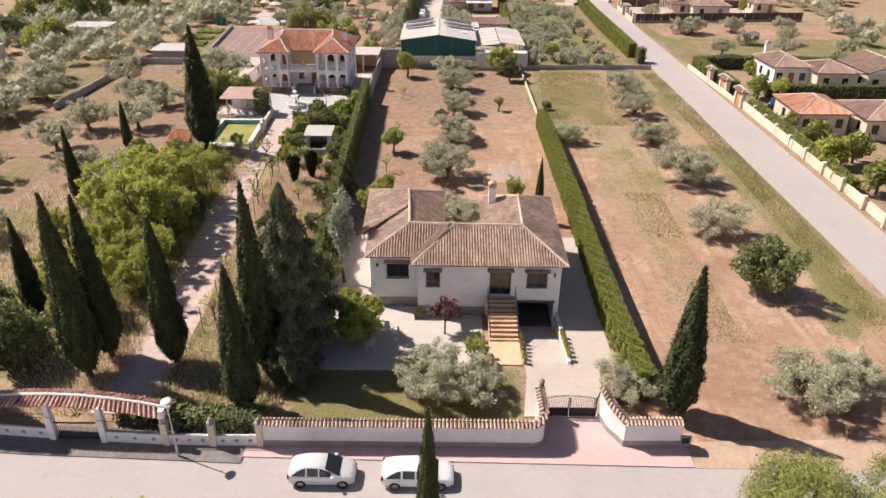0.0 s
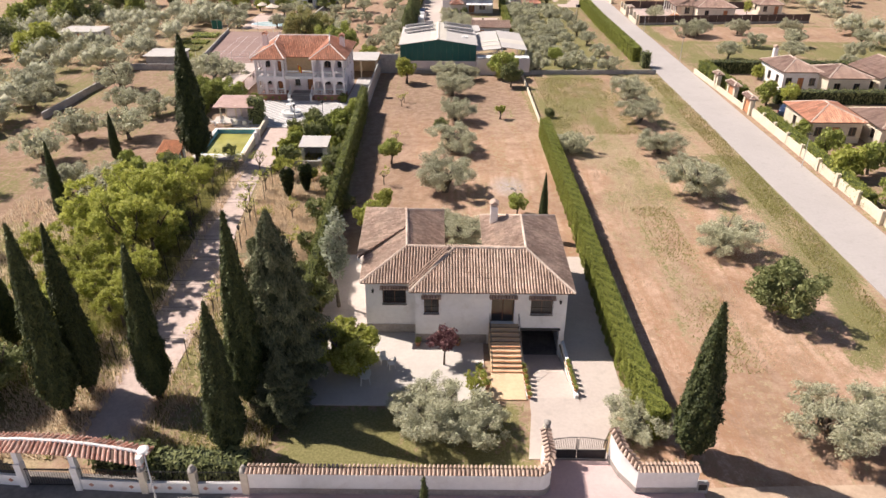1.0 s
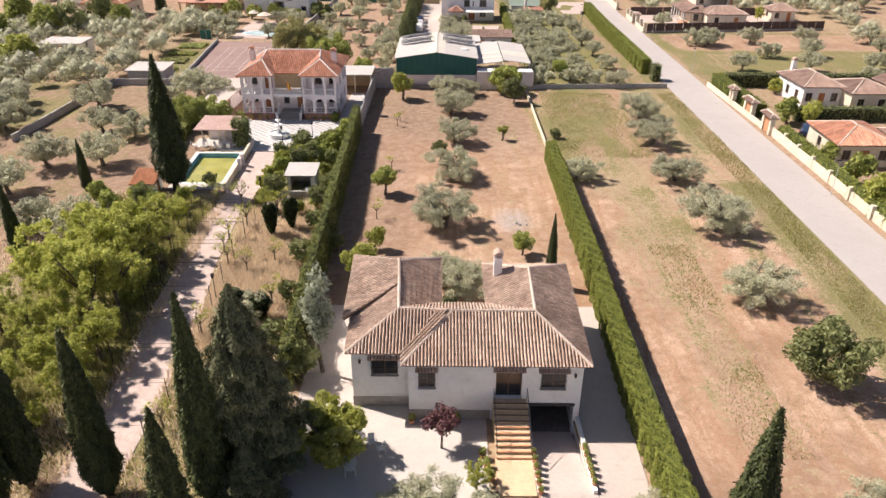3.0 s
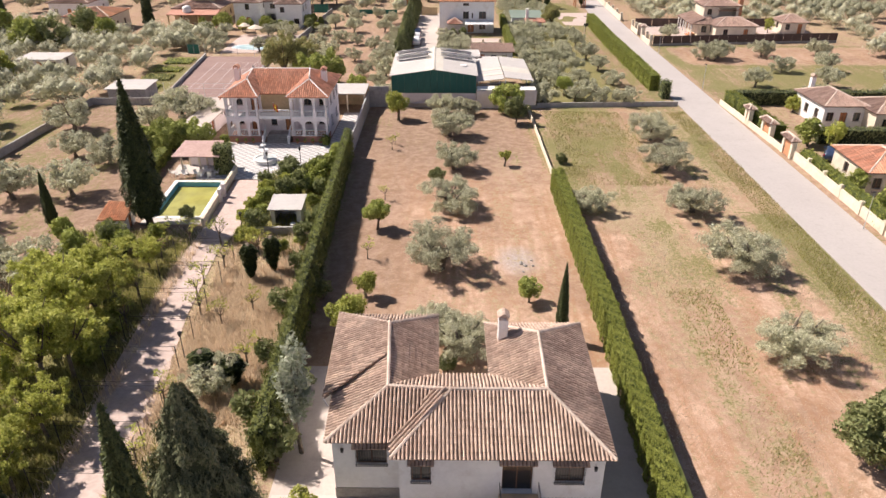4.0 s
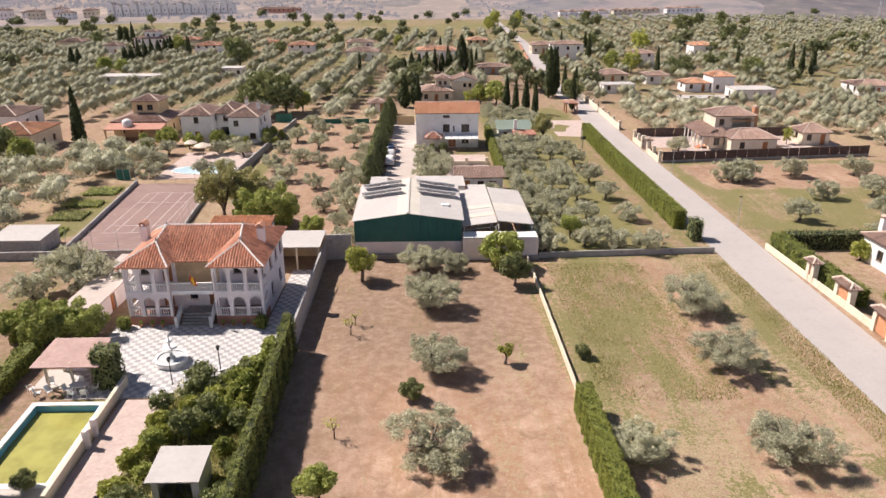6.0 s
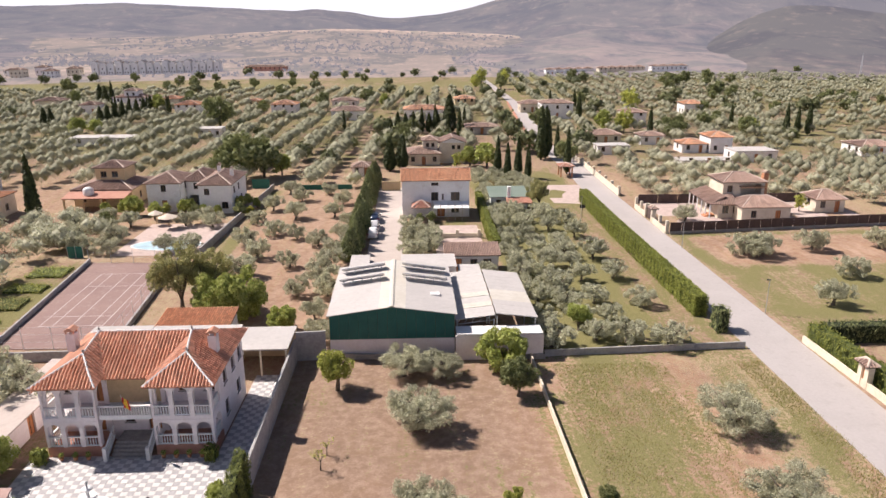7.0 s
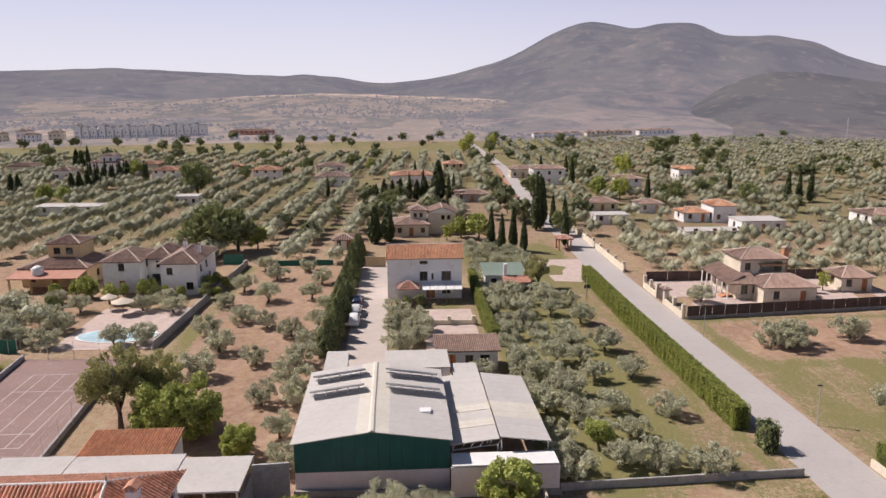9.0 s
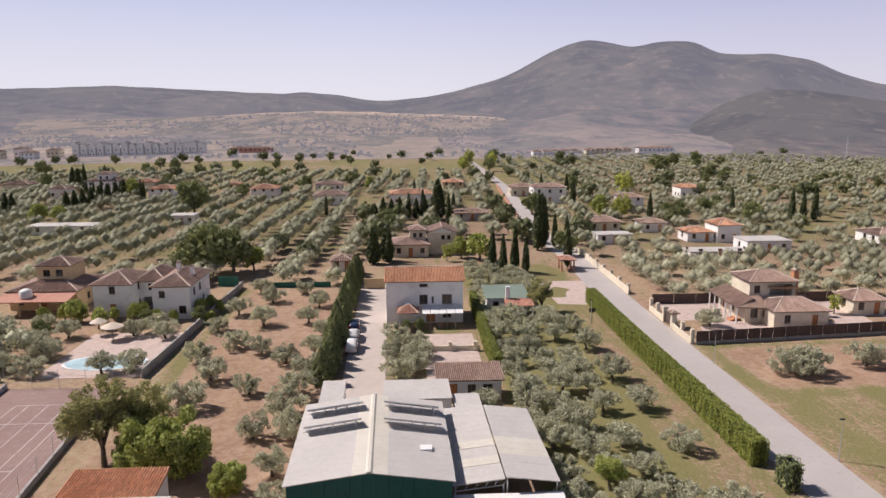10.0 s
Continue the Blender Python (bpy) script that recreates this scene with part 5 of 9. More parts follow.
Geo().wall((-6.0, 48.7), (-6.0, 38.5), -0.1, 4.95, 0.3, [(3, 4.2, 2.7, 4.0)]).part("wall", "white", villa)
window(villa, (-6.0, 48.7), (-6.0, 38.5), (3, 4.2, 2.7, 4.0), bars=True)
Geo().wall((-6.0, 38.2), (-2.1, 38.2), -0.1, 4.95, 0.3, [(1.35, 3.15, 2.75, 4.15)]).part("wall", "white", villa)
window(villa, (-6.0, 38.2), (-2.1, 38.2), (1.35, 3.15, 2.75, 4.15), bars=True, shelter=True)
Geo().wall((-2.1, 38.2), (-2.1, 37.3), -0.1, 4.95, 0.3).part("wall", "white", villa)
Geo().box(-5.7, 9.2, 38.6, 42.7, 1.6, 1.88).box(3.9, 9.2, 42.7, 47.9, 1.6, 1.88).part("floor_slab", "concrete", villa)
Geo().box(-2.13, 3.45, 36.96, 37.0, -0.1, 0.85).part("plinth", "plinth", villa)
Geo().box(-6.03, -2.14, 38.16, 38.2, -0.1, 0.85).part("plinth", "plinth", villa)
Geo().box(6.02, 9.15, 36.94, 37.02, 1.3, 1.5).part("garage_lintel", "iron", villa)
E9, R9 = 4.95, 6.6
for poly in (
    [(-2.5, 36.6, E9), (9.9, 36.6, E9), (6.5, 40.1, R9), (0.9, 40.1, R9)], [(9.9, 36.6, E9), (9.9, 48.5, E9), (6.6, 45.3, R9), (6.5, 40.1, R9)],
    [(9.9, 48.5, E9), (3.4, 48.5, E9), (6.6, 45.3, R9)], [(3.4, 48.5, E9), (3.4, 43.2, E9), (6.5, 40.1, R9), (6.6, 45.3, R9)],
    [(3.4, 43.2, E9), (0.1, 43.2, E9), (-2.8, 40.3, R9), (6.5, 40.1, R9)], [(0.1, 43.2, E9), (0.1, 49.4, E9), (-3.05, 46.2, R9), (-2.8, 40.3, R9)],
    [(0.1, 49.4, E9), (-6.6, 49.4, E9), (-3.05, 46.2, R9)], [(-6.75, 49.4, E9 + 0.22), (-6.75, 40.9, E9 + 0.22), (-2.9, 43.1, R9 + 0.18), (-3.05, 46.2, R9 + 0.05)],
    [(-6.3, 41.6, E9), (-6.3, 37.7, E9), (-2.8, 40.3, R9), (-2.9, 43.3, R9)], [(-6.3, 37.7, E9), (-2.5, 37.7, E9), (-0.1, 40.1, R9), (-2.8, 40.3, R9)],
    [(-2.5, 36.6, E9), (0.9, 40.1, R9), (-0.1, 40.1, R9), (-2.5, 37.7, E9)]):
    roof_slope(villa, poly, "tile_brown", pitch=0.225, radius=0.08)
for line in ([(-2.5, 36.6, E9), (0.9, 40.1, R9)], [(9.9, 36.6, E9), (6.5, 40.1, R9)], [(-2.8, 40.3, R9), (0.9, 40.1, R9), (6.5, 40.1, R9)], [(6.5, 40.1, R9), (6.6, 45.3, R9)], [(6.6, 45.3, R9), (9.9, 48.5, E9)], [(6.6, 45.3, R9), (3.4, 48.5, E9)],
             [(-2.8, 40.3, R9), (-2.9, 43.1, R9 + 0.18), (-3.05, 46.2, R9 + 0.05)], [(-3.05, 46.2, R9), (0.1, 49.4, E9)], [(-3.05, 46.2, R9), (-6.7, 49.4, E9 + 0.1)], [(-6.3, 37.7, E9), (-2.8, 40.3, R9)]):
    ridge_line(villa, line, r=0.11)
chimney(villa, 4.4, 46.3, 5.3, 7.0, w=0.62)
Geo().tube([(-6.75, 40.85, 5.1), (-6.6, 40.8, 4.7), (-6.08, 40.8, 4.4), (-6.08, 40.8, 0.0)], 0.05).part("downpipe", "paint", villa)


def wall_lantern(x, y, z):
    root = empty("wall_lantern", x, y, z, "small black iron lantern on a white house wall", "lamp", "lanterns on the house")
    Geo().tube([(0, 0, 0.15), (0, -0.12, 0.25), (0, -0.2, 0.15)], 0.012, 5).part("bracket", "iron", root)
    Geo().prism([(-0.06, -0.26, -0.15), (0.06, -0.26, -0.15), (0.06, -0.14, -0.15), (-0.06, -0.14, -0.15)], [(-0.09, -0.29, 0.1), (0.09, -0.29, 0.1), (0.09, -0.11, 0.1), (-0.09, -0.11, 0.1)]).part("lantern_body", "iron", root)
    return root


for x, y in ((8.95, 37.0), (-5.4, 38.2)):
    wall_lantern(x, y, 4.0)

# steps up to the door, with rails and a tiled walk
steps = site("entrance_steps", 4.7, 35, "ochre tiled entrance steps with black iron rails", "steps")
for i in range(10):
    y0 = 36.9 - 0.31 * i - (0.0 if i else -0.1)
    st = Geo().box(3.6, 5.85, 36.55 - 0.31 * i, 36.95 if i == 0 else 36.86 - 0.31 * i, -0.05 if i > 8 else 0.0, 1.9 - 0.19 * i).part("step", "yellow_tile", steps)
    # upper four nosings are coloured darker to stand in for shade by the door
    Geo().box(3.58, 5.87, 36.52 - 0.31 * i, 36.60 - 0.31 * i, 1.87 - 0.19 * i, 1.905 - 0.19 * i).part("nosing", "dark_wood" if i < 4 else "terracotta", st)
for x in (3.62, 5.83):
    Geo().tube([(x, 36.9, 2.85), (x, 36.5, 2.85), (x, 33.75, 1.05)], 0.022, 6).part("handrail", "iron", steps)
    for i in range(11):
        y = 36.85 - 0.31 * i
        z = 1.9 - 0.19 * max(0, i - 0.5)
        Geo().box(x - 0.011, x + 0.011, y - 0.011, y + 0.011, max(0, z - 0.15), z + 0.93).part("rail_post", "iron", steps)
strip("garden_walk", [(3.45, 31.2), (5.75, 31.2), (5.85, 33.8), (3.5, 33.8)], 0.09, "yellow_tile", "ochre tiled walk at the foot of the steps", "path", 0.12)

POT = Geo().turned([(0.10, 0), (0.14, 0.02), (0.19, 0.26), (0.21, 0.27), (0.21, 0.31), (0.17, 0.31), (0.16, 0.25)], n=12).mesh("pot", "terracotta", True)
rngp = np.random.default_rng(9)
c, d = clumped(rngp, [(0, 0, 0.45, 0.2), (0.08, 0.05, 0.52, 0.14), (-0.08, 0.04, 0.42, 0.14)], 160)
v, q = leaf_arrays(rngp, c, d, 0.14, 0.07)
POT_PLANT = arrays("pot_plant", v, q, "green")


def pot(x, y, z=0.06, s=1.0, label="terracotta pot with a green plant"):
    ob = new("flower_pot")
    ob.matrix_world = Matrix.LocRotScale((x, y, z), Euler((0, 0, x * 7)), (s, s, s))
    new("pot", POT).parent = ob
    new("pot_plant", POT_PLANT).parent = ob
    return tagged(ob, label, "flower pot", "pots in the garden")


for i in range(6):
    pot(5.98, 31.4 + 0.55 * i, 0.07, 0.9)
    pot(9.27, 31.8 + 0.5 * i, 0.35, 0.85, "terracotta pot with a plant on the ramp wall")
for x, y in ((-1.9, 36.6), (-0.4, 36.7), (2.9, 33.2), (2.7, 33.9), (3.1, 32.3), (1.2, 36.7)):
    pot(x, y, 0.06, 1.2)


def garden_table(x, y, turn):
    root = empty("garden_table", x, y, 0.06, "oval white plastic garden table on the terrace", "table")
    root.rotation_euler = (0, 0, turn)
    n = 18
    ring = lambda z, k: [(0.45 * k * math.cos(2 * math.pi * i / n), 0.8 * k * math.sin(2 * math.pi * i / n), z) for i in range(n)]
    Geo().prism(ring(0.68, 0.97), ring(0.72, 1.0)).part("tabletop", "plastic", root)
    for sx in (-1, 1):
        for sy in (-1, 1):
            Geo().tube([(sx * 0.34, sy * 0.6, 0), (sx * 0.26, sy * 0.45, 0.68)], [0.025, 0.035], 6).part("leg", "plastic", root)
    return root


def garden_chair(x, y, turn, z=0.06):
    root = empty("garden_chair", x, y, z, "white plastic garden chair with arms", "chair", "white garden chairs")
    root.rotation_euler = (0, 0, turn)
    Geo().prism([(-0.22, -0.22, 0.40), (0.22, -0.22, 0.40), (0.2, 0.2, 0.38), (-0.2, 0.2, 0.38)], [(-0.22, -0.22, 0.43), (0.22, -0.22, 0.43), (0.2, 0.2, 0.41), (-0.2, 0.2, 0.41)]).part("seat", "plastic", root)
    Geo().prism([(-0.2, 0.19, 0.40), (0.2, 0.19, 0.40), (0.2, 0.22, 0.40), (-0.2, 0.22, 0.40)], [(-0.2, 0.31, 0.85), (0.2, 0.31, 0.85), (0.2, 0.34, 0.85), (-0.2, 0.34, 0.85)]).part("backrest", "plastic", root)
    for sx in (-1, 1):
        for y0, y1 in ((-0.24, -0.2), (0.24, 0.2)):
            Geo().tube([(sx * 0.24, y0, 0), (sx * 0.21, y1, 0.41)], 0.02, 5).part("leg", "plastic", root)
        Geo().tube([(sx * 0.24, -0.2, 0.42), (sx * 0.26, -0.18, 0.62), (sx * 0.25, 0.28, 0.64)], 0.02, 5).part("armrest", "plastic", root)
    return root


garden_table(-5.6, 32.9, 0.15)
for x, y, t in ((-6.5, 33.6, 1.2), (-4.4, 34.7, 0.3), (-3.8, 34.2, -1.2), (-5.7, 34.2, 0.1), (-9.3, 34.4, 0.4), (-9.7, 33.6, 1.6)):
    garden_chair(x, y, t)

# ---- garden wall along the street ----


def coping(root, a, b, z, w=0.24, zb=None):
    """Two little slopes of clay tiles along the top of a wall."""
    zb = z if zb is None else zb
    n, ux, uy = facade_frame(a, b)
    px, py = -uy, ux
    for s in (-1, 1):
        roof_slope(root, [(a[0] + s * px * w, a[1] + s * py * w, z), (b[0] + s * px * w, b[1] + s * py * w, zb), (b[0], b[1], zb + 0.16), (a[0], a[1], z + 0.16)], "tile_brown", pitch=0.24, step=0.4, radius=0.09, name="coping")


street_wall = site("garden_wall", -3, 24.5, "white rendered street wall with clay-tile coping and stone base", "wall")
runs = [((-11.2, 23.78), (5.4, 23.85), 2.0, 2.0)]
arc = [(5.4 + 0.75 * math.sin(t), 24.6 - 0.75 * math.cos(t)) for t in np.linspace(0, math.pi / 2, 5)] + [(6.15, 26.3)]
for i in range(len(arc) - 1):
    runs.append((arc[i], arc[i + 1], 2.0 + 0.14 * i, 2.0 + 0.14 * (i + 1)))
runs += [((10.0, 26.4), (10.3, 25.2), 2.75, 2.45), ((10.3, 25.2), (11.0, 24.1), 2.45, 2.1), ((11.0, 24.1), (14.5, 24.15), 2.1, 2.1)]
for p, q, za, zb in runs:
    n, ux, uy = facade_frame(p, q)
    o = (-uy * 0.24, ux * 0.24)
    ring = [p, q, (q[0] + o[0], q[1] + o[1]), (p[0] + o[0], p[1] + o[1])]
    Geo().prism([(x, y, -0.1) for x, y in ring], [(x, y, z) for (x, y), z in zip(ring, (za, zb, zb, za))]).part("wall", "white", street_wall)
    e = (uy * 0.03, -ux * 0.03)
    Geo().prism([(p[0] + e[0], p[1] + e[1], -0.1), (q[0] + e[0], q[1] + e[1], -0.1), (q[0], q[1], -0.1), (p[0], p[1], -0.1)], [(p[0] + e[0], p[1] + e[1], 0.55), (q[0] + e[0], q[1] + e[1], 0.55), (q[0], q[1], 0.55), (p[0], p[1], 0.55)]).part("plinth", "plinth", street_wall)
    coping(street_wall, (p[0] + o[0] / 2, p[1] + o[1] / 2), (q[0] + o[0] / 2, q[1] + o[1] / 2), za, zb=zb)
for x, y in ((6.15, 26.5),):
    Geo().box(x - 0.2, x + 0.2, y - 0.2, y + 0.2, 0, 2.75).part("pillar", "cream", street_wall)
    Geo().turned([(0.16, 0), (0.2, 0.05), (0.08, 0.12), (0.2, 0.3), (0.22, 0.42), (0.12, 0.5), (0.04, 0.62)], (x, y, 2.75)).part("urn", "plinth", street_wall, smooth=True)
Geo().box(14.5, 15.2, 24.15, 24.4, -0.1, 0.9).part("meter_box", "block", street_wall)
Geo().box(14.62, 15.08, 24.12, 24.15, 0.35, 0.8).part("meter_door", "iron", street_wall)

gate = site("entrance_gate", 8.1, 26.5, "black iron double gate with arched top between white walls", "gate")
for side, (x0, x1) in enumerate(((6.38, 8.08), (8.12, 9.9))):
    lf = Geo().box(x0, x0 + 0.05, 26.45, 26.5, 0.1, 1.75).box(x1 - 0.05, x1, 26.45, 26.5, 0.1, 1.75).box(x0, x1, 26.45, 26.5, 0.1, 0.16).box(x0, x1, 26.45, 26.5, 0.78, 0.83).part("gate_leaf", "iron", gate)
    Geo().box(x0 + 0.05, x1 - 0.05, 26.465, 26.48, 0.16, 0.78).part("panel", "iron", lf)
    for i in range(15):
        x = x0 + 0.1 + (x1 - x0 - 0.2) * i / 14
        top = 1.62 + 0.28 * (1 - ((x - 8.1) / 1.8) ** 2)
        Geo().box(x - 0.01, x + 0.01, 26.465, 26.485, 0.8, top + 0.1).part("bar", "iron", lf)
    Geo().tube([(x0 + (x1 - x0) * t, 26.475, 1.62 + 0.28 * (1 - ((x0 + (x1 - x0) * t - 8.1) / 1.8) ** 2)) for t in np.linspace(0, 1, 7)], 0.022, 5).part("top_rail", "iron", lf)

# neighbour's street wall: low panels with diamonds, pillars, railings, tiled canopy over the gate
side_wall = site("railed_wall", -19, 24.8, "low white wall with red diamonds, railings and stone pillars", "wall")
posts = [(-11.4, 23.75), (-14.3, 23.72), (-17.2, 23.74), (-21.1, 23.9), (-24.4, 24.08), (-28.1, 24.32), (-31.8, 24.6), (-35.5, 24.9)]
DIAMOND = Geo().prism([(-0.16, 0, 0), (0, 0, -0.16), (0.16, 0, 0), (0, 0, 0.16)], [(-0.16, -0.02, 0), (0, -0.02, -0.16), (0.16, -0.02, 0), (0, -0.02, 0.16)]).mesh("diamond", "red_tile_flat")
for i, (x, y) in enumerate(posts):
    Geo().box(x - 0.19, x + 0.19, y - 0.1, y + 0.28, -0.1, 2.0).part("pillar", "cream" if i < 3 else "white", side_wall)
    if i < 3:
        Geo().turned([(0.24, 0), (0.24, 0.08), (0.1, 0.14), (0.15, 0.3), (0.06, 0.42)], (x, y + 0.09, 2.0)).part("finial", "plinth", side_wall, smooth=True)
    if i + 1 < len(posts):
        x1, y1 = posts[i + 1]
        if i == 3:
            continue
        p, q = (x1 + 0.19, y1), (x - 0.19, y)
        panel = Geo().wall(p, q, -0.1, 0.95, 0.18).part("panel", "white", side_wall)
        n, ux, uy = facade_frame(p, q)
        for k in range(3):
            ob = under(new("diamond", DIAMOND), panel)
            ob.matrix_basis = pose(p[0] + ux * n * (k + 0.5) / 3, p[1] + uy * n * (k + 0.5) / 3 - 0.003, 0.55, 0, 0, math.degrees(math.atan2(uy, ux)))
        for z in (1.05, 1.8):
            Geo().tube([(p[0], p[1] + 0.09, z), (q[0], q[1] + 0.09, z)], 0.018, 5).part("rail", "iron", side_wall)
        m = int(n / 0.16)
        g = Geo()
        for k in range(m):
            xx, yy = p[0] + ux * n * (k + 0.5) / m, p[1] + uy * n * (k + 0.5) / m + 0.09
            g.box(xx - 0.008, xx + 0.008, yy - 0.008, yy + 0.008, 0.95, 1.9)
        tagged(g.part("railing_bars", "iron", side_wall), kind="stuff")
p, q = posts[4], posts[3]
lane_gate = site("sliding_gate", -22.7, 24.1, "open black iron gate under a tiled canopy", "gate")
Geo().box(-24.2, -21.3, 24.13, 24.19, 0.1, 0.16).part("bottom_rail", "iron", lane_gate)
Geo().box(-24.2, -21.3, 24.13, 24.19, 1.4, 1.46).part("top_rail", "iron", lane_gate)
for k in range(20):
    xx = -24.15 + 2.8 * k / 19
    Geo().box(xx - 0.01, xx + 0.01, 24.15, 24.17, 0.1, 1.55).part("bar", "iron", lane_gate)
canopy = site("tiled_canopy", -23, 24.4, "arched canopy of red and white clay tiles over the gate", "canopy")
xs = np.linspace(-29.8, -17.0, 8)
for k in range(7):
    z = [2.25 + 0.75 * (1 - ((x + 23.4) / 6.4) ** 2) for x in (xs[k], xs[k + 1])]
    y0, y1 = 24.42 + (-17 - xs[k]) * 0.04, 24.42 + (-17 - xs[k + 1]) * 0.04
    for s in (-1, 1):
        roof_slope(canopy, [(xs[k], y0 + s * 0.62, z[0]), (xs[k + 1], y1 + s * 0.62, z[1]), (xs[k + 1], y1, z[1] + 0.3), (xs[k], y0, z[0] + 0.3)], "tile_red", pitch=0.27, step=0.7, radius=0.085, name="canopy_slope", base="channel")
    ridge_line(canopy, [(xs[k], y0, z[0] + 0.3), (xs[k + 1], y1, z[1] + 0.3)], "paint", 0.09)
for x, y in posts[2:6]:
    Geo().box(x - 0.15, x + 0.15, y + 0.0, y + 0.3, 2.0, 2.95).part("post", "white", canopy)
hedge("street_hedge", -17.0, -11.6, 24.5, 25.8, 1.5, "dark green garden hedge behind the railings", mat="dark", core="core", seed=21)
hedge("street_hedge", -21.0, -17.4, 25.2, 26.4, 1.4, "dark green garden hedge behind the railings", mat="dark", core="core", seed=22)

lamp = site("street_lamp", -16.2, 22.95, "grey street lamp with a flat white round head", "street lamp")
Geo().turned([(0.07, 0), (0.07, 0.9), (0.04, 1.0), (0.03, 4.6)], (-16.2, 22.95, 0.08)).part("post", "steel", lamp, smooth=True)
Geo().turned([(0.05, 0), (0.1, 0.03), (0.31, 0.06), (0.31, 0.09), (0.12, 0.12), (0.02, 0.13)], (-16.2, 22.95, 4.65), 16).part("head", "paint", lamp, smooth=True)

# ---- cars ----


def car_meshes(length=4.0, tall=1.47, wide=1.68, paint="car_white", hatch=True):
    """Body as a loft of rings, with glass, lamps and wheels as parts; the car points along +x."""
    L, W = length / 2, wide / 2
    k = length / 4.0
    #      x       sill  belt  top   half-widths: sill, belt, roof
    rows = [(-2.00, 0.42, 0.78, 0.86, 0.70, 0.74, 0.60), (-1.93, 0.26, 0.88, 1.00, 0.78, 0.81, 0.64), (-1.74, 0.22, 0.92, 1.15, 0.81, 0.84, 0.62), (-1.42, 0.2, 0.93, 1.36, 0.82, 0.84, 0.58), (-0.85, 0.2, 0.92, 1.46, 0.82, 0.84, 0.58),
            (-0.1, 0.2, 0.91, 1.47, 0.82, 0.84, 0.60), (0.22, 0.2, 0.91, 1.41, 0.82, 0.84, 0.60), (0.66, 0.2, 0.91, 1.19, 0.82, 0.83, 0.65), (1.08, 0.2, 0.90, 0.97, 0.82, 0.83, 0.72), (1.4, 0.2, 0.83, 0.89, 0.81, 0.81, 0.66), (1.75, 0.22, 0.74, 0.79, 0.78, 0.77, 0.60), (1.96, 0.28, 0.60, 0.66, 0.68, 0.68, 0.52), (2.0, 0.36, 0.52, 0.56, 0.62, 0.62, 0.48)]
    f = tall / 1.47
    ring = lambda r: [(r[0] * k, s * y, z * f) for s, y, z in ((-1, r[4] * 0.9, r[1]), (-1, r[4], r[1] + 0.12), (-1, r[5], r[2] - 0.08), (-1, r[5] * 0.985, r[2]), (-1, r[6], r[3] - 0.03), (-1, r[6] * 0.6, r[3] + 0.01), (1, r[6] * 0.6, r[3] + 0.01), (1, r[6], r[3] - 0.03), (1, r[5] * 0.985, r[2]), (1, r[5], r[2] - 0.08), (1, r[4], r[1] + 0.12), (1, r[4] * 0.9, r[1]))]
    g, n = Geo(), 12
    rings = [ring(r) for r in rows]
    g.add([p for r in rings for p in r], [(i * n + j, (i + 1) * n + j, (i + 1) * n + (j + 1) % n, i * n + (j + 1) % n) for i in range(len(rows) - 1) for j in range(n)] + [tuple(range(n)), tuple(range((len(rows) - 1) * n, len(rows) * n))[::-1]])
    parts = [("body", g.mesh("body", paint, True))]

    def patch(name, corners, off):
        a, b, c, d = [Vector(p) for p in corners]
        nn = (b - a).cross(d - a).normalized() * off
        q = Geo().prism([a + nn * 0.2, b + nn * 0.2, c + nn * 0.2, d + nn * 0.2], [a + nn, b + nn, c + nn, d + nn])
        parts.append((name, q.mesh(name, "glass")))

    def between(i, t, j):
        return [(1 - t) * u + t * v for u, v in zip(rings[i][j], rings[i + 1][j])]

    ins = lambda p, c, t: [u + (v - u) * t for u, v in zip(p, c)]
    patch("windscreen", (between(8, 0.1, 4), between(8, 0.1, 7), between(6, 0.1, 7), between(6, 0.1, 4)), 0.055)
    patch("rear_window", (between(3, 0.0, 7), between(3, 0.0, 4), between(1, 0.6, 4), between(1, 0.6, 7)), 0.055)
    for s, (lo, hi) in ((-1, (3, 4)), (1, (8, 7))):
        for i0, i1 in ((2, 4), (4, 5), (5, 7)):
            q = [rings[i0][lo], rings[i1][lo], rings[i1][hi], rings[i0][hi]]
            cc = [sum(p[m] for p in q) / 4 for m in range(3)]
            q = [ins(p, cc, 0.13) for p in q]
            patch("side_window", q if s < 0 else q[::-1], 0.014)
    for s in (-1, 1):
        parts.append(("headlight", Geo().prism([(1.72 * k, s * 0.46, 0.72), (1.95 * k, s * 0.42, 0.6), (1.92 * k, s * 0.64, 0.6), (1.66 * k, s * 0.72, 0.72)], [(1.70 * k, s * 0.46, 0.79), (1.955 * k, s * 0.42, 0.67), (1.925 * k, s * 0.65, 0.66), (1.64 * k, s * 0.74, 0.78)]).mesh("headlight", "clear_glass")))
        parts.append(("tail_light", Geo().box(-1.99 * k, -1.86 * k, s * 0.72 - 0.09, s * 0.72 + 0.09, 0.72, 0.98).mesh("tail_light", "red_glass")))
        parts.append(("mirror", Geo().box(0.62 * k, 0.78 * k, s * 0.92 - 0.09, s * 0.92 + 0.09, 0.92, 1.05).mesh("mirror", paint)))
    parts.append(("bumper", Geo().box(1.9 * k, 2.03 * k, -0.5, 0.5, 0.3, 0.42).mesh("bumper", "iron")))
    return parts, k


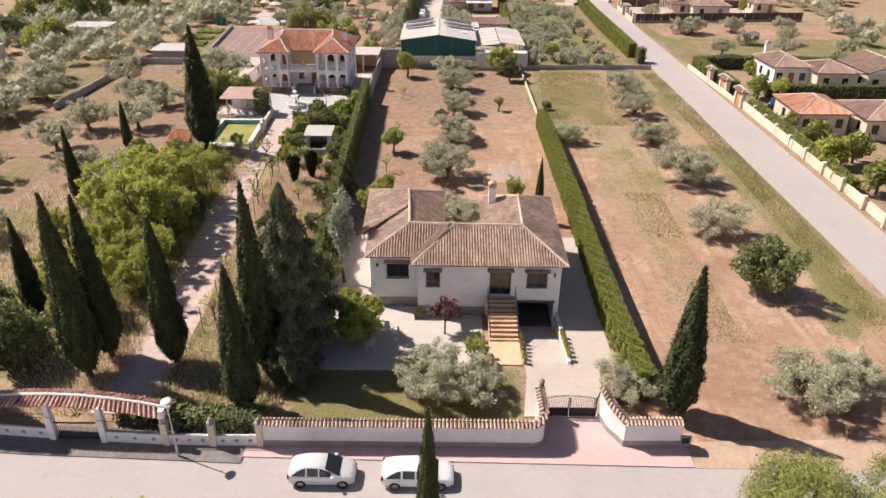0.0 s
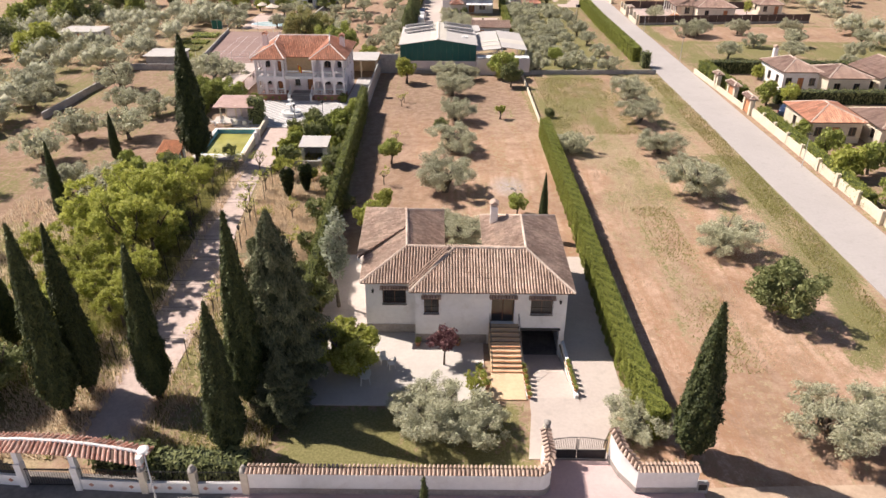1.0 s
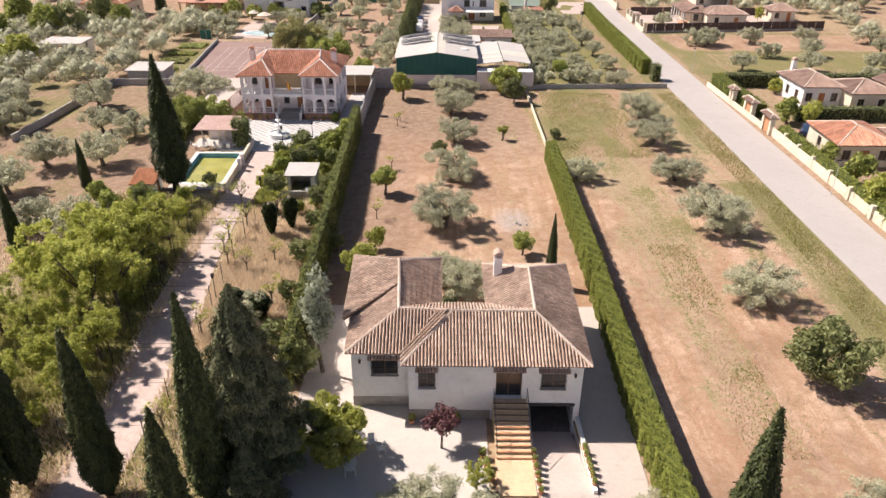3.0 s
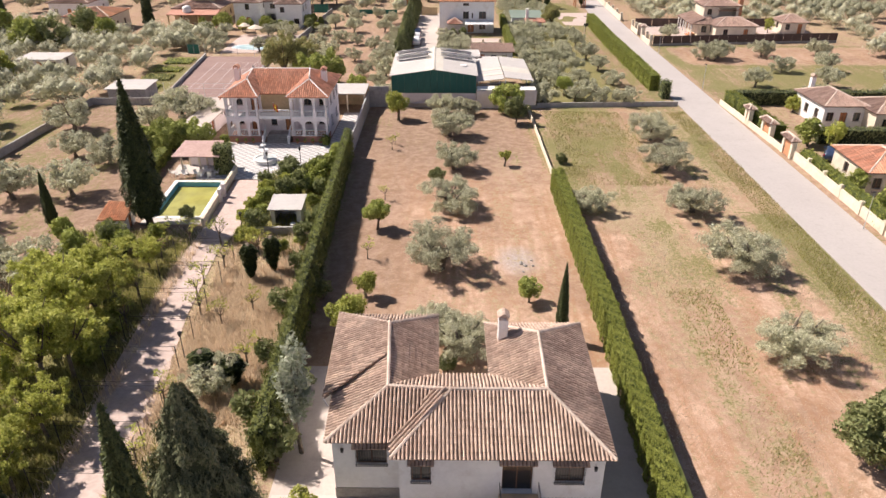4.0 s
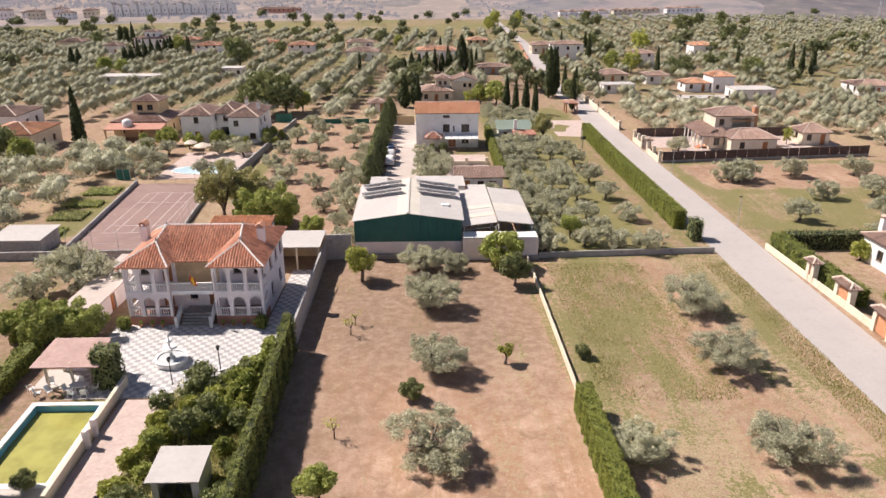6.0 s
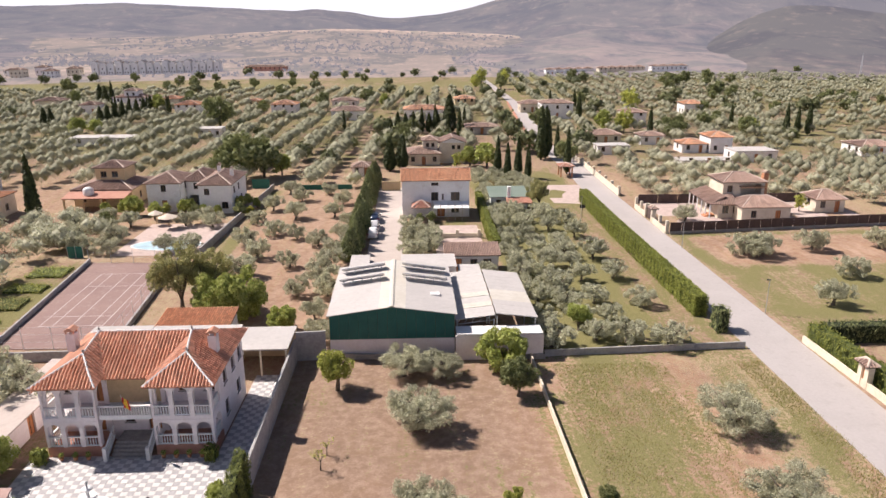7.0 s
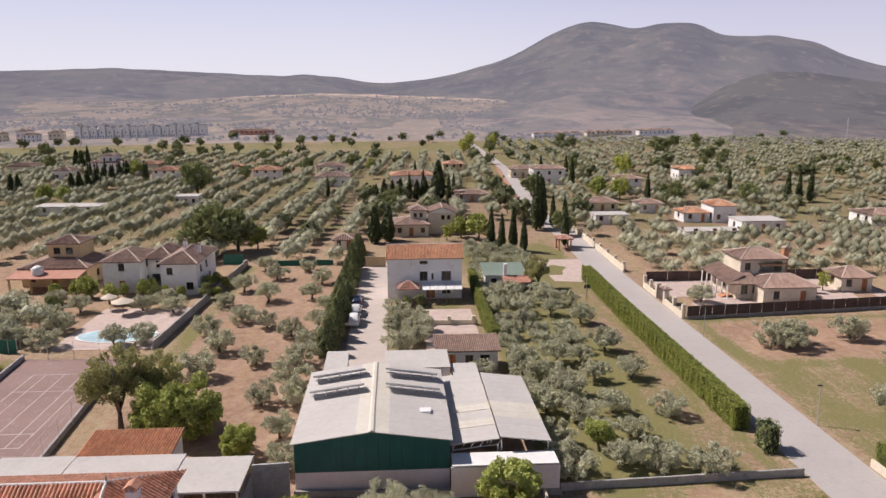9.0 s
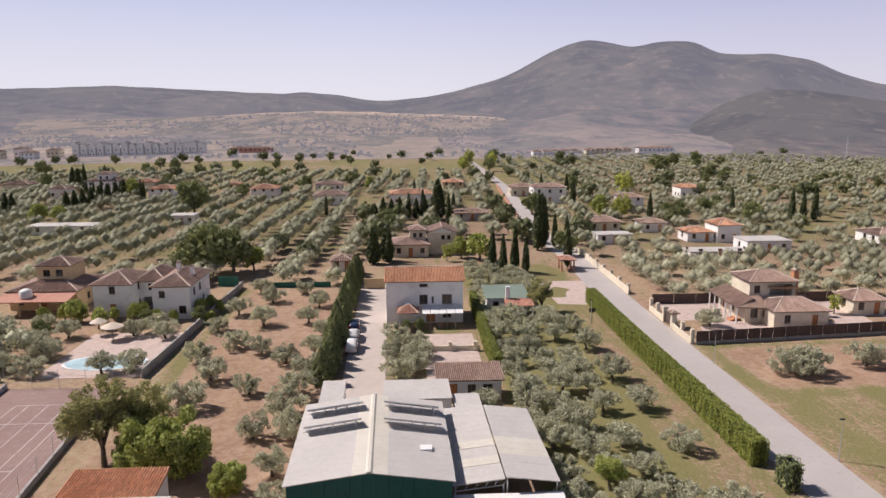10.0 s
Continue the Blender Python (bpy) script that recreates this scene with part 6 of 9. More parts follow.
TYRE = Geo()
for x0, x1 in ((-0.1, 0.1),):
    prof = [(0.2, x0), (0.29, x0), (0.31, x0 * 0.7), (0.31, x1 * 0.7), (0.29, x1), (0.2, x1)]
    nn = 20
    vs = [(r * math.cos(2 * math.pi * j / nn), h, 0.31 + r * math.sin(2 * math.pi * j / nn)) for r, h in prof for j in range(nn)]
    TYRE.add(vs, [(i * nn + j, i * nn + (j + 1) % nn, (i + 1) * nn + (j + 1) % nn, (i + 1) * nn + j) for i in range(5) for j in range(nn)])
TYRE = TYRE.mesh("tyre", "rubber", True)
RIM = Geo()
for j in range(7):
    t = 2 * math.pi * j / 7
    RIM.prism([(0.03 * math.cos(t + 1.57), -0.085, 0.31 + 0.03 * math.sin(t + 1.57)), (0.03 * math.cos(t - 1.57), -0.085, 0.31 + 0.03 * math.sin(t - 1.57)), (0.2 * math.cos(t - 0.16), -0.085, 0.31 + 0.2 * math.sin(t - 0.16)), (0.2 * math.cos(t + 0.16), -0.085, 0.31 + 0.2 * math.sin(t + 0.16))],
              [(0.03 * math.cos(t + 1.57), 0.085, 0.31 + 0.03 * math.sin(t + 1.57)), (0.03 * math.cos(t - 1.57), 0.085, 0.31 + 0.03 * math.sin(t - 1.57)), (0.2 * math.cos(t - 0.16), 0.085, 0.31 + 0.2 * math.sin(t - 0.16)), (0.2 * math.cos(t + 0.16), 0.085, 0.31 + 0.2 * math.sin(t + 0.16))])
RIM = RIM.mesh("rim", "rim")


def car(x, y, turn, label, paint, length=4.0, tall=1.47, z=0.02):
    root = empty("car", x, y, z, label, "car", "parked cars")
    root.rotation_euler = (0, 0, radians(turn))
    parts, k = car_meshes(length, tall, 1.7, paint)
    for name, me in parts:
        new(name, me).parent = root
    for wx in (-1.24 * k, 1.28 * k):
        for s in (-1, 1):
            w = new("wheel")
            w.parent = root
            w.location = (wx, s * 0.77, 0)
            new("tyre", TYRE).parent = w
            new("rim", RIM).parent = w
    return root


car(-7.15, 21.65, 0, "small pale silver hatchback parked at the kerb", "car_grey", 3.85, 1.52)
car(-1.6, 21.6, 0, "white hatchback parked at the kerb", "car_white", 4.2, 1.45)
car(-4.9, 160.2, 90, "dark blue car parked on the driveway", "car_blue", 4.3, 1.5, 0.04)
car(-4.7, 155.6, 90, "silver car parked on the driveway", "car_grey", 4.3, 1.5, 0.04)
car(-4.6, 151.4, 90, "white car parked on the driveway", "car_white", 4.3, 1.6, 0.04)
car(49.4, 89.2, 60, "dark car parked beside a villa", "car_blue", 4.3, 1.5, 0.0)

# ---- arcaded house ----
mansion = site("arcaded_house", -21, 99, "two-storey pinkish white house with orange tile roof and arcades", "house")


def arch_front(root, a, b, z0, z1, bays, mat, thick=0.35, spring=0.62, rail=0.85):
    """A wall of arches from a to b: pillars, spandrels over round heads, and a balustrade in each bay."""
    n, ux, uy = facade_frame(a, b)
    w, pw = n / bays, 0.34
    at = lambda u, o, z: (a[0] + ux * u - uy * o, a[1] + uy * u + ux * o, z)
    for k in range(bays + 1):
        u0, u1 = max(0, k * w - pw / 2), min(n, k * w + pw / 2)
        Geo().prism([at(u0, 0, z0), at(u1, 0, z0), at(u1, thick, z0), at(u0, thick, z0)], [at(u0, 0, z1), at(u1, 0, z1), at(u1, thick, z1), at(u0, thick, z1)]).part("pillar", mat, root)
    for k in range(bays):
        u0, u1 = k * w + pw / 2, (k + 1) * w - pw / 2
        r = (u1 - u0) / 2
        zs = z1 - 0.22 - r
        m = 10
        low = [(u0 + r - r * math.cos(math.pi * i / m), zs + r * math.sin(math.pi * i / m)) for i in range(m + 1)]
        vs = [at(u, o, z) for o in (0, thick) for u, z in low] + [at(u, o, z1) for o in (0, thick) for u, _ in low]
        e = m + 1
        fs = []
        for j in range(m):
            fs += [(j, j + 1, 2 * e + j + 1, 2 * e + j), (e + j + 1, e + j, 3 * e + j, 3 * e + j + 1), (j + 1, j, e + j, e + j + 1), (2 * e + j, 2 * e + j + 1, 3 * e + j + 1, 3 * e + j)]
        g = Geo().add(vs, fs)
        g.part("arch", mat, root)
        if rail:
            balustrade(root, at(u0, 0.17, 0)[:2], at(u1, 0.17, 0)[:2], z0, rail, 0.2)


BALUSTER = Geo().turned([(0.05, 0), (0.05, 0.05), (0.03, 0.1), (0.062, 0.24), (0.035, 0.42), (0.028, 0.5), (0.05, 0.55), (0.05, 0.6)], n=6).mesh("baluster", "paint", True)


def balustrade(root, a, b, z, h=0.85, step=0.21, zb=None):
    zb = z if zb is None else zb
    n, ux, uy = facade_frame(a, b)
    ox, oy = -uy * 0.08, ux * 0.08
    ring = [(a[0] - ox, a[1] - oy), (b[0] - ox, b[1] - oy), (b[0] + ox, b[1] + oy), (a[0] + ox, a[1] + oy)]
    zz = (z, zb, zb, z)
    rail = Geo().prism([(*p, q + h - 0.1) for p, q in zip(ring, zz)], [(*p, q + h) for p, q in zip(ring, zz)]).part("balustrade", "paint", root)
    Geo().prism([(*p, q) for p, q in zip(ring, zz)], [(*p, q + 0.09) for p, q in zip(ring, zz)]).part("base_rail", "paint", rail)
    m = max(1, int(n / step))
    for i in range(m):
        t = (i + 0.5) / m
        ob = under(new("baluster", BALUSTER), rail)
        ob.matrix_basis = Matrix.LocRotScale((a[0] + (b[0] - a[0]) * t, a[1] + (b[1] - a[1]) * t, z + (zb - z) * t + 0.09), None, (1, 1, (h - 0.19) / 0.6))
    return rail


MX = ((-27.3, -23.1), (-18.9, -14.2))
for x0, x1 in MX:
    Geo().box(x0, x1, 94.3, 96.6, -0.1, 0.8).part("plinth", "red_tile_flat", mansion)
    Geo().box(x0 + 0.02, x1 - 0.02, 94.32, 96.6, 3.0, 3.32).part("storey_floor", "pinkish", mansion)
    for z0, z1 in ((0.8, 3.0), (3.32, 5.95)):
        arch_front(mansion, (x0, 94.3), (x1, 94.3), z0, z1, 3, "pinkish")
for x, s in ((-14.2, 1), (-27.3, -1)):
    for z0, z1 in ((0.8, 3.0), (3.32, 5.95)):
        p, q = ((x, 94.65), (x, 96.6)) if s > 0 else ((x, 96.6), (x, 94.65))
        arch_front(mansion, p, q, z0, z1, 1, "pinkish")
for x, s in ((-23.1, 1), (-18.9, -1)):
    for z0, z1 in ((0.8, 3.0), (3.32, 5.95)):
        p, q = ((x, 94.65), (x, 96.6)) if s > 0 else ((x, 96.6), (x, 94.65))
        arch_front(mansion, p, q, z0, z1, 1, "pinkish", rail=0)
house_walls(mansion, -27.3, -14.2, 96.6, 103.6, 0, 6.0, "pinkish", [
    ("south", 0.6, 1.6, 1.7, 2.8), ("south", 2.6, 3.6, 0.8, 2.8, "door"), ("south", 0.7, 1.7, 4.2, 5.3), ("south", 2.8, 3.8, 3.4, 5.4, "door"),
    ("south", 7.1, 8.1, 0.85, 2.95, "door"), ("south", 5.2, 6.0, 1.5, 2.7), ("south", 9.6, 10.6, 1.7, 2.8), ("south", 11.6, 12.6, 1.7, 2.8), ("south", 9.8, 10.8, 4.2, 5.3), ("south", 11.8, 12.8, 4.2, 5.3),
    ("east", 0.8, 1.8, 4.0, 5.2), ("east", 3.2, 4.2, 4.0, 5.2), ("east", 5.2, 6.2, 4.0, 5.2), ("east", 0.8, 1.8, 1.2, 2.6), ("east", 4.2, 5.2, 1.4, 2.6), ("west", 2, 3, 4, 5.2), ("west", 4.6, 5.6, 4, 5.2)])
Geo().box(-23.1, -18.9, 96.55, 96.597, 3.35, 5.98).part("balcony_wall", "ochre", mansion)
Geo().box(-23.0, -19.0, 94.4, 96.6, 3.05, 3.34).part("balcony_floor", "paint", mansion)
balustrade(mansion, (-23.0, 94.45), (-19.0, 94.45), 3.34, 0.9, 0.2)
for i in range(5):
    Geo().box(-22.3, -19.6, 93.7 + 0.32 * i, 96.6, 0.0 + 0.16 * i, 0.16 * (i + 1)).part("step", "plinth", mansion)
for x in (-22.6, -19.3):
    balustrade(mansion, (x, 93.6), (x, 95.6), 0.05, 0.9, 0.22, 0.95)
    Geo().box(x - 0.14, x + 0.14, 93.35, 93.65, 0, 1.15).part("newel", "paint", mansion)
ME, MR = 6.0, 8.2
MANSION_ROOF = ([(-27.8, 104.0, ME), (-27.8, 93.9, ME), (-24.6, 96.6, 7.55), (-24.5, 99.3, MR)], [(-27.8, 93.9, ME), (-22.8, 93.9, ME), (-24.6, 96.6, 7.55)], [(-22.8, 93.9, ME), (-22.8, 95.6, ME + 0.1), (-24.5, 99.3, MR), (-24.6, 96.6, 7.55)],
                [(-22.8, 95.4, ME), (-19.2, 95.4, ME), (-16.9, 99.3, MR), (-24.5, 99.3, MR)], [(-19.2, 95.6, ME + 0.1), (-19.2, 93.9, ME), (-16.5, 96.6, 7.55), (-16.9, 99.3, MR)], [(-19.2, 93.9, ME), (-13.8, 93.9, ME), (-16.5, 96.6, 7.55)],
                [(-13.8, 93.9, ME), (-13.8, 104.0, ME), (-16.9, 99.3, MR), (-16.5, 96.6, 7.55)], [(-13.8, 104.0, ME), (-27.8, 104.0, ME), (-24.5, 99.3, MR), (-16.9, 99.3, MR)])
for poly in MANSION_ROOF:
    roof_slope(mansion, poly, "tile_orange", pitch=0.27, step=0.45, radius=0.1, base="channel_orange")
for line in ([(-27.8, 93.9, ME), (-24.6, 96.6, 7.55)], [(-22.8, 93.9, ME), (-24.6, 96.6, 7.55)], [(-24.6, 96.6, 7.55), (-24.5, 99.3, MR)], [(-24.5, 99.3, MR), (-16.9, 99.3, MR)], [(-19.2, 93.9, ME), (-16.5, 96.6, 7.55)], [(-13.8, 93.9, ME), (-16.5, 96.6, 7.55)], [(-16.5, 96.6, 7.55), (-16.9, 99.3, MR)], [(-13.8, 104, ME), (-16.9, 99.3, MR)], [(-27.8, 104, ME), (-24.5, 99.3, MR)]):
    ridge_line(mansion, line, "paint", 0.09)
for x, y, z in ((-24.6, 96.6, 7.6), (-16.5, 96.6, 7.6), (-24.5, 99.3, 8.25), (-16.9, 99.3, 8.25)):
    Geo().turned([(0.1, 0), (0.05, 0.1), (0.1, 0.22), (0.02, 0.4)], (x, y, z), 8).part("finial", "plinth", mansion)
chimney(mansion, -26.6, 99.0, 6.8, 8.3, "pinkish", 0.7, "tile_orange")
chimney(mansion, -14.9, 98.4, 6.6, 8.2, "pinkish", 0.7, "tile_orange")
flag = site("flag", -20.9, 94.5, "red and yellow striped cloth flag hanging on a balcony pole", "flag")
Geo().tube([(-20.9, 94.4, 4.0), (-20.9, 93.9, 5.4)], 0.02, 6).part("pole", "paint", flag)
for k, (m0, u0, u1) in enumerate((("flag_red", 0, 0.25), ("flag_yellow", 0.25, 0.75), ("flag_red", 0.75, 1))):
    pts = lambda u: [(-20.9 + 0.5 * u + 0.03 * math.sin(9 * t), 93.95 + 0.25 * (1 - t) + 0.06 * math.sin(7 * t + 5 * u), 5.2 - 1.0 * (1 - t) - 0.25 * u) for t in np.linspace(0, 1, 6)]
    lo, hi = pts(u0), pts(u1)
    g = Geo()
    for i in range(5):
        ring = [lo[i], hi[i], hi[i + 1], lo[i + 1]]
        g.prism(ring, [(x, y - 0.012, z) for x, y, z in ring])
    if m0 not in M:
        c = (0.55, 0.03, 0.03) if m0 == "flag_red" else (0.75, 0.5, 0.05)
        M[m0] = surface(m0, c, tuple(0.85 * x for x in c), 0.8, 20, 2, 0.1)
    g.part("stripe", m0, flag)

# flat-roofed annex, carport, tiled shed and the long narrow outbuilding
annex = site("flat_annex", -25, 109, "low pinkish annex with a pale flat sheet roof behind a house", "outbuilding")
house_walls(annex, -31.4, -16.6, 107.6, 111.9, 0, 2.9, "pinkish", [("south", 2, 3, 0.9, 2.0), ("south", 7, 8, 0, 2.0, "door")])
Geo().slab([(-31.8, 107.2, 2.92), (-25.65, 107.2, 2.92), (-25.65, 112.3, 3.06), (-31.8, 112.3, 3.06)], 0.14).part("roof_sheet", "metal_roof", annex)
Geo().slab([(-25.5, 107.2, 2.98), (-16.45, 107.2, 2.98), (-16.45, 112.0, 3.12), (-25.5, 112.0, 3.12)], 0.14).part("roof_sheet", "metal_roof", annex)
carport = site("carport", -13.7, 109, "open carport with a white sheet roof against a grey wall", "carport")
Geo().slab([(-16.4, 106.6, 2.9), (-10.75, 106.6, 2.9), (-10.75, 111.5, 3.05), (-16.4, 111.5, 3.05)], 0.14).part("roof", "metal_roof", carport)
Geo().box(-16.4, -10.75, 111.2, 111.45, 0, 2.9).part("wall", "ochre", carport)
for x in (-16.2, -13.5, -11.0):
    Geo().box(x - 0.08, x + 0.08, 106.8, 106.96, 0, 2.8).part("post", "cream", carport)
tshed = site("tiled_shed", -22, 114, "low shed with a sloping orange tile roof", "shed")
house_walls(tshed, -25.3, -18.1, 112.4, 115.6, 0, 2.9, "white")
roof_slope(tshed, [(-25.7, 112.1, 3.0), (-17.8, 112.1, 3.0), (-17.8, 115.7, 3.5), (-25.7, 115.7, 3.5)], "tile_bright", base="channel_orange")
outb = site("narrow_outbuilding", -31.2, 104, "long narrow outbuilding with a pale flat roof", "outbuilding")
house_walls(outb, -33.4, -30.3, 93.8, 107.0, 0, 2.0, "pinkish", [("east", 3, 4, 0, 1.9, "door"), ("east", 8, 9, 0.9, 1.7)])
Geo().box(-33.6, -30.1, 93.6, 107.1, 2.0, 2.14).part("flat_roof", "concrete", outb)

# ---- patio, fountain, pool ----
M["water_pale"] = surface("shallow_water_over_white_stone", (0.60, 0.62, 0.62), (0.52, 0.55, 0.56), 0.12, 3, 1, 0.05)
fountain = site("fountain", -21.1, 86.9, "tiered white stone fountain in a round basin", "fountain")
Geo().turned([(1.35, 0), (1.4, 0.1), (1.35, 0.45), (1.45, 0.5), (1.45, 0.56), (1.2, 0.56), (1.2, 0.3), (0.1, 0.3)], (-21.1, 86.9, 0.05), 24).part("basin", "paint", fountain, smooth=False)
Geo().turned([(1.19, 0), (1.19, 0.06), (0.3, 0.07)], (-21.1, 86.9, 0.45), 24).part("water", "water_pale", fountain)
Geo().turned([(0.3, 0), (0.3, 0.4), (0.16, 0.6), (0.14, 1.0), (0.6, 1.25), (0.65, 1.32), (0.55, 1.3), (0.12, 1.15), (0.1, 1.7), (0.36, 1.9), (0.38, 1.96), (0.08, 1.85), (0.06, 2.3), (0.12, 2.4), (0.02, 2.55)], (-21.1, 86.9, 0.3), 16).part("pedestal", "paint", fountain, smooth=True)
gdl = site("garden_wall", -16, 85, "curved low balustrade of white balusters", "balustrade")
pts = [(-18.8, 83.7), (-17.0, 83.9), (-15.3, 84.7), (-14.0, 86.0), (-13.2, 87.8), (-13.0, 89.6)]
for p, q in zip(pts, pts[1:]):
    balustrade(gdl, p, q, 0.06, 0.75, 0.24)
    Geo().box(p[0] - 0.13, p[0] + 0.13, p[1] - 0.13, p[1] + 0.13, 0, 0.95).part("pier", "paint", gdl)
for x in (-27.2, -26.1, -25.0, -24.0, -18.2, -17.2, -16.2, -15.2):
    pot(x, 93.7, 0.06, 1.0, "white pot with a plant before a house plinth")
for x in (-27.6, -14.4):
    hedge("clipped_shrub", x - 0.45, x + 0.45, 93.0, 93.8, 1.1, "small clipped shrub in a pot by the house", seed=int(-x))

px0, px1, py0, py1 = -30.0, -24.9, 71.9, 80.5
pool = site("swimming_pool", -27.4, 76, "rectangular pool with blue walls and stale green water", "pool")
Geo().box(px0 - 0.2, px0, py0, py1, -1.8, 0.0).part("wall", "pool_blue", pool)
Geo().box(px1, px1 + 0.2, py0, py1, -1.8, 0.0).part("wall", "pool_blue", pool)
Geo().box(px0 - 0.2, px1 + 0.2, py1, py1 + 0.2, -1.8, 0.0).part("wall", "pool_blue", pool)
Geo().box(px0 - 0.2, px1 + 0.2, py0 - 0.2, py0, -1.8, 0.0).part("wall", "pool_blue", pool)
Geo().box(px0, px1, py0, py1, -0.7, -0.52).part("water", "water_green", pool)
for bx in ((px0 - 0.45, px0, py0 - 0.45, py1 + 0.45), (px1, px1 + 0.45, py0 - 0.45, py1 + 0.45), (px0, px1, py1, py1 + 0.45), (px0, px1, py0 - 0.45, py0)):
    Geo().box(*bx, 0.0, 0.08).part("coping", "paint", pool)
strip("pool_deck", [(-30.6, 70.4), (-24.4, 70.4), (-24.4, 71.45), (-30.6, 71.45)], 0.05, "paving", "pale paved strip at the pool's end", "pavement")
run_wall("wall_pool", [(-23.75, 70.0), (-23.75, 83.6)], 0.9, "cream", "low pale wall between pool and drive", 0.3)
for y in (75.2, 76.6):
    structure("gate_pillar", Geo().box(-23.85, -23.45, y - 0.2, y + 0.2, 0, 1.5), "pinkish", "square pink pillar beside the pool gate", "pillar")

M["faded_roof"] = surface("faded_pink_roof_sheet", (0.52, 0.36, 0.32), (0.42, 0.28, 0.245), 0.85, 3, 0.5, 0.2, stain=(0.36, 0.24, 0.21))
gazebo = site("gazebo", -28, 84.2, "open garden shelter with a faded red tile roof", "gazebo")
Geo().slab([(-30.9, 82.3, 2.45), (-25.3, 82.3, 2.45), (-25.6, 86.1, 3.05), (-30.3, 86.1, 3.05)], 0.1).part("roof_sheet", "faded_roof", gazebo)
for x in (-30.0, -27.9, -25.8):
    for y in (82.9, 85.7):
        Geo().box(x - 0.09, x + 0.09, y - 0.09, y + 0.09, 0, 2.55).part("post", "cream", gazebo)
Geo().box(-30.1, -25.7, 85.75, 85.9, 0, 2.5).part("back_wall", "pinkish", gazebo)
strip("gazebo_floor", [(-31.5, 83.0), (-24.6, 83.0), (-24.6, 86), (-31.5, 86)], 0.04, "paving", "pale paved floor under the garden shelter", "pavement")
gt = garden_table(-27.2, 82.4, 1.57)
for x, y, t in ((-28.2, 82.2, 1.2), (-27.6, 81.7, 2.9), (-26.6, 81.7, 3.3), (-26.0, 82.4, -1.4), (-27.4, 83.1, 0.2), (-29.6, 82.0, 0.9), (-30.4, 81.8, 1.9), (-29.9, 83.2, 0.4), (-31.2, 82.4, 2.4)):
    garden_chair(x, y, t, 0.05)

hut = site("pool_hut", -32.3, 69.8, "small white hut with an orange tile roof", "hut")
house_walls(hut, -33.4, -31.2, 68.8, 70.9, 0, 1.5, "white", [("east", 0.5, 1.2, 0, 1.3, "door")])
roof_slope(hut, [(-33.7, 68.4, 1.55), (-30.9, 68.4, 1.55), (-30.9, 71.2, 2.1), (-33.7, 71.2, 2.1)], "tile_bright", base="channel_orange")
wshed = site("garden_shed", -15.3, 71.3, "small white garden shed with a flat sheet roof, open front", "shed")
house_walls(wshed, -16.9, -13.8, 70.2, 72.6, 0, 1.9, "white", [("south", 0.4, 2.6, 0.0, 1.7, "open")], thick=0.15)
Geo().slab([(-17.1, 69.8, 2.0), (-13.6, 69.8, 2.0), (-13.6, 72.8, 2.15), (-17.1, 72.8, 2.15)], 0.1).part("roof", "metal_roof", wshed)
run_wall("wall_garden", [(-18.2, 68.4), (-12.2, 68.6)], 0.8, "block", "low grey garden wall before the shrubs")
tagged(Geo().turned([(0.3, 0), (0.32, 0.05), (0.28, 0.6), (0.3, 0.62)], (-14.6, 69.6, 0.0), 14).part("water_drum", "plastic"), "white plastic drum beside the garden shed", "drum")
# ---- sports court ----
M["faded_line"] = surface("faded_line_paint", (0.64, 0.57, 0.55), (0.52, 0.45, 0.43), 0.9, 6, 1, 0.1)
court = [(-43.8, 114.0), (-31.3, 113.7), (-33.4, 140.3), (-46.0, 140.6)]
strip("sports_court", court, 0.03, "court", "dusty reddish hard court with white lines", "court")


def on_court(u, v):
    """Across 0 to 1, along 0 to 1."""
    (ax, ay), (bx, by), (cx, cy), (dx, dy) = court
    return ((ax * (1 - u) + bx * u) * (1 - v) + (dx * (1 - u) + cx * u) * v, (ay * (1 - u) + by * u) * (1 - v) + (dy * (1 - u) + cy * u) * v)


for a, b in [((x + 0.1, 119.5), (x - 0.1, 136)) for x in (-35.0, -36.4, -38.6, -40.8, -42.3)] + [((-42.4, y), (-34.9, y)) for y in (119.5, 122.1, 131.5, 136)]:
    n, ux, uy = facade_frame(a, b)
    ox, oy = -uy * 0.04, ux * 0.04
    strip("court_line", [(a[0] - ox, a[1] - oy), (b[0] - ox, b[1] - oy), (b[0] + ox, b[1] + oy), (a[0] + ox, a[1] + oy)], 0.036, "faded_line", "faded white painted line on the court", "marking", 0.004)
fence = site("court_fence", -38, 113.5, "thin grey wire fence round the court", "fence")
edge = [on_court(-0.02, 0.0), on_court(1.02, 0.0), on_court(1.02, 1.0), on_court(-0.02, 1.0)]
for a, b in zip(edge[:3], edge[1:]):
    n = int(math.hypot(b[0] - a[0], b[1] - a[1]) / 3)
    for i in range(n + 1):
        x, y = a[0] + (b[0] - a[0]) * i / n, a[1] + (b[1] - a[1]) * i / n
        Geo().tube([(x, y, 0), (x, y, 2.4)], 0.03, 5).part("post", "steel", fence)
    for z in (0.1, 0.8, 1.6, 2.38):
        Geo().tube([(*a, z), (*b, z)], 0.012, 4).part("wire", "steel", fence)
run_wall("wall_court", [(-31.0, 113.4), (-33.1, 141)], 0.6, "block", "low dark wall along the court")
run_wall("wall_court", [(-46.4, 141), (-44.2, 113.6)], 0.6, "block", "low dark wall along the court")
wsh = site("field_shed", -49.4, 115, "low grey shed with a white sheet roof", "shed")
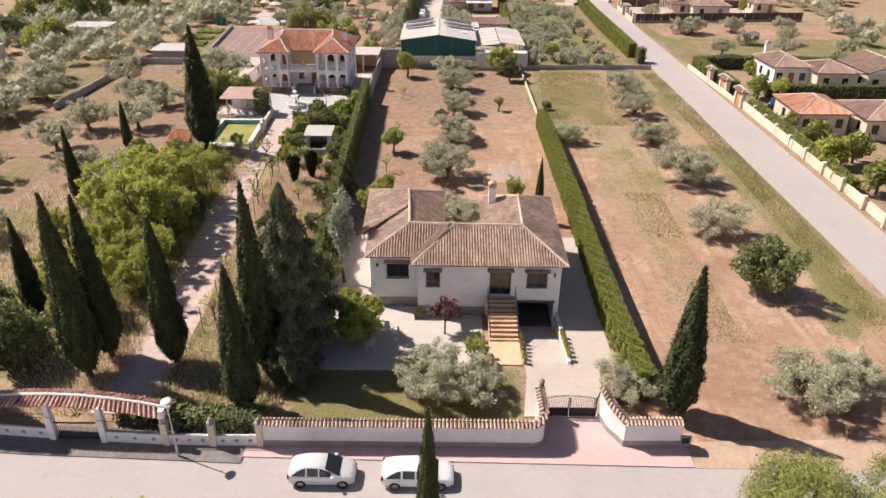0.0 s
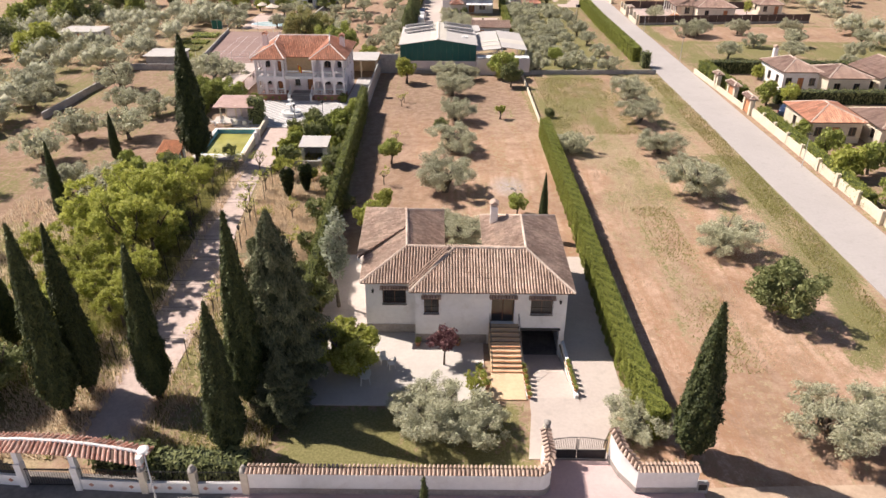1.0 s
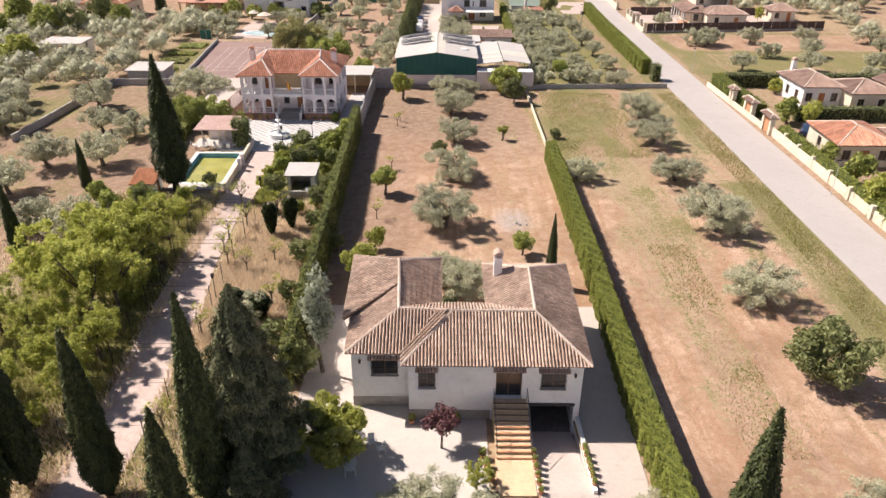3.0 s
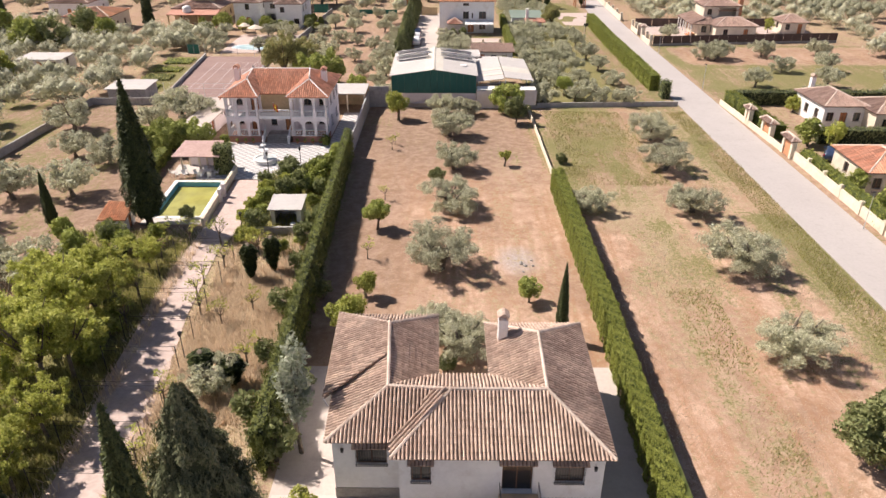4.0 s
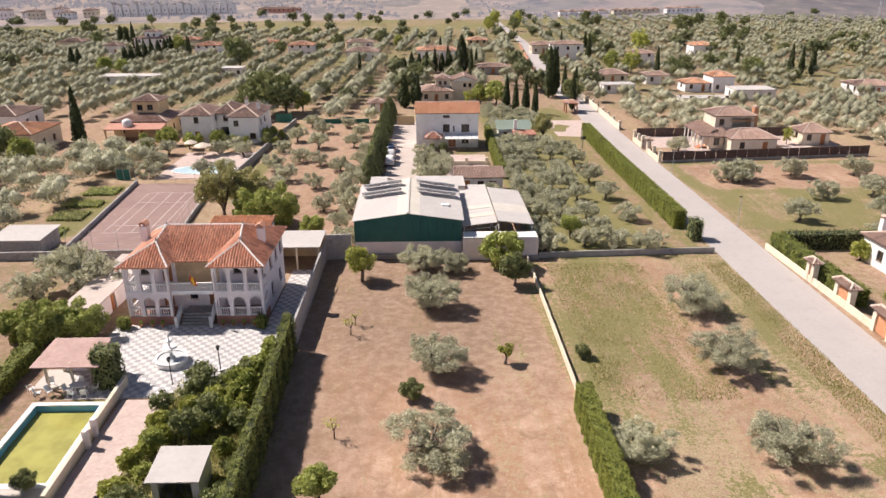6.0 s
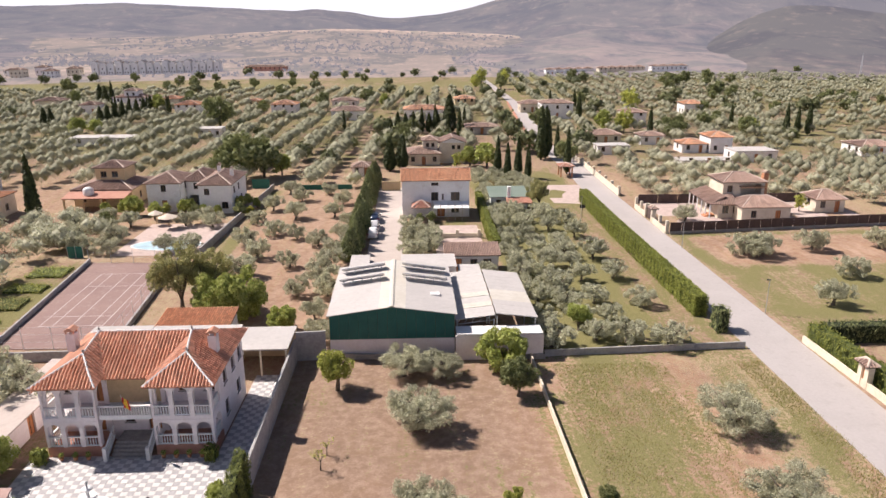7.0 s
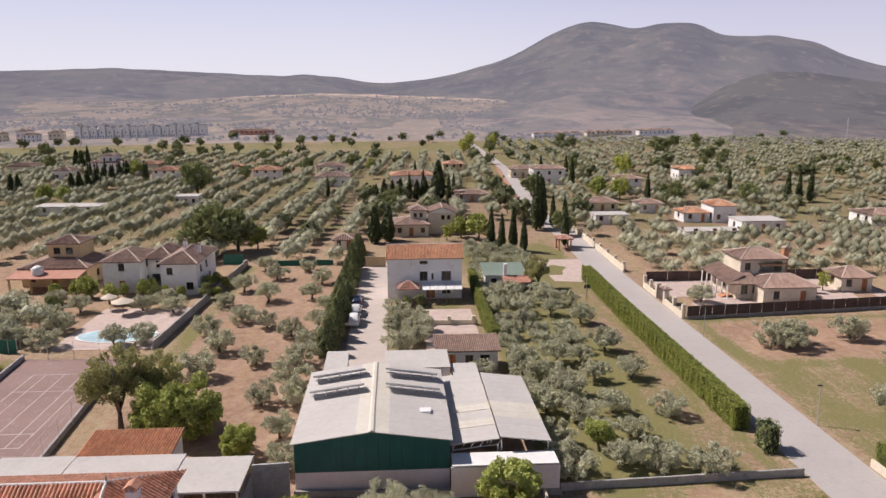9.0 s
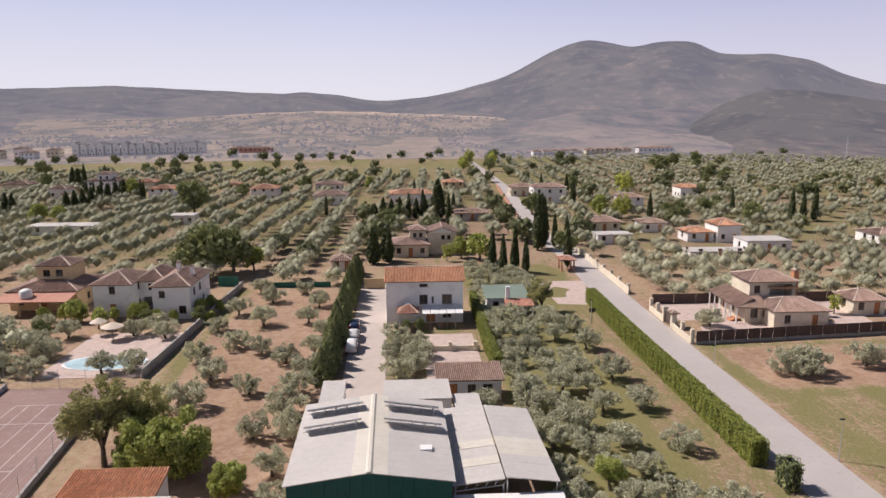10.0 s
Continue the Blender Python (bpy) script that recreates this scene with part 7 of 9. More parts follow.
house_walls(wsh, -52.4, -46.4, 112.6, 116.8, 0, 1.8, "block")
Geo().slab([(-52.7, 112.2, 1.9), (-46.1, 112.2, 1.9), (-46.1, 117.1, 2.1), (-52.7, 117.1, 2.1)], 0.1).part("roof", "metal_roof", wsh)

# ---- warehouse and its sheds ----
shed = site("warehouse", -0.7, 117, "long metal shed with pale grey roof and green gable", "warehouse")
X0, X1, XM, Y0, Y1, ZE, ZR = -7.2, 5.8, -0.7, 110.6, 124.2, 4.5, 5.4
Geo().box(X0, X1, Y0, Y0 + 0.2, -0.1, 1.9).part("base_wall", "pinkish", shed)
for k in range(13):
    x0, x1 = X0 + k, X0 + k + 1
    zt = lambda x: ZE + (ZR - ZE) * (1 - abs(x - XM) / 6.5) - 0.05
    Geo().prism([(x0, Y0 - 0.02, 1.9), (x1 - 0.015, Y0 - 0.02, 1.9), (x1 - 0.015, Y0 + 0.1, 1.9), (x0, Y0 + 0.1, 1.9)], [(x0, Y0 - 0.02, zt(x0)), (x1 - 0.015, Y0 - 0.02, zt(x1)), (x1 - 0.015, Y0 + 0.1, zt(x1)), (x0, Y0 + 0.1, zt(x0))]).part("cladding_panel", "green_metal", shed)
Geo().box(X0, X0 + 0.2, Y0 + 0.2, Y1, 0, ZE - 0.03).part("wall", "metal_roof", shed)
Geo().box(X1 - 0.2, X1, Y0 + 0.2, Y1, 0, ZE - 0.03).part("wall", "metal_roof", shed)
Geo().box(X0, X1, Y1 - 0.2, Y1, 0, ZE - 0.03).part("wall", "metal_roof", shed)


def sheet_roof(root, name, x0, x1, y0, y1, zs, mat, rib=1.0, across=True):
    """A ribbed sheet: zs are the heights at x0 and x1 (a slope along x)."""
    n = max(2, int((y1 - y0) / rib))
    prof = [(y0, 0.0)]
    for i in range(1, n):
        y = y0 + (y1 - y0) * i / n
        prof += [(y - 0.02, 0), (y - 0.012, 0.006), (y + 0.012, 0.006), (y + 0.02, 0)]
    prof.append((y1, 0.0))
    m = len(prof)
    v = [(x0, y, zs[0] + h) for y, h in prof] + [(x1, y, zs[1] + h) for y, h in prof] + [(x, y, z - 0.08) for x, z in ((x0, zs[0]), (x1, zs[1])) for y in (y0, y1)]
    f = [(i, m + i, m + i + 1, i + 1) for i in range(m - 1)]
    f += [(2 * m, 2 * m + 1, 2 * m + 3, 2 * m + 2), (0, 2 * m, 2 * m + 2, m), (m - 1, 2 * m - 1, 2 * m + 3, 2 * m + 1), tuple(range(m)) + (2 * m + 1, 2 * m), tuple(range(2 * m - 1, m - 1, -1)) + (2 * m + 2, 2 * m + 3)]
    g = Geo().add(v, f)
    return g.part(name, mat, root)


zx = lambda x: ZE + (ZR - ZE) * (1 - abs(x - XM) / 6.75)
for a, b, m in ((X0 - 0.25, XM - 1.4, "metal_roof"), (XM - 1.4, XM - 0.15, "skylight"), (XM + 0.15, XM + 1.4, "skylight"), (XM + 1.4, X1 + 0.25, "metal_roof")):
    sheet_roof(shed, "roof_sheet" if m == "metal_roof" else "skylight_strip", a, b, Y0 - 0.3, Y1 + 0.2, (zx(a), zx(b)), m)
Geo().prism([(XM - 0.3, Y0 - 0.32, zx(XM - 0.3)), (XM + 0.3, Y0 - 0.32, zx(XM + 0.3)), (XM + 0.3, Y1 + 0.2, zx(XM + 0.3)), (XM - 0.3, Y1 + 0.2, zx(XM - 0.3))], [(XM - 0.12, Y0 - 0.32, ZR + 0.1), (XM + 0.12, Y0 - 0.32, ZR + 0.1), (XM + 0.12, Y1 + 0.2, ZR + 0.1), (XM - 0.12, Y1 + 0.2, ZR + 0.1)]).part("ridge_cap", "skylight", shed)
Geo().box(3.4, 4.4, 114.6, 115.4, zx(4.0) - 0.02, zx(3.4) + 0.08).part("roof_hatch", "paint", shed)


def solar_rack(x0, x1, y, z0, z1):
    """A row of panels tilted away, seen from behind, on struts; z0 and z1 are the roof's heights at its ends."""
    root = site("solar_rack", (x0 + x1) / 2, y, "row of tilted solar panels on steel struts on a roof", "solar panels", "solar racks on the shed roof")
    n = 5
    for i in range(n):
        a, b = x0 + (x1 - x0) * i / n, x0 + (x1 - x0) * (i + 1) / n - 0.02
        za, zb = z0 + (z1 - z0) * i / n, z0 + (z1 - z0) * (i + 1) / n
        low = [(a, y + 1.15, za + 0.2), (b, y + 1.15, zb + 0.2), (b, y, zb + 0.85), (a, y, za + 0.85)]
        Geo().prism([(px, py, pz - 0.05) for px, py, pz in low], low).part("panel", "solar", root)
        Geo().prism([(px, py, pz - 0.075) for px, py, pz in low], [(px, py, pz - 0.052) for px, py, pz in low]).part("back_sheet", "paint", root)
        Geo().prism([(a, y - 0.04, za + 0.76), (b, y - 0.04, zb + 0.76), (b, y, zb + 0.76), (a, y, za + 0.76)], [(a, y - 0.04, za + 0.87), (b, y - 0.04, zb + 0.87), (b, y, zb + 0.87), (a, y, za + 0.87)]).part("edge_frame", "steel", root)
        Geo().tube([((a + b) / 2, y + 0.05, (za + zb) / 2 - 0.02), ((a + b) / 2, y + 0.05, (za + zb) / 2 + 0.8)], 0.035, 5).part("strut", "steel", root)
        Geo().tube([((a + b) / 2, y + 1.05, (za + zb) / 2 - 0.02), ((a + b) / 2, y + 1.05, (za + zb) / 2 + 0.22)], 0.035, 5).part("strut", "steel", root)
    Geo().tube([(x0, y + 0.05, z0 + 0.35), (x1, y + 0.05, z1 + 0.35)], 0.025, 5).part("rail", "steel", root)
    return root


for y in (118.0, 121.3):
    solar_rack(-6.9, -1.7, y, zx(-6.9), zx(-1.7))
    solar_rack(0.3, 5.5, y, zx(0.3), zx(5.5))

lean = site("lean_to", 8.2, 118, "open lean-to with a pale sheet roof on steel trusses", "shed")
sheet_roof(lean, "roof_sheet", 5.95, 10.2, 111.8, 125.4, (3.3, 3.75), "metal_roof")
for y in (114.3, 117.2):
    g = sheet_roof(lean, "skylight_strip", 6.6, 10.15, y, y + 1.2, (3.3 + 0.069 + 0.035, 3.75 + 0.03), "skylight")
for y in (112.0, 118, 124.8):
    Geo().tube([(6.1, y, 2.7), (10.1, y, 3.1)], 0.04, 5).part("truss_chord", "steel", lean)
    for i in range(6):
        x = 6.1 + 0.8 * i
        Geo().tube([(x, y, 2.7 + 0.08 * i), (x + 0.4, y, 3.28 + 0.085 * (i + 0.5) * 0.9)], 0.025, 4).part("truss_web", "steel", lean)
    for x in (6.15, 10.1):
        Geo().box(x - 0.06, x + 0.06, y - 0.06, y + 0.06, 0, 3.2).part("post", "steel", lean)
lean2 = site("side_roof", 12.4, 118, "sloping pale sheet roof with yellowed panels over a yard", "shed")
sheet_roof(lean2, "roof_sheet", 10.25, 14.7, 111.6, 115.4, (4.0, 3.5), "metal_roof")
sheet_roof(lean2, "skylight_strip", 10.25, 14.7, 115.4, 118.4, (4.0, 3.5), "skylight")
sheet_roof(lean2, "roof_sheet", 10.25, 14.7, 118.4, 124.6, (4.0, 3.5), "metal_roof")
for x in (10.4, 14.5):
    for y in (111.9, 118, 124.3):
        Geo().box(x - 0.06, x + 0.06, y - 0.06, y + 0.06, 0, 3.5).part("post", "steel", lean2)
low = site("front_shed", 10.3, 110.6, "low shed with a white roof behind a grey wall", "shed")
Geo().box(5.85, 15.0, 109.5, 109.75, -0.1, 2.55).part("wall", "pinkish", low)
sheet_roof(low, "roof_sheet", 5.95, 14.9, 109.45, 111.5, (2.72, 2.72), "paint", 0.6)
for name, lab, x0, x1, y0, y1, h in (("back_shed", "small shed with a pale sheet roof", -6.8, -4.2, 127.6, 134.3, 2.6), ("back_shed", "open shed with a pale sheet roof on posts", 0.1, 7.5, 128.4, 133.4, 2.9), ("back_shed", "small white shed with a sheet roof", 7.7, 10.6, 127.4, 130.6, 2.4)):
    r = site(name, (x0 + x1) / 2, (y0 + y1) / 2, lab, "shed", "sheds behind the warehouse")
    house_walls(r, x0 + 0.1, x1 - 0.1, y0 + 0.1, y1 - 0.1, 0, h, "white", [("south", 0.5, 2.0, 0, 1.9, "open")], thick=0.15)
    sheet_roof(r, "roof_sheet", x0, x1, y0, y1, (h + 0.15, h + 0.15), "metal_roof", 0.6)
run_wall("wall_base", [(-7.3, 110.2), (15.2, 109.3)], 0.5, "plinth", "dark stone base along the back wall", 0.3)
rr = site("pool_house", 10.2, 136, "low white building with a brown tile roof", "outbuilding")
house_walls(rr, 6.5, 13.9, 134.4, 137.4, 0, 2.4, "white", [("south", 1.2, 2.2, 0, 2.0, "door"), ("south", 3.4, 4.4, 0.9, 1.9), ("south", 5.2, 6.4, 0.9, 1.9)])
roof_slope(rr, [(6.2, 134.0, 2.5), (14.2, 134.0, 2.5), (14.2, 137.8, 3.2), (6.2, 137.8, 3.2)], "tile_brown_far", base="channel")
rp = site("round_pool", 9.6, 142, "round white covered pool on a tiled terrace", "pool")
Geo().turned([(2.3, 0), (2.3, 0.4), (2.1, 0.45), (2.1, 0.3)], (9.6, 141.6, 0.03), 24).part("rim", "paint", rp)
Geo().turned([(2.1, 0), (1.0, 0.04)], (9.6, 141.6, 0.34), 24).part("cover", "plastic", rp)

# ---- white house at the end of the driveway ----
h2 = site("white_house", 6, 166, "white two-storey house with an orange tile roof", "house")
house_walls(h2, 0.0, 12.3, 162.4, 168.6, 0, 6.5, "white", [("south", 5.3, 6.6, 2.95, 4.4), ("south", 8.9, 10.5, 2.95, 4.4), ("south", 7.25, 7.6, 3.1, 4.1), ("south", 5.3, 6.6, 5.6, 6.1), ("south", 6.4, 7.8, 0.1, 2.2, "door"), ("south", 9, 10.4, 0.8, 2.1), ("west", 2, 3.2, 3, 4.4)])
hip_roof(h2, 0.0, 12.3, 162.4, 168.6, 6.5, 1.5, "tile_bright", gable="x", o=0.3)
awn = site("awning", 9, 161, "white striped canvas awning on posts before a house", "awning")
for k in range(5):
    x0 = 5.7 + 1.3 * k
    Geo().prism([(x0, 159.6, 2.25), (x0 + 1.22, 159.6, 2.25), (x0 + 1.22, 162.3, 2.75), (x0, 162.3, 2.75)], [(x0, 159.6, 2.29), (x0 + 1.22, 159.6, 2.29), (x0 + 1.22, 162.3, 2.79), (x0, 162.3, 2.79)]).part("canvas_panel", "plastic", awn)
    Geo().box(x0 - 0.06, x0, 159.6, 159.7, 0, 2.3).part("post", "cream", awn)
porch = site("tiled_porch", 3.4, 161, "small porch with a red tile hip roof", "porch")
hip_roof(porch, 2.0, 4.9, 159.8, 162.2, 2.4, 0.9, "red_tile_flat", o=0.2)
for x in (2.1, 4.8):
    for y in (159.9, 162.1):
        Geo().box(x - 0.12, x + 0.12, y - 0.12, y + 0.12, 0, 2.45).part("post", "white", porch)
tagged(Geo().box(-5.0, -1.0, 182.7, 182.9, 0, 1.9).part("wooden_gate", "ochre"), "ochre wooden gate closing the driveway", "gate")
run_wall("wall_terrace", [(5.6, 150.2), (13.6, 150.2)], 0.7, "cream", "low cream terrace wall")
for x in (6.2, 9.4, 13.0):
    structure("terrace_pillar", Geo().box(x - 0.25, x + 0.25, 150.0, 150.5, 0, 1.3), "cream", "cream stone pillar on the terrace wall", "pillar")
gh = site("green_roofed_house", 20, 170, "low white house with a green sheet roof and chimney", "house")
house_walls(gh, 16.8, 23.8, 167.0, 173, 0, 2.3, "white", [("south", 1, 2, 0.9, 1.8), ("south", 3, 4, 0.0, 1.9, "door")])
Geo().slab([(16.5, 166.7, 2.4), (24.1, 166.7, 2.4), (24.1, 173.3, 2.9), (16.5, 173.3, 2.9)], 0.12).part("roof", surface("faded_green_sheet", (0.17, 0.22, 0.18), (0.21, 0.26, 0.22), 0.7, 2, 0.3, 0.1), gh)
roof_slope(gh, [(19.6, 163.6, 2.0), (24.2, 163.6, 2.0), (24.2, 166.7, 2.3), (19.6, 166.7, 2.3)], "red_tile_flat", base="red_tile_flat")
for x in (19.8, 24.0):
    Geo().box(x - 0.1, x + 0.1, 163.7, 163.9, 0, 1.95).part("post", "white", gh)
Geo().box(19.9, 20.5, 166.4, 167.0, 0, 4.3).part("chimney", "white", gh)

# ---- houses in general ----


def dwelling(name, label, x0, x1, y0, y1, h, rise, wall, roof, windows=2, gable="", flat=False, group="", step=1.2, pitch=0.3, turn=0.0):
    root = site(name, (x0 + x1) / 2, (y0 + y1) / 2, label, "house", group)
    w, d = x1 - x0, y1 - y0
    ops = []
    for lvl in range(2 if h > 4.6 else 1):
        z = 0.9 + 2.8 * lvl
        for k in range(windows):
            c = w * (k + 0.5) / windows
            ops.append(("south", c - 0.5, c + 0.5, z, z + 1.2) if not (lvl == 0 and k == windows // 2) else ("south", c - 0.5, c + 0.5, 0.05, 2.1, "door"))
        for side in ("west", "east"):
            ops.append((side, d * 0.3, d * 0.3 + 1.0, z, z + 1.2))
            if d > 6:
                ops.append((side, d * 0.65, d * 0.65 + 1.0, z, z + 1.2))
    house_walls(root, x0, x1, y0, y1, 0, h, wall, ops)
    if flat:
        Geo().box(x0 - 0.15, x1 + 0.15, y0 - 0.15, y1 + 0.15, h, h + 0.25).part("flat_roof", roof, root)
    else:
        hip_roof(root, x0, x1, y0, y1, h, rise, roof, gable=gable, pitch=pitch, step=step, radius=0.11)
    if turn:
        root.rotation_euler = (0, 0, radians(turn))
    return root


HA = "white two-storey house with brown tile hip roofs"
ha = dwelling("white_villa", HA, -48.4, -42.2, 168.2, 176, 5.2, 1.4, "white", "tile_brown_far", 1)
house_walls(ha, -42.2, -38.2, 171.5, 178, 0, 5.0, "white", [("south", 1.4, 2.6, 3.4, 4.5), ("south", 0.6, 3.4, 0.0, 2.3, "open")])
hip_roof(ha, -42.6, -37.8, 171, 178.5, 5.0, 1.5, "tile_brown_far", pitch=0.3, step=1.2)
house_walls(ha, -38.2, -32.2, 166.6, 177, 0, 5.2, "white", [("south", 4.1, 5.3, 0.9, 2.1), ("east", 1.5, 2.6, 3.3, 4.5), ("east", 4.5, 5.6, 3.3, 4.5), ("east", 2, 3, 0.9, 2.1), ("east", 6, 7, 0.9, 2.1), ("south", 1.0, 2.0, 3.4, 4.5)])
hip_roof(ha, -38.2, -32.2, 166.6, 177, 5.2, 1.4, "tile_brown_far", pitch=0.3, step=1.2)
chimney(ha, -36.0, 173, 6.2, 7.4)
chimney(ha, -33.2, 171.5, 5.8, 7.0)
hb = dwelling("ochre_house", "ochre house with wide pale tile roofs and a roof tower", -64.5, -53.2, 172.5, 183, 3.2, 1.5, "ochre", "tile_brown_far", 3)
house_walls(hb, -61.5, -55.8, 176, 181, 3.2, 6.6, "ochre", [("south", 1, 2.2, 4.8, 5.9), ("south", 3.2, 4.4, 4.8, 5.9)])
hip_roof(hb, -61.5, -55.8, 176, 181, 6.6, 1.0, "tile_brown_far", pitch=0.3, step=1.2)
Geo().slab([(-64.8, 168.6, 2.5), (-53.0, 168.6, 2.5), (-53.0, 172.4, 3.1), (-64.8, 172.4, 3.1)], 0.16).part("porch_roof", "red_tile_flat", hb)
for x in (-64.5, -61, -57.5, -53.3):
    Geo().box(x - 0.15, x + 0.15, 168.8, 169.1, 0, 2.45).part("post", "ochre", hb)
tagged(Geo().turned([(0.9, 0), (0.95, 0.1), (0.95, 1.1), (0.5, 1.4)], (-60.5, 170.6, 2.7), 14).part("water_tank", "plastic", None, "", True), "pale plastic water tank on a porch roof", "water tank")
gp = site("garden_pool", -37, 148.5, "oval light blue garden pool with white rim", "pool")
n = 24
oval = lambda k, z: [(-37.6 + 5.4 * k * math.cos(2 * math.pi * i / n), 148.4 + 2.5 * k * math.sin(2 * math.pi * i / n), z) for i in range(n)]
Geo().prism(oval(1.06, 0.0), oval(1.06, 0.10)).part("rim", "paint", gp)
Geo().prism(oval(0.98, 0.02), oval(0.98, 0.112)).part("water", "water_blue", gp)


def parasol(x, y, r=1.7):
    root = empty("parasol", x, y, 0, "open beige canvas parasol on a pole", "parasol")
    Geo().tube([(0, 0, 0), (0, 0, 2.5)], 0.03, 6).part("pole", "dark_wood", root)
    Geo().turned([(r, 1.9), (r, 1.96), (0.05, 2.6)], n=8).part("canopy", "fabric", root)
    Geo().turned([(0.3, 0), (0.3, 0.08), (0.05, 0.12)], n=10).part("base", "concrete", root)
    return root


parasol(-40.6, 157.4)
parasol(-43.6, 159.6, 1.3)
net = site("green_windbreak", -47.6, 146, "green mesh windbreak fence", "fence")
Geo().box(-50.5, -48.2, 143.0, 143.06, 0, 1.7).part("mesh", "green_net", net)
for x in (-50.5, -49.3, -48.2):
    Geo().box(x - 0.03, x + 0.03, 142.95, 143.1, 0, 1.8).part("post", "steel", net)
tagged(Geo().box(-33.4, -29.6, 186.0, 186.08, 0, 1.9).part("mesh_fence", "green_net"), "dark green mesh fence panel", "fence")
tagged(Geo().box(-24, -11.5, 184.4, 184.5, 0, 1.0).part("mesh_fence", "green_net"), "dark green mesh fence at the end of a field", "fence")

rv = dwelling("lane_villa", "cream villa with brown tile hip roofs and raised storey", 60.4, 69.2, 156.2, 162, 2.7, 1.3, "cream", "tile_brown_far", 2)
house_walls(rv, 57.6, 60.4, 159.4, 168.2, 0, 2.8, "cream", [("west", 1, 2, 0.3, 2.2, "door"), ("west", 4, 5, 0.9, 2.1), ("south", 0.8, 2.0, 0.8, 2.2)])
roof_slope(rv, [(55.8, 168.6, 2.6), (55.8, 159.0, 2.6), (59.2, 160.0, 3.6), (59.2, 168.6, 3.6)], "tile_brown_far", pitch=0.3, step=1.2)
roof_slope(rv, [(55.8, 159.0, 2.6), (60.8, 158.0, 2.6), (60.8, 161.4, 3.8), (59.2, 161.4, 3.6)], "tile_brown_far", pitch=0.3, step=1.2)
for y in (159.4, 161.2, 163.0, 164.8, 166.6, 168.4):
    Geo().turned([(0.16, 0), (0.13, 0.1), (0.12, 2.3), (0.18, 2.5)], (56.1, y, 0), 8).part("column", "white", rv)
for k in range(3):
    Geo().box(56.2 - 0.3 * k, 57.4, 160.2, 161.6, -0.1, 0.45 - 0.15 * k).part("step", "terracotta", rv)
house_walls(rv, 59.2, 67.0, 161.6, 167.2, 2.6, 5.8, "cream", [("south", 0.8, 1.8, 4.0, 5.2), ("south", 3.4, 7.2, 3.6, 5.4, "open")])
Geo().box(62.4, 66.6, 163.9, 164.0, 3.0, 5.8).part("terrace_wall", "cream", rv)
hip_roof(rv, 59.2, 67.0, 161.6, 167.2, 5.8, 1.2, "tile_brown_far", pitch=0.3, step=1.2)
for k in range(9):
    Geo().box(62.2 + 0.56 * k, 62.3 + 0.56 * k, 159.8, 161.6, 5.0, 5.12).part("pergola_beam", "dark_wood", rv)
chimney(rv, 67.8, 163.4, 3.0, 6.9, "terracotta", 0.9)
cabin = dwelling("garden_cabin", "small cream cabin with a brown tile hip roof", 77.5, 83, 162, 166.5, 2.4, 1.3, "cream", "tile_brown_far", 2)
fence = site("screen_fence", 64, 152, "dark brown screen fence on a grey block base", "fence")
a, b = (45.4, 150.5), (86.0, 154.0)
n, ux, uy = facade_frame(a, b)
for k in range(20):
    p, q = (a[0] + ux * n * k / 20, a[1] + uy * n * k / 20), (a[0] + ux * n * (k + 1) / 20 - 0.06, a[1] + uy * n * (k + 1) / 20)
    Geo().wall(p, q, -0.1, 0.45, 0.2).part("base_wall", "plinth", fence)
    Geo().wall((p[0], p[1] + 0.06), (q[0], q[1] + 0.06), 0.45, 1.9, 0.05).part("screen", "screen", fence)
fence2 = site("screen_fence", 58, 170, "dark brown screen fence behind a villa", "fence")
for k in range(10):
    Geo().wall((46.5 + 4 * k, 170), (50.4 + 4 * k, 170), 0, 1.7, 0.08).part("screen", "screen", fence2)
for y0, y1, h in ((151, 157.5, 1.5), (161, 166.5, 1.5)):
    run_wall("wall_villa", [(44.9, y0), (44.9, y1)], 0.9, "cream", "cream villa wall with pillars along the lane")
    for y in (y0, (y0 + y1) / 2, y1):
        structure("villa_pillar", Geo().box(44.7, 45.2, y - 0.22, y + 0.22, 0, 2.1), "cream", "square cream pillar of the villa wall", "pillar")
vg = site("villa_gate", 45, 159, "villa gateway with a little tile roof", "gate")
for y in (157.6, 160.8):
    Geo().box(44.6, 45.4, y - 0.25, y + 0.25, 0, 2.4).part("pillar", "cream", vg)
Geo().box(44.95, 45.05, 157.8, 160.6, 0.1, 1.8).part("gate_leaf", "screen", vg)
hip_roof(vg, 44.5, 45.5, 157.2, 158.4, 2.4, 0.4, "tile_brown_far", o=0.2, pitch=0.3, step=0.6)

# villas across the lane, near the start
r1 = dwelling("bungalow", "cream bungalow with dull pink tile hip roof and chimney", 54.0, 59.6, 101, 108.6, 3.0, 1.3, "white", "tile_brown_far", 3)
house_walls(r1, 59.6, 66, 98.4, 105, 0, 2.8, "cream", [("south", 1, 2, 0.9, 2), ("south", 4, 5, 0.9, 2)])
hip_roof(r1, 59.6, 66, 98.4, 105, 2.8, 1.2, "tile_brown_far", pitch=0.3, step=1.2)
chimney(r1, 55.5, 108.0, 2.8, 5.0)
dwelling("bungalow", "cream bungalow with dull pink tile gable roof", 67, 75, 97.6, 105.4, 3.0, 1.6, "cream", "tile_brown_far", 3, gable="y")
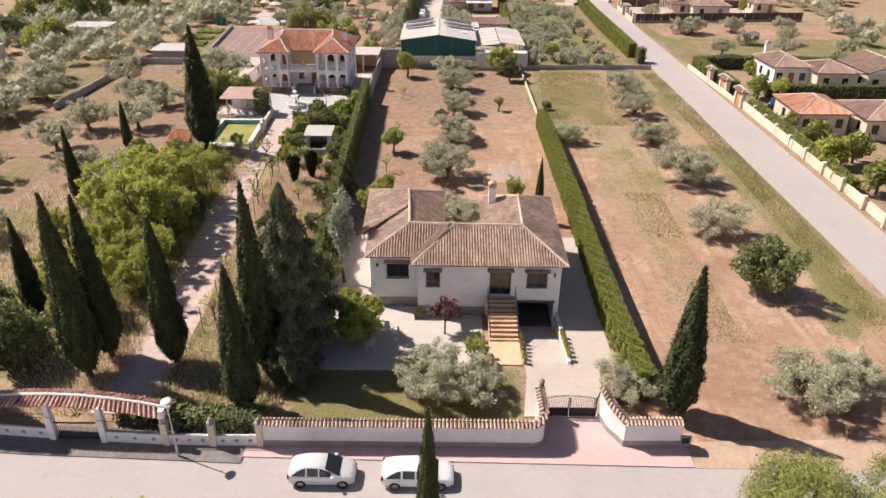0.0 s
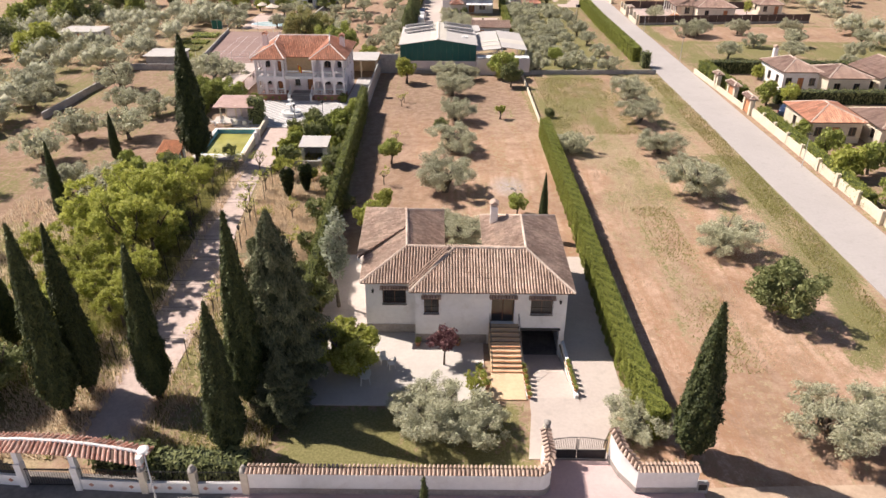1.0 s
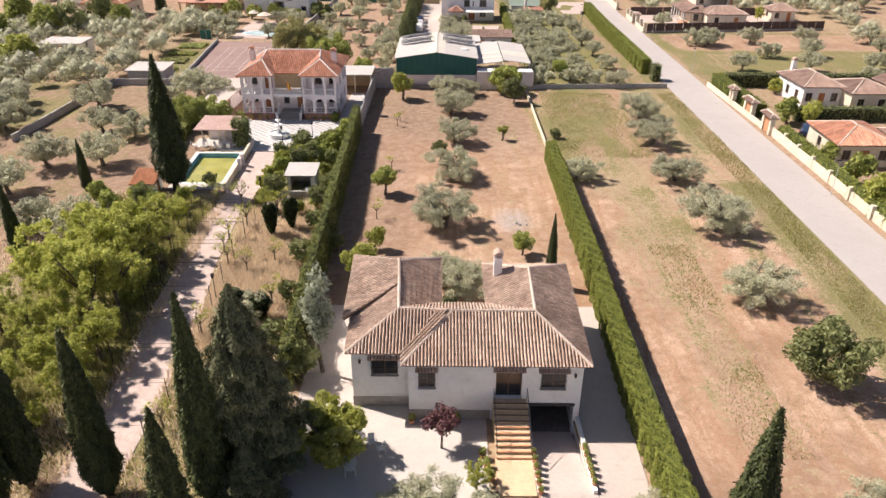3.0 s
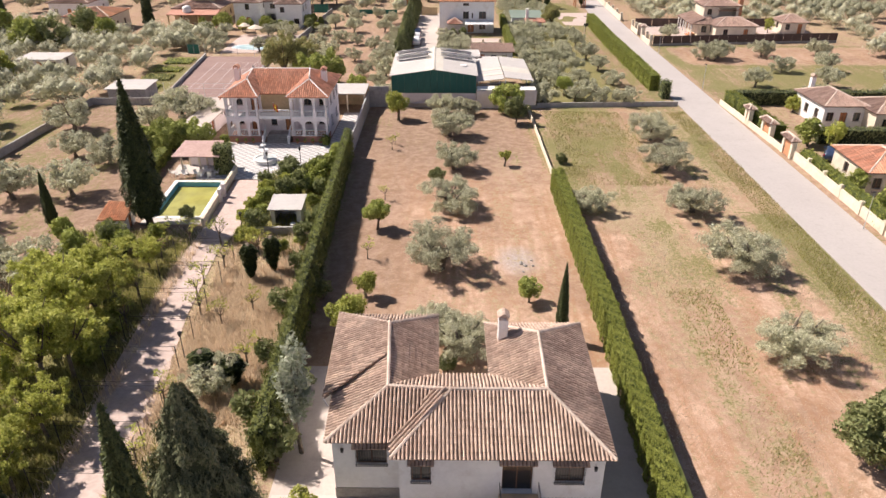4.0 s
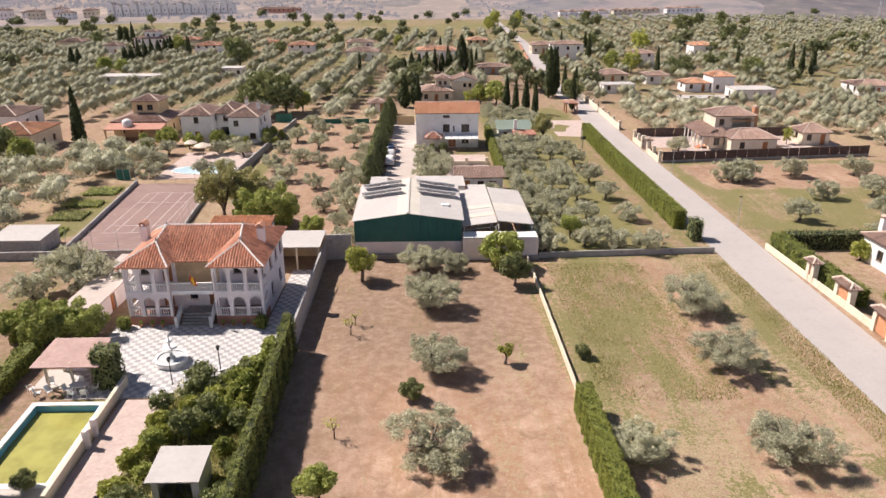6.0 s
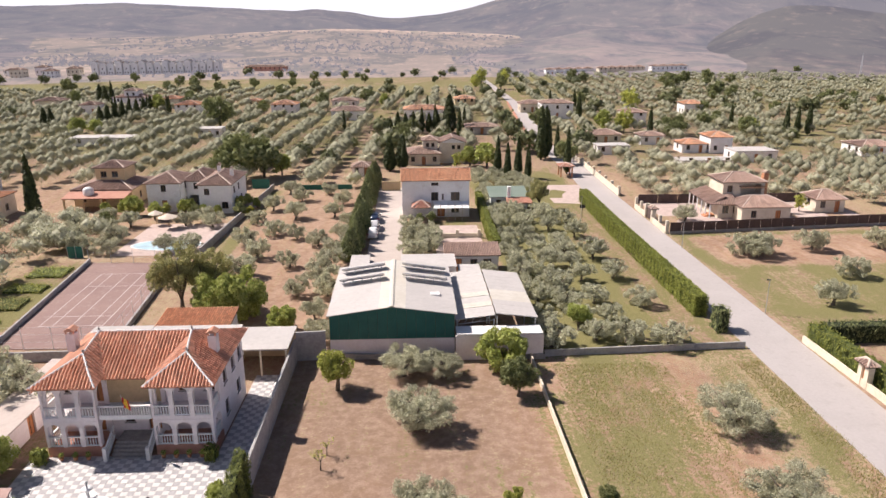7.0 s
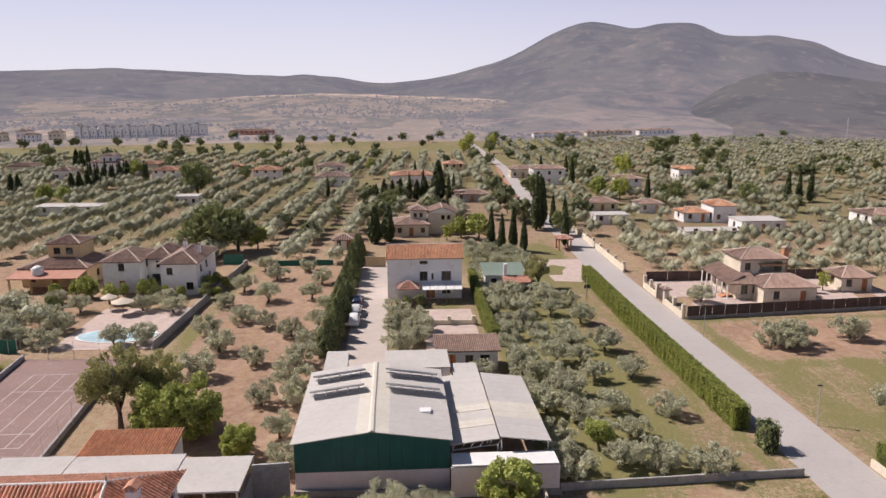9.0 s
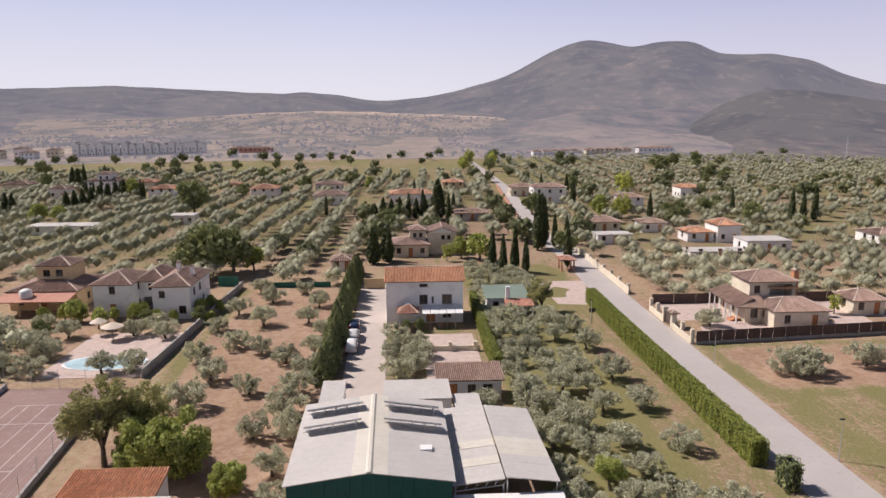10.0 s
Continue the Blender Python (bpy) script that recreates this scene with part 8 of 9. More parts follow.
r2 = dwelling("bungalow", "cream bungalow with a smooth orange tile hip roof", 47.6, 54.2, 77.4, 85.4, 2.8, 1.3, "cream", "tile_orange", 3)
dwelling("bungalow", "cream bungalow with dull pink tile roof", 55.4, 63, 75, 83, 2.8, 1.3, "cream", "tile_brown_far", 3)


def lane_gateway(y, wide, label):
    root = site("lane_gateway", 44.3, y, label, "gate", "gateways on the lane")
    for s in (-1, 1):
        Geo().box(44.0, 44.6, y + s * wide / 2 - 0.25, y + s * wide / 2 + 0.25, 0, 2.3).part("pillar", "cream", root)
    Geo().box(44.2, 44.32, y - wide / 2 + 0.25, y + wide / 2 - 0.25, 0.05, 2.0).part("gate_leaf", "terracotta", root)
    hip_roof(root, 43.9, 44.7, y - wide / 2 - 0.2, y + wide / 2 + 0.2, 2.3, 0.4, "tile_brown_far", o=0.2, pitch=0.3, step=0.6)


lane_gateway(90.0, 2.4, "gateway with a red-brown door under a tile roof")
lane_gateway(96.6, 2.2, "gateway with a tile roof in a cream wall")
lane_gateway(102.4, 0.9, "narrow gateway with a tile roof in a cream wall")
for y in np.arange(25, 89, 4.0):
    structure("lane_pillar", Geo().box(44.5, 44.95, y - 0.2, y + 0.2, 0, 1.5), "cream", "cream pillar of the lane wall", "pillar")

# ---- scattered houses across the plain ----
FAR = [("white", "tile_brown_far", -128, -114, 326, 334, 6.2, 1.4), ("white", "tile_bright", -93, -83.4, 303, 311, 5.4, 1.5), ("cream", "tile_bright", -110.4, -102.6, 334, 341, 4.6, 1.4), ("pinkish", "tile_bright", -54.5, -44.6, 302, 310, 5.4, 1.5),
       ("white", "tile_brown_far", -29.2, -16.8, 290.4, 298, 4.0, 1.6), ("white", "tile_bright", -1.3, 14.2, 288.8, 297, 4.6, 1.5), ("white", "tile_brown_far", -136.7, -129.5, 314.6, 321, 4.2, 1.4), ("cream", "tile_brown_far", -162.6, -151.9, 328, 336, 4.6, 1.4)]
FAR += [("ochre", "tile_bright", -73.5, -68, 339.5, 345, 2.8, 1.0), ("pinkish", "tile_brown_far", -34.2, -22.6, 333, 341, 3.2, 1.2), ("white", "tile_brown_far", 52.3, 64.5, 291, 299, 6.6, 1.2), ("white", "tile_brown_far", 77.2, 84.9, 268.8, 276, 5.6, 1.3),
        ("white", "tile_bright", 112.6, 121, 300, 307, 4.8, 1.4), ("white", "tile_bright", 84.2, 90.4, 220, 226.5, 5.0, 1.4), ("white", "tile_bright", 76.8, 83.8, 221, 226.5, 2.8, 1.2), ("cream", "tile_brown_far", 55.7, 64.8, 236.4, 243, 3.0, 1.3)]
FAR += [("ochre", "tile_bright", 20.4, 29, 317, 324, 5.6, 1.3), ("cream", "tile_brown_far", 47.4, 57.6, 310.2, 317, 4.0, 1.4), ("block", "tile_brown_far", 19.5, 30, 255, 261, 2.8, 1.0), ("pinkish", "tile_brown_far", -12.8, -8.4, 197, 201, 2.4, 1.0),
        ("white", "tile_brown_far", 123, 134, 214, 222, 3.0, 1.2), ("white", "tile_brown_far", 70, 77, 234, 239, 3.0, 1.0), ("cream", "tile_bright", -84, -74, 160, 170, 4.2, 1.4), ("white", "tile_brown_far", -98, -88, 178, 188, 4.0, 1.4)]
words = {"white": "white", "ochre": "ochre", "cream": "cream", "pinkish": "pale pink", "block": "grey"}
for w, r, x0, x1, y0, y1, h, rise in FAR:
    villa = dwelling("country_house", f"{words[w]} country house with {'orange' if 'bright' in r else 'brown'} tile roof among olives", x0, x1, y0, y1, h * 0.86, rise * 0.9, w, r, 3 if x1 - x0 > 8 else 2, group="country houses on the plain", step=4, pitch=0.5)
    if x0 == -128:
        house_walls(villa, -123.4, -117.6, 327.2, 332.6, 5.4, 8.0, "white", [("south", 1.0, 1.9, 6.1, 7.2), ("south", 3.6, 4.5, 6.1, 7.2)])
        hip_roof(villa, -123.4, -117.6, 327.2, 332.6, 8.0, 0.9, "tile_brown_far", pitch=0.5, step=4)
h3 = dwelling("country_house", "cream villa with several tile roofs and a small tower", 0.2, 8.5, 208.5, 216, 2.8, 1.2, "cream", "tile_brown_far", 3, step=2, pitch=0.4)
house_walls(h3, 4.2, 8.0, 211, 215, 2.8, 5.6, "cream", [("south", 0.8, 1.6, 4.0, 5.0), ("south", 2.2, 3.0, 4.0, 5.0)])
hip_roof(h3, 4.2, 8.0, 211, 215, 5.6, 0.9, "tile_brown_far", pitch=0.4, step=2)
house_walls(h3, 8.5, 15.2, 211, 217, 0, 5.0, "cream", [("south", 3.2, 4, 3.4, 4.4), ("south", 4.6, 5.4, 3.4, 4.4)])
hip_roof(h3, 8.5, 15.2, 211, 217, 5.0, 1.3, "tile_brown_far", gable="y", pitch=0.4, step=2)
for x0, x1, y0, y1, h, lab in ((69, 83, 203.6, 208, 1.3, "long low white flat-roofed shed among olives"), (85, 96, 208, 214, 2.6, "white flat-roofed house among olives"), (-101, -83, 239.5, 245, 2.2, "long white flat-roofed shed among trees"), (-67.4, -60, 253, 258, 2.6, "white flat-roofed shed among olives"), (52.6, 61.5, 219.5, 224, 2.2, "white pergola-roofed shed beside the lane"),
                               (-76, -68, 128, 133, 2.2, "grey-roofed garden shed among trees"), (-92, -80, 108, 114, 2.2, "grey-roofed shed among trees")):
    dwelling("flat_shed", lab, x0, x1, y0, y1, h, 0, "white", "metal_roof", 3, flat=True)

# row of town houses under the hills, a long brick building, masts
for k in range(17):
    x, y = -242 + 5.3 * k, 536 + 1.6 * k
    root = site("terrace_house", x, y, "white terrace house far off under the hills", "house", "terrace houses under the hills")
    house_walls(root, x, x + 4.6, y, y + 8, 0.5, 9.0 + 1.2 * (k % 3 == 0), "white", [("south", 0.9, 1.6, 2.4, 3.4), ("south", 3.0, 3.7, 2.4, 3.4), ("south", 1.9, 2.7, 5.2, 6.2)])
    hip_roof(root, x, x + 4.6, y, y + 8, 9.0 + 1.2 * (k % 3 == 0), 1.4, "plastic", gable="y", pitch=1.0, step=6, o=0.05)
dwelling("brick_building", "long low reddish building far off under the hills", -134, -100, 566, 574, 5.4, 1.4, "red_tile_flat", "tile_brown_far", 9, pitch=1.0, step=6)
for k in range(8):
    x, y = -335 + 11 * k, 512 + (k * 37) % 24
    dwelling("village_house", "pale village house far off under the hills", x, x + 9, y, y + 8, 5.5 + k % 3, 1.6, ("white", "cream", "pinkish")[k % 3], "tile_brown_far", 3, pitch=1.0, step=6, group="village houses under the hills")
for k in range(14):
    x, y = 108 + 8.5 * ((k * 5) % 14), 536 + (k * 53) % 26
    dwelling("village_house", "pale village house on the lower slope", x, x + 7, y, y + 7, 4 + k % 3, 1.4, ("white", "cream", "white")[k % 3], "tile_brown_far", 2, pitch=1.0, step=6, group="village houses under the hills")
mast = site("mast", 332, 497, "thin pale lattice mast on the plain", "mast")
for dx, dy in ((-0.6, -0.6), (0.6, -0.6), (0, 0.7)):
    Geo().tube([(332 + dx, 497 + dy, 0), (332 + dx * 0.3, 497 + dy * 0.3, 16)], 0.12, 4).part("leg", "steel", mast)
for z in range(2, 16, 2):
    k = 1 - 0.7 * z / 16
    Geo().tube([(332 - 0.6 * k, 497 - 0.6 * k, z), (332 + 0.6 * k, 497 - 0.6 * k, z), (332, 497 + 0.7 * k, z), (332 - 0.6 * k, 497 - 0.6 * k, z)], 0.06, 4).part("brace", "steel", mast)


def lane_lamp(x, y, h=4.0):
    root = empty("street_lamp", x, y, 0, "slim grey lamp post beside the lane", "street lamp", "lamp posts on the lane")
    Geo().turned([(0.07, 0), (0.05, 0.5), (0.035, h)], n=6).part("post", "steel", root)
    Geo().box(-0.35, 0.1, -0.1, 0.1, h, h + 0.1).part("head", "iron", root)


for x, y in ((44.3, 119.5), (32.4, 159.4), (44.4, 143.5), (43.4, 70), (43.2, 38)):
    lane_lamp(x, y)
sign = empty("notice_board", 32.9, 160.5, 0, "small dark notice board on a post", "sign")
Geo().tube([(0, 0, 0), (0, 0, 2.4)], 0.04, 6).part("post", "iron", sign)
Geo().box(-0.5, 0.5, -0.04, 0.04, 1.8, 2.4).part("board", "iron", sign)
lg = site("lane_end_gate", 37.5, 195, "red-brown roofed gateway beside cypress trees", "gate")
hip_roof(lg, 36.0, 39.0, 193.6, 196.6, 2.4, 0.6, "red_tile_flat", o=0.3)
for x in (36.2, 38.8):
    for y in (193.8, 196.4):
        Geo().box(x - 0.15, x + 0.15, y - 0.15, y + 0.15, 0, 2.45).part("post", "terracotta", lg)
run_wall("wall_lane", [(44.6, 176), (44.9, 206), (43.9, 232)], 1.2, "cream", "pale lane wall with pillars")
run_wall("wall_lane", [(37.4, 232), (47.4, 345)], 1.2, "red_tile_flat", "brick garden wall along the far lane")
for k in range(7):
    structure("lane_pillar", Geo().box(44.55, 45.1, 177 + 5 * k, 177.5 + 5 * k, 0, 1.7), "cream", "cream pillar of the lane wall", "pillar")

# ---- more planting ----
for k in range(4):
    plant("cypress_tree", CYPRESS_FAR[0], (21.4, 23.4, 26.2, 28.2)[k], (194.6, 192.2, 194.4, 192.4)[k], (1.0, 0.9, 1.0, 0.85)[k], k, "dark green columnar cypress in a row", "cypress", "cypress trees")
for x, y, s in ((-0.6, 203, 0.9), (35.6, 214, 1.5), (37.2, 216, 1.4), (38.9, 221, 1.3), (38.4, 197.5, 1.0), (40.6, 217, 0.9), (44.8, 221, 0.8), (63.2, 278, 1.2), (79, 250, 1.0), (123.6, 249, 1.1), (127.3, 249, 1.0), (131, 249, 1.15), (46.5, 255, 0.9), (16.8, 250, 1.0), (13.6, 255, 0.9), (5, 260, 0.9), (9.5, 260.5, 1.0), (2, 246, 0.8),
                (-121.2, 313.6, 0.8), (-118.4, 313.5, 0.75), (-115.4, 313.3, 0.8), (-112.2, 313.1, 0.7), (-109.2, 316.2, 0.8), (-106.4, 316, 0.75), (-103.6, 315.9, 0.8), (-98.7, 312.3, 0.8), (-66, 162, 1.3), (-92, 152, 1.2), (-131, 332, 1.3), (-97, 306, 0.9), (20, 268, 0.8), (112, 262, 0.9), (-22, 268, 0.7), (8, 300, 0.9), (70, 310, 1.0), (62, 320, 0.9)):
    plant("cypress_tree", CYPRESS_FAR[0], x, y, s, x, "dark green columnar cypress among houses", "cypress", "cypress trees")
def far_tree(kind, x, y, s):
    return plant("tree", FAR_ROUND[kind], x, y, s, x * 1.7, {"dark": "dense dark green tree among houses and orchards", "green": "leafy mid-green tree among houses and orchards", "lime": "bright yellow-green leafy tree in a garden", "spring": "airy pale green tree in a garden"}[kind], "tree", "trees among the houses")


# trees beyond the orchards
for kind, x, y, s in (("dark", -141.8, 443.5, 1.5), ("dark", -138.9, 459, 1.3), ("dark", -129.4, 475.6, 1.3), ("dark", -92.4, 429, 1.4), ("dark", -80.6, 491, 1.3), ("dark", -64.2, 480.5, 1.5), ("dark", -45.3, 498.8, 1.4), ("dark", -29.2, 469, 1.3),
                      ("dark", -133.1, 402, 1.5), ("dark", -184.7, 479, 1.4), ("dark", 157, 424, 1.9), ("dark", 172.4, 435, 1.9), ("dark", 196.6, 454.5, 1.9), ("dark", 299.9, 521, 1.5), ("dark", 113.2, 478.5, 1.7), ("spring", 47.4, 451, 1.6),
                      ("spring", 61.7, 450, 1.4), ("dark", -126, 424, 1.6), ("dark", 62, 455, 2), ("green", 42, 434, 1.8), ("dark", 161, 421, 1.7), ("dark", 180, 420, 1.4), ("dark", 205, 440, 1.4), ("dark", -71.3, 437.9, 1.23),
                      ("dark", 55, 417, 1.71), ("spring", 39.7, 418, 1.18)):
    far_tree(kind, x, y, s)
# trees on the plain, west of the lane
for kind, x, y, s in (("dark", -184.6, 396.7, 1.9), ("dark", -156.2, 376, 1.4), ("dark", -66, 272, 2.4), ("dark", -37, 194, 2.3), ("dark", -33.4, 197, 2), ("green", -29.5, 198.5, 1.2), ("dark", -41, 193, 1.7), ("dark", -152, 341, 1.6),
                      ("green", -107, 256, 1.5), ("green", -101, 256, 1.4), ("dark", -100, 342, 1.5), ("green", 20, 205, 1.5), ("green", 16, 207, 1.2), ("spring", 12.5, 204, 0.6), ("dark", 1.5, 250, 1.3), ("dark", -2, 247, 1.2),
                      ("dark", -50, 318, 1.4), ("dark", -38, 330, 1.5), ("dark", -20, 350, 1.4), ("green", -10, 330, 1.5), ("dark", -102.9, 395.4, 1.46), ("dark", -66.4, 378.5, 1.25), ("dark", -56.4, 377.9, 1.18), ("dark", -58.5, 268.1, 0.8),
                      ("green", -104, 313.4, 1.91), ("green", -117.2, 334.5, 1.33), ("dark", -0.3, 230.7, 1.37), ("dark", -15.4, 231.5, 0.7), ("dark", -59.5, 310.7, 1.23)):
    far_tree(kind, x, y, s)
# trees on the plain, east of the lane
for kind, x, y, s in (("dark", 164.1, 374.9, 1.6), ("dark", 157.6, 349.4, 1.3), ("dark", 204.6, 346.5, 1.2), ("dark", 213.2, 341.3, 1.1), ("dark", 164.4, 337.6, 1), ("dark", 106.9, 242, 1.5), ("spring", 71.8, 253.8, 1.2), ("dark", 83.4, 243.5, 1.2),
                      ("green", 67, 260, 1.7), ("green", 72, 258, 1.3), ("dark", 96, 317, 1.7), ("green", 112, 249, 1.4), ("dark", 88, 249, 1.4), ("dark", 84, 250, 1.3), ("dark", 41, 208, 1.3), ("dark", 156, 361, 1.5),
                      ("dark", 165, 362, 1.4), ("dark", 120, 300, 1.2), ("dark", 150, 300, 1.1), ("dark", 190, 330, 1.2), ("dark", 210, 345, 1.2), ("dark", 144.8, 392.1, 1.45), ("dark", 147.7, 346.5, 1.07), ("dark", 144.4, 330.2, 0.9),
                      ("dark", 203.4, 326.6, 0.83), ("dark", 215.1, 325.9, 1.06), ("spring", 90.2, 301.8, 1.56), ("dark", 76.6, 325.1, 1.41), ("dark", 100.7, 258.9, 1.35), ("dark", 110.2, 268.3, 1.18), ("dark", 115.7, 233.2, 0.99), ("dark", 45.9, 265.3, 1.62)):
    far_tree(kind, x, y, s)
# trees round the villas across the lane
for kind, x, y, s in (("green", 48.3, 93.4, 0.9), ("spring", 50.4, 92, 0.55), ("spring", 52, 93.4, 0.5), ("green", 47.2, 78.4, 0.7), ("green", 47.6, 72.6, 0.9), ("lime", 46.6, 67, 1.1), ("green", 50, 68, 1), ("green", 48, 60, 1),
                      ("lime", 53.6, 108, 0.7), ("dark", 57, 66, 0.9), ("green", 53, 62, 1.1), ("dark", 49, 54, 1), ("green", 56, 56, 1.2), ("spring", 75, 163, 0.5)):
    far_tree(kind, x, y, s)
# trees round the near villas
for kind, x, y, s in (("lime", -74.5, 120, 1.6), ("lime", -76, 116.5, 1.4), ("green", -81.6, 141, 1.7), ("green", -88, 136, 1.5), ("dark", -77, 143, 1.5), ("dark", -76, 154, 1.5), ("green", -92, 150, 1.7), ("dark", -100, 140, 1.8),
                      ("dark", -84, 124, 1.2), ("green", -90, 120, 1.4), ("dark", -98, 128, 1.5), ("green", -70, 150, 1.3), ("dark", -106, 150, 1.8), ("green", -100, 112, 1.4), ("green", -45, 162.5, 0.8), ("green", -41, 166, 0.7),
                      ("dark", -38.6, 164.6, 0.5), ("dark", -30, 164, 0.6), ("green", -28.4, 170, 0.5), ("lime", -28.6, 165, 0.5), ("green", -50, 166, 0.9), ("dark", -51.5, 158.5, 0.6), ("dark", 5.2, 158.6, 0.45), ("dark", 3.2, 158.4, 0.4)):
    far_tree(kind, x, y, s)

# dark conifer rows before the houses on the plain
for x, y, s in ((-108.3, 274.3, 1.05), (-107.3, 277.6, 1.05), (-107, 282.4, 1.05), (-106.3, 286.8, 1.05), (-104.9, 289.7, 1.05), (-104.9, 296, 1.05), (-105.7, 304.5, 1.05), (-106.9, 313.5, 1.05), (-136.8, 337.9, 1.3), (-142.7, 345.2, 1.3), (-126.5, 272.1, 1.05), (-122.2, 268.7, 1.05),
                (-5.4, 251.4, 0.85), (-3, 254.7, 1.0), (-0.5, 258, 0.9), (2.1, 259.6, 0.95), (4.7, 259.5, 0.8), (7.4, 259.3, 0.9), (10, 259.2, 1.0), (14.2, 258.9, 1.7), (-1.2, 205.2, 1.1), (-4.1, 202.4, 1.1)):
    ob = plant("cypress_tree", CYPRESS_FAR[0], x, y, s, x, "dark green conifer in a row before a house", "cypress", "conifer rows on the plain")
    ob.scale = (1.5 * s, 1.5 * s, 0.8 * s)

# shrubs between drive and hedge
rs = np.random.default_rng(77)
for x, y in ((-19.4, 79.3), (-18.2, 77.0), (-17.6, 80.6), (-16.7, 81.8), (-14.6, 78.2), (-19.4, 70.4), (-18.2, 71.8), (-18.6, 74.4), (-14.9, 82.4), (-16.5, 75.9), (-15.6, 79.8), (-13.2, 81.4), (-12.6, 76.6), (-12.4, 72.4), (-13.0, 84.2), (-17.4, 83.0), (-17.9, 68.9), (-12.0, 68.8), (-13.2, 74.4), (-15.2, 77.2), (-19.6, 73.0), (-12.4, 86.6)):
    k = ("dark", "green", "dark", "green", "lime")[int(rs.integers(0, 5))]
    plant("garden_shrub", FAR_ROUND[k], x, y, rs.uniform(0.32, 0.6), rs.uniform(0, 6), "leafy green garden shrub in a dense border", "shrub", "shrubs in the border", tall=rs.uniform(0.8, 1.15))
for x, y, s in ((-12.3, 44, 0.6), (-12.4, 50, 0.5), (-12.3, 56, 0.6), (-12.2, 62, 0.5), (-12.4, 66, 0.6), (-10.2, 41, 0.7), (-9.7, 58.5, 0.4), (-9.6, 47, 0.5)):
    plant("garden_shrub", FAR_ROUND["dark"], x, y, s, x * 3, "dark green shrub grown into the boundary hedge", "shrub", "shrubs in the border")

for k in range(26):
    x, y = rs.uniform(-19.2, -12.2), rs.uniform(73.4, 86.5)
    if y > 88 + (x + 12) * 0.7 or (x < -16.5 and y > 82):
        continue
    plant("garden_shrub", FAR_ROUND[("dark", "green", "green", "lime")[int(rs.integers(0, 4))]], x, y, rs.uniform(0.3, 0.5), rs.uniform(0, 6), "leafy green garden shrub in a dense border", "shrub", "shrubs in the border", tall=rs.uniform(0.9, 1.3))
for x, y, s in ((-13.2, 66.2, 0.4), (-14.6, 65.0, 0.35), (-19.0, 66.6, 0.4), (-27.2, 66.6, 0.5), (-29.4, 64.6, 0.6), (-31.8, 66.0, 0.6), (-34.0, 64.0, 0.7), (-33.2, 60.6, 0.6), (-28.2, 60.4, 0.5), (-36.4, 67.0, 0.6)):
    plant("garden_shrub", FAR_ROUND["green"], x, y, s, x * 3, "leafy green bush in the neglected garden", "shrub", "bushes in the neglected garden", tall=1.1)

for k in range(34):
    x, y = rs.uniform(-35.5, -25.4), rs.uniform(50, 67)
    kind = ("green", "dark", "lime", "green", "spring")[int(rs.integers(0, 5))]
    plant("garden_shrub", FAR_ROUND[kind], x, y, rs.uniform(0.35, 0.65) * (0.6 if kind == "spring" else 1.0), rs.uniform(0, 6), "leafy green bush in the neglected garden", "shrub", "bushes in the neglected garden", tall=rs.uniform(0.7, 1.1))
for x, y, s in ((-49.6, 165.6, 0.5), (-46.8, 165.9, 0.45), (-44.4, 166.2, 0.5), (-40.6, 168.4, 0.55), (-36.8, 164.8, 0.5), (-34.4, 165.0, 0.45), (-31.2, 168.6, 0.6), (-30.6, 172.4, 0.5), (-52.4, 166.8, 0.6), (-55.4, 166.2, 0.55)):
    plant("garden_shrub", FAR_ROUND["green"], x, y, s, x * 3, "leafy green bush along a villa's wall", "shrub", "bushes round the villas", tall=1.1)

# leafless fruit trees and trained vines along the drive
BARE = limbs(np.random.default_rng(31), Geo(), 2.6, 1.5, 0.07, 6, fork=0.42).mesh("trunk", "bark", True)
rb = np.random.default_rng(32)
c, d = clumped(rb, crown_clumps(rb, 12, 1.1, 0.6, 2.1, 0.3), 130)
v, q = leaf_arrays(rb, c, d, 0.2, 0.12)
BARE_LEAVES = arrays("crown", v, q, "spring")
for x, y, s in ((-19.4, 56.1, 1), (-14.1, 49.8, 1.1), (-20.4, 58.2, 1), (-19.4, 62.5, 1.1), (-25.6, 63.7, 1.1), (-17.3, 55, 0.9), (-20.6, 60.4, 1), (-21, 66.6, 1.1), (-23.8, 66.4, 1.1), (-25.6, 58.5, 1), (-18.9, 45.8, 1), (-24.8, 54.6, 1.1), (-19, 40.6, 1), (-16.8, 64.6, 1.1), (-26.6, 67, 1.0), (-18.6, 36, 0.9), (-15.2, 56.6, 0.9), (-25.8, 33.4, 0.9)):
    plant("fruit_tree", (BARE, BARE_LEAVES), x, y, s, x * 5, "small nearly leafless fruit tree in dry grass", "tree", "fruit trees by the drive")
for x, y, s in ((-5.7, 75.8, 0.7), (-5.7, 91.6, 0.7), (-6.5, 64.4, 0.8), (-5.4, 93.5, 0.6)):
    plant("sapling", (BARE, BARE_LEAVES), x, y, s, x * 5, "thin young sapling on red earth", "tree", "saplings in the plot")


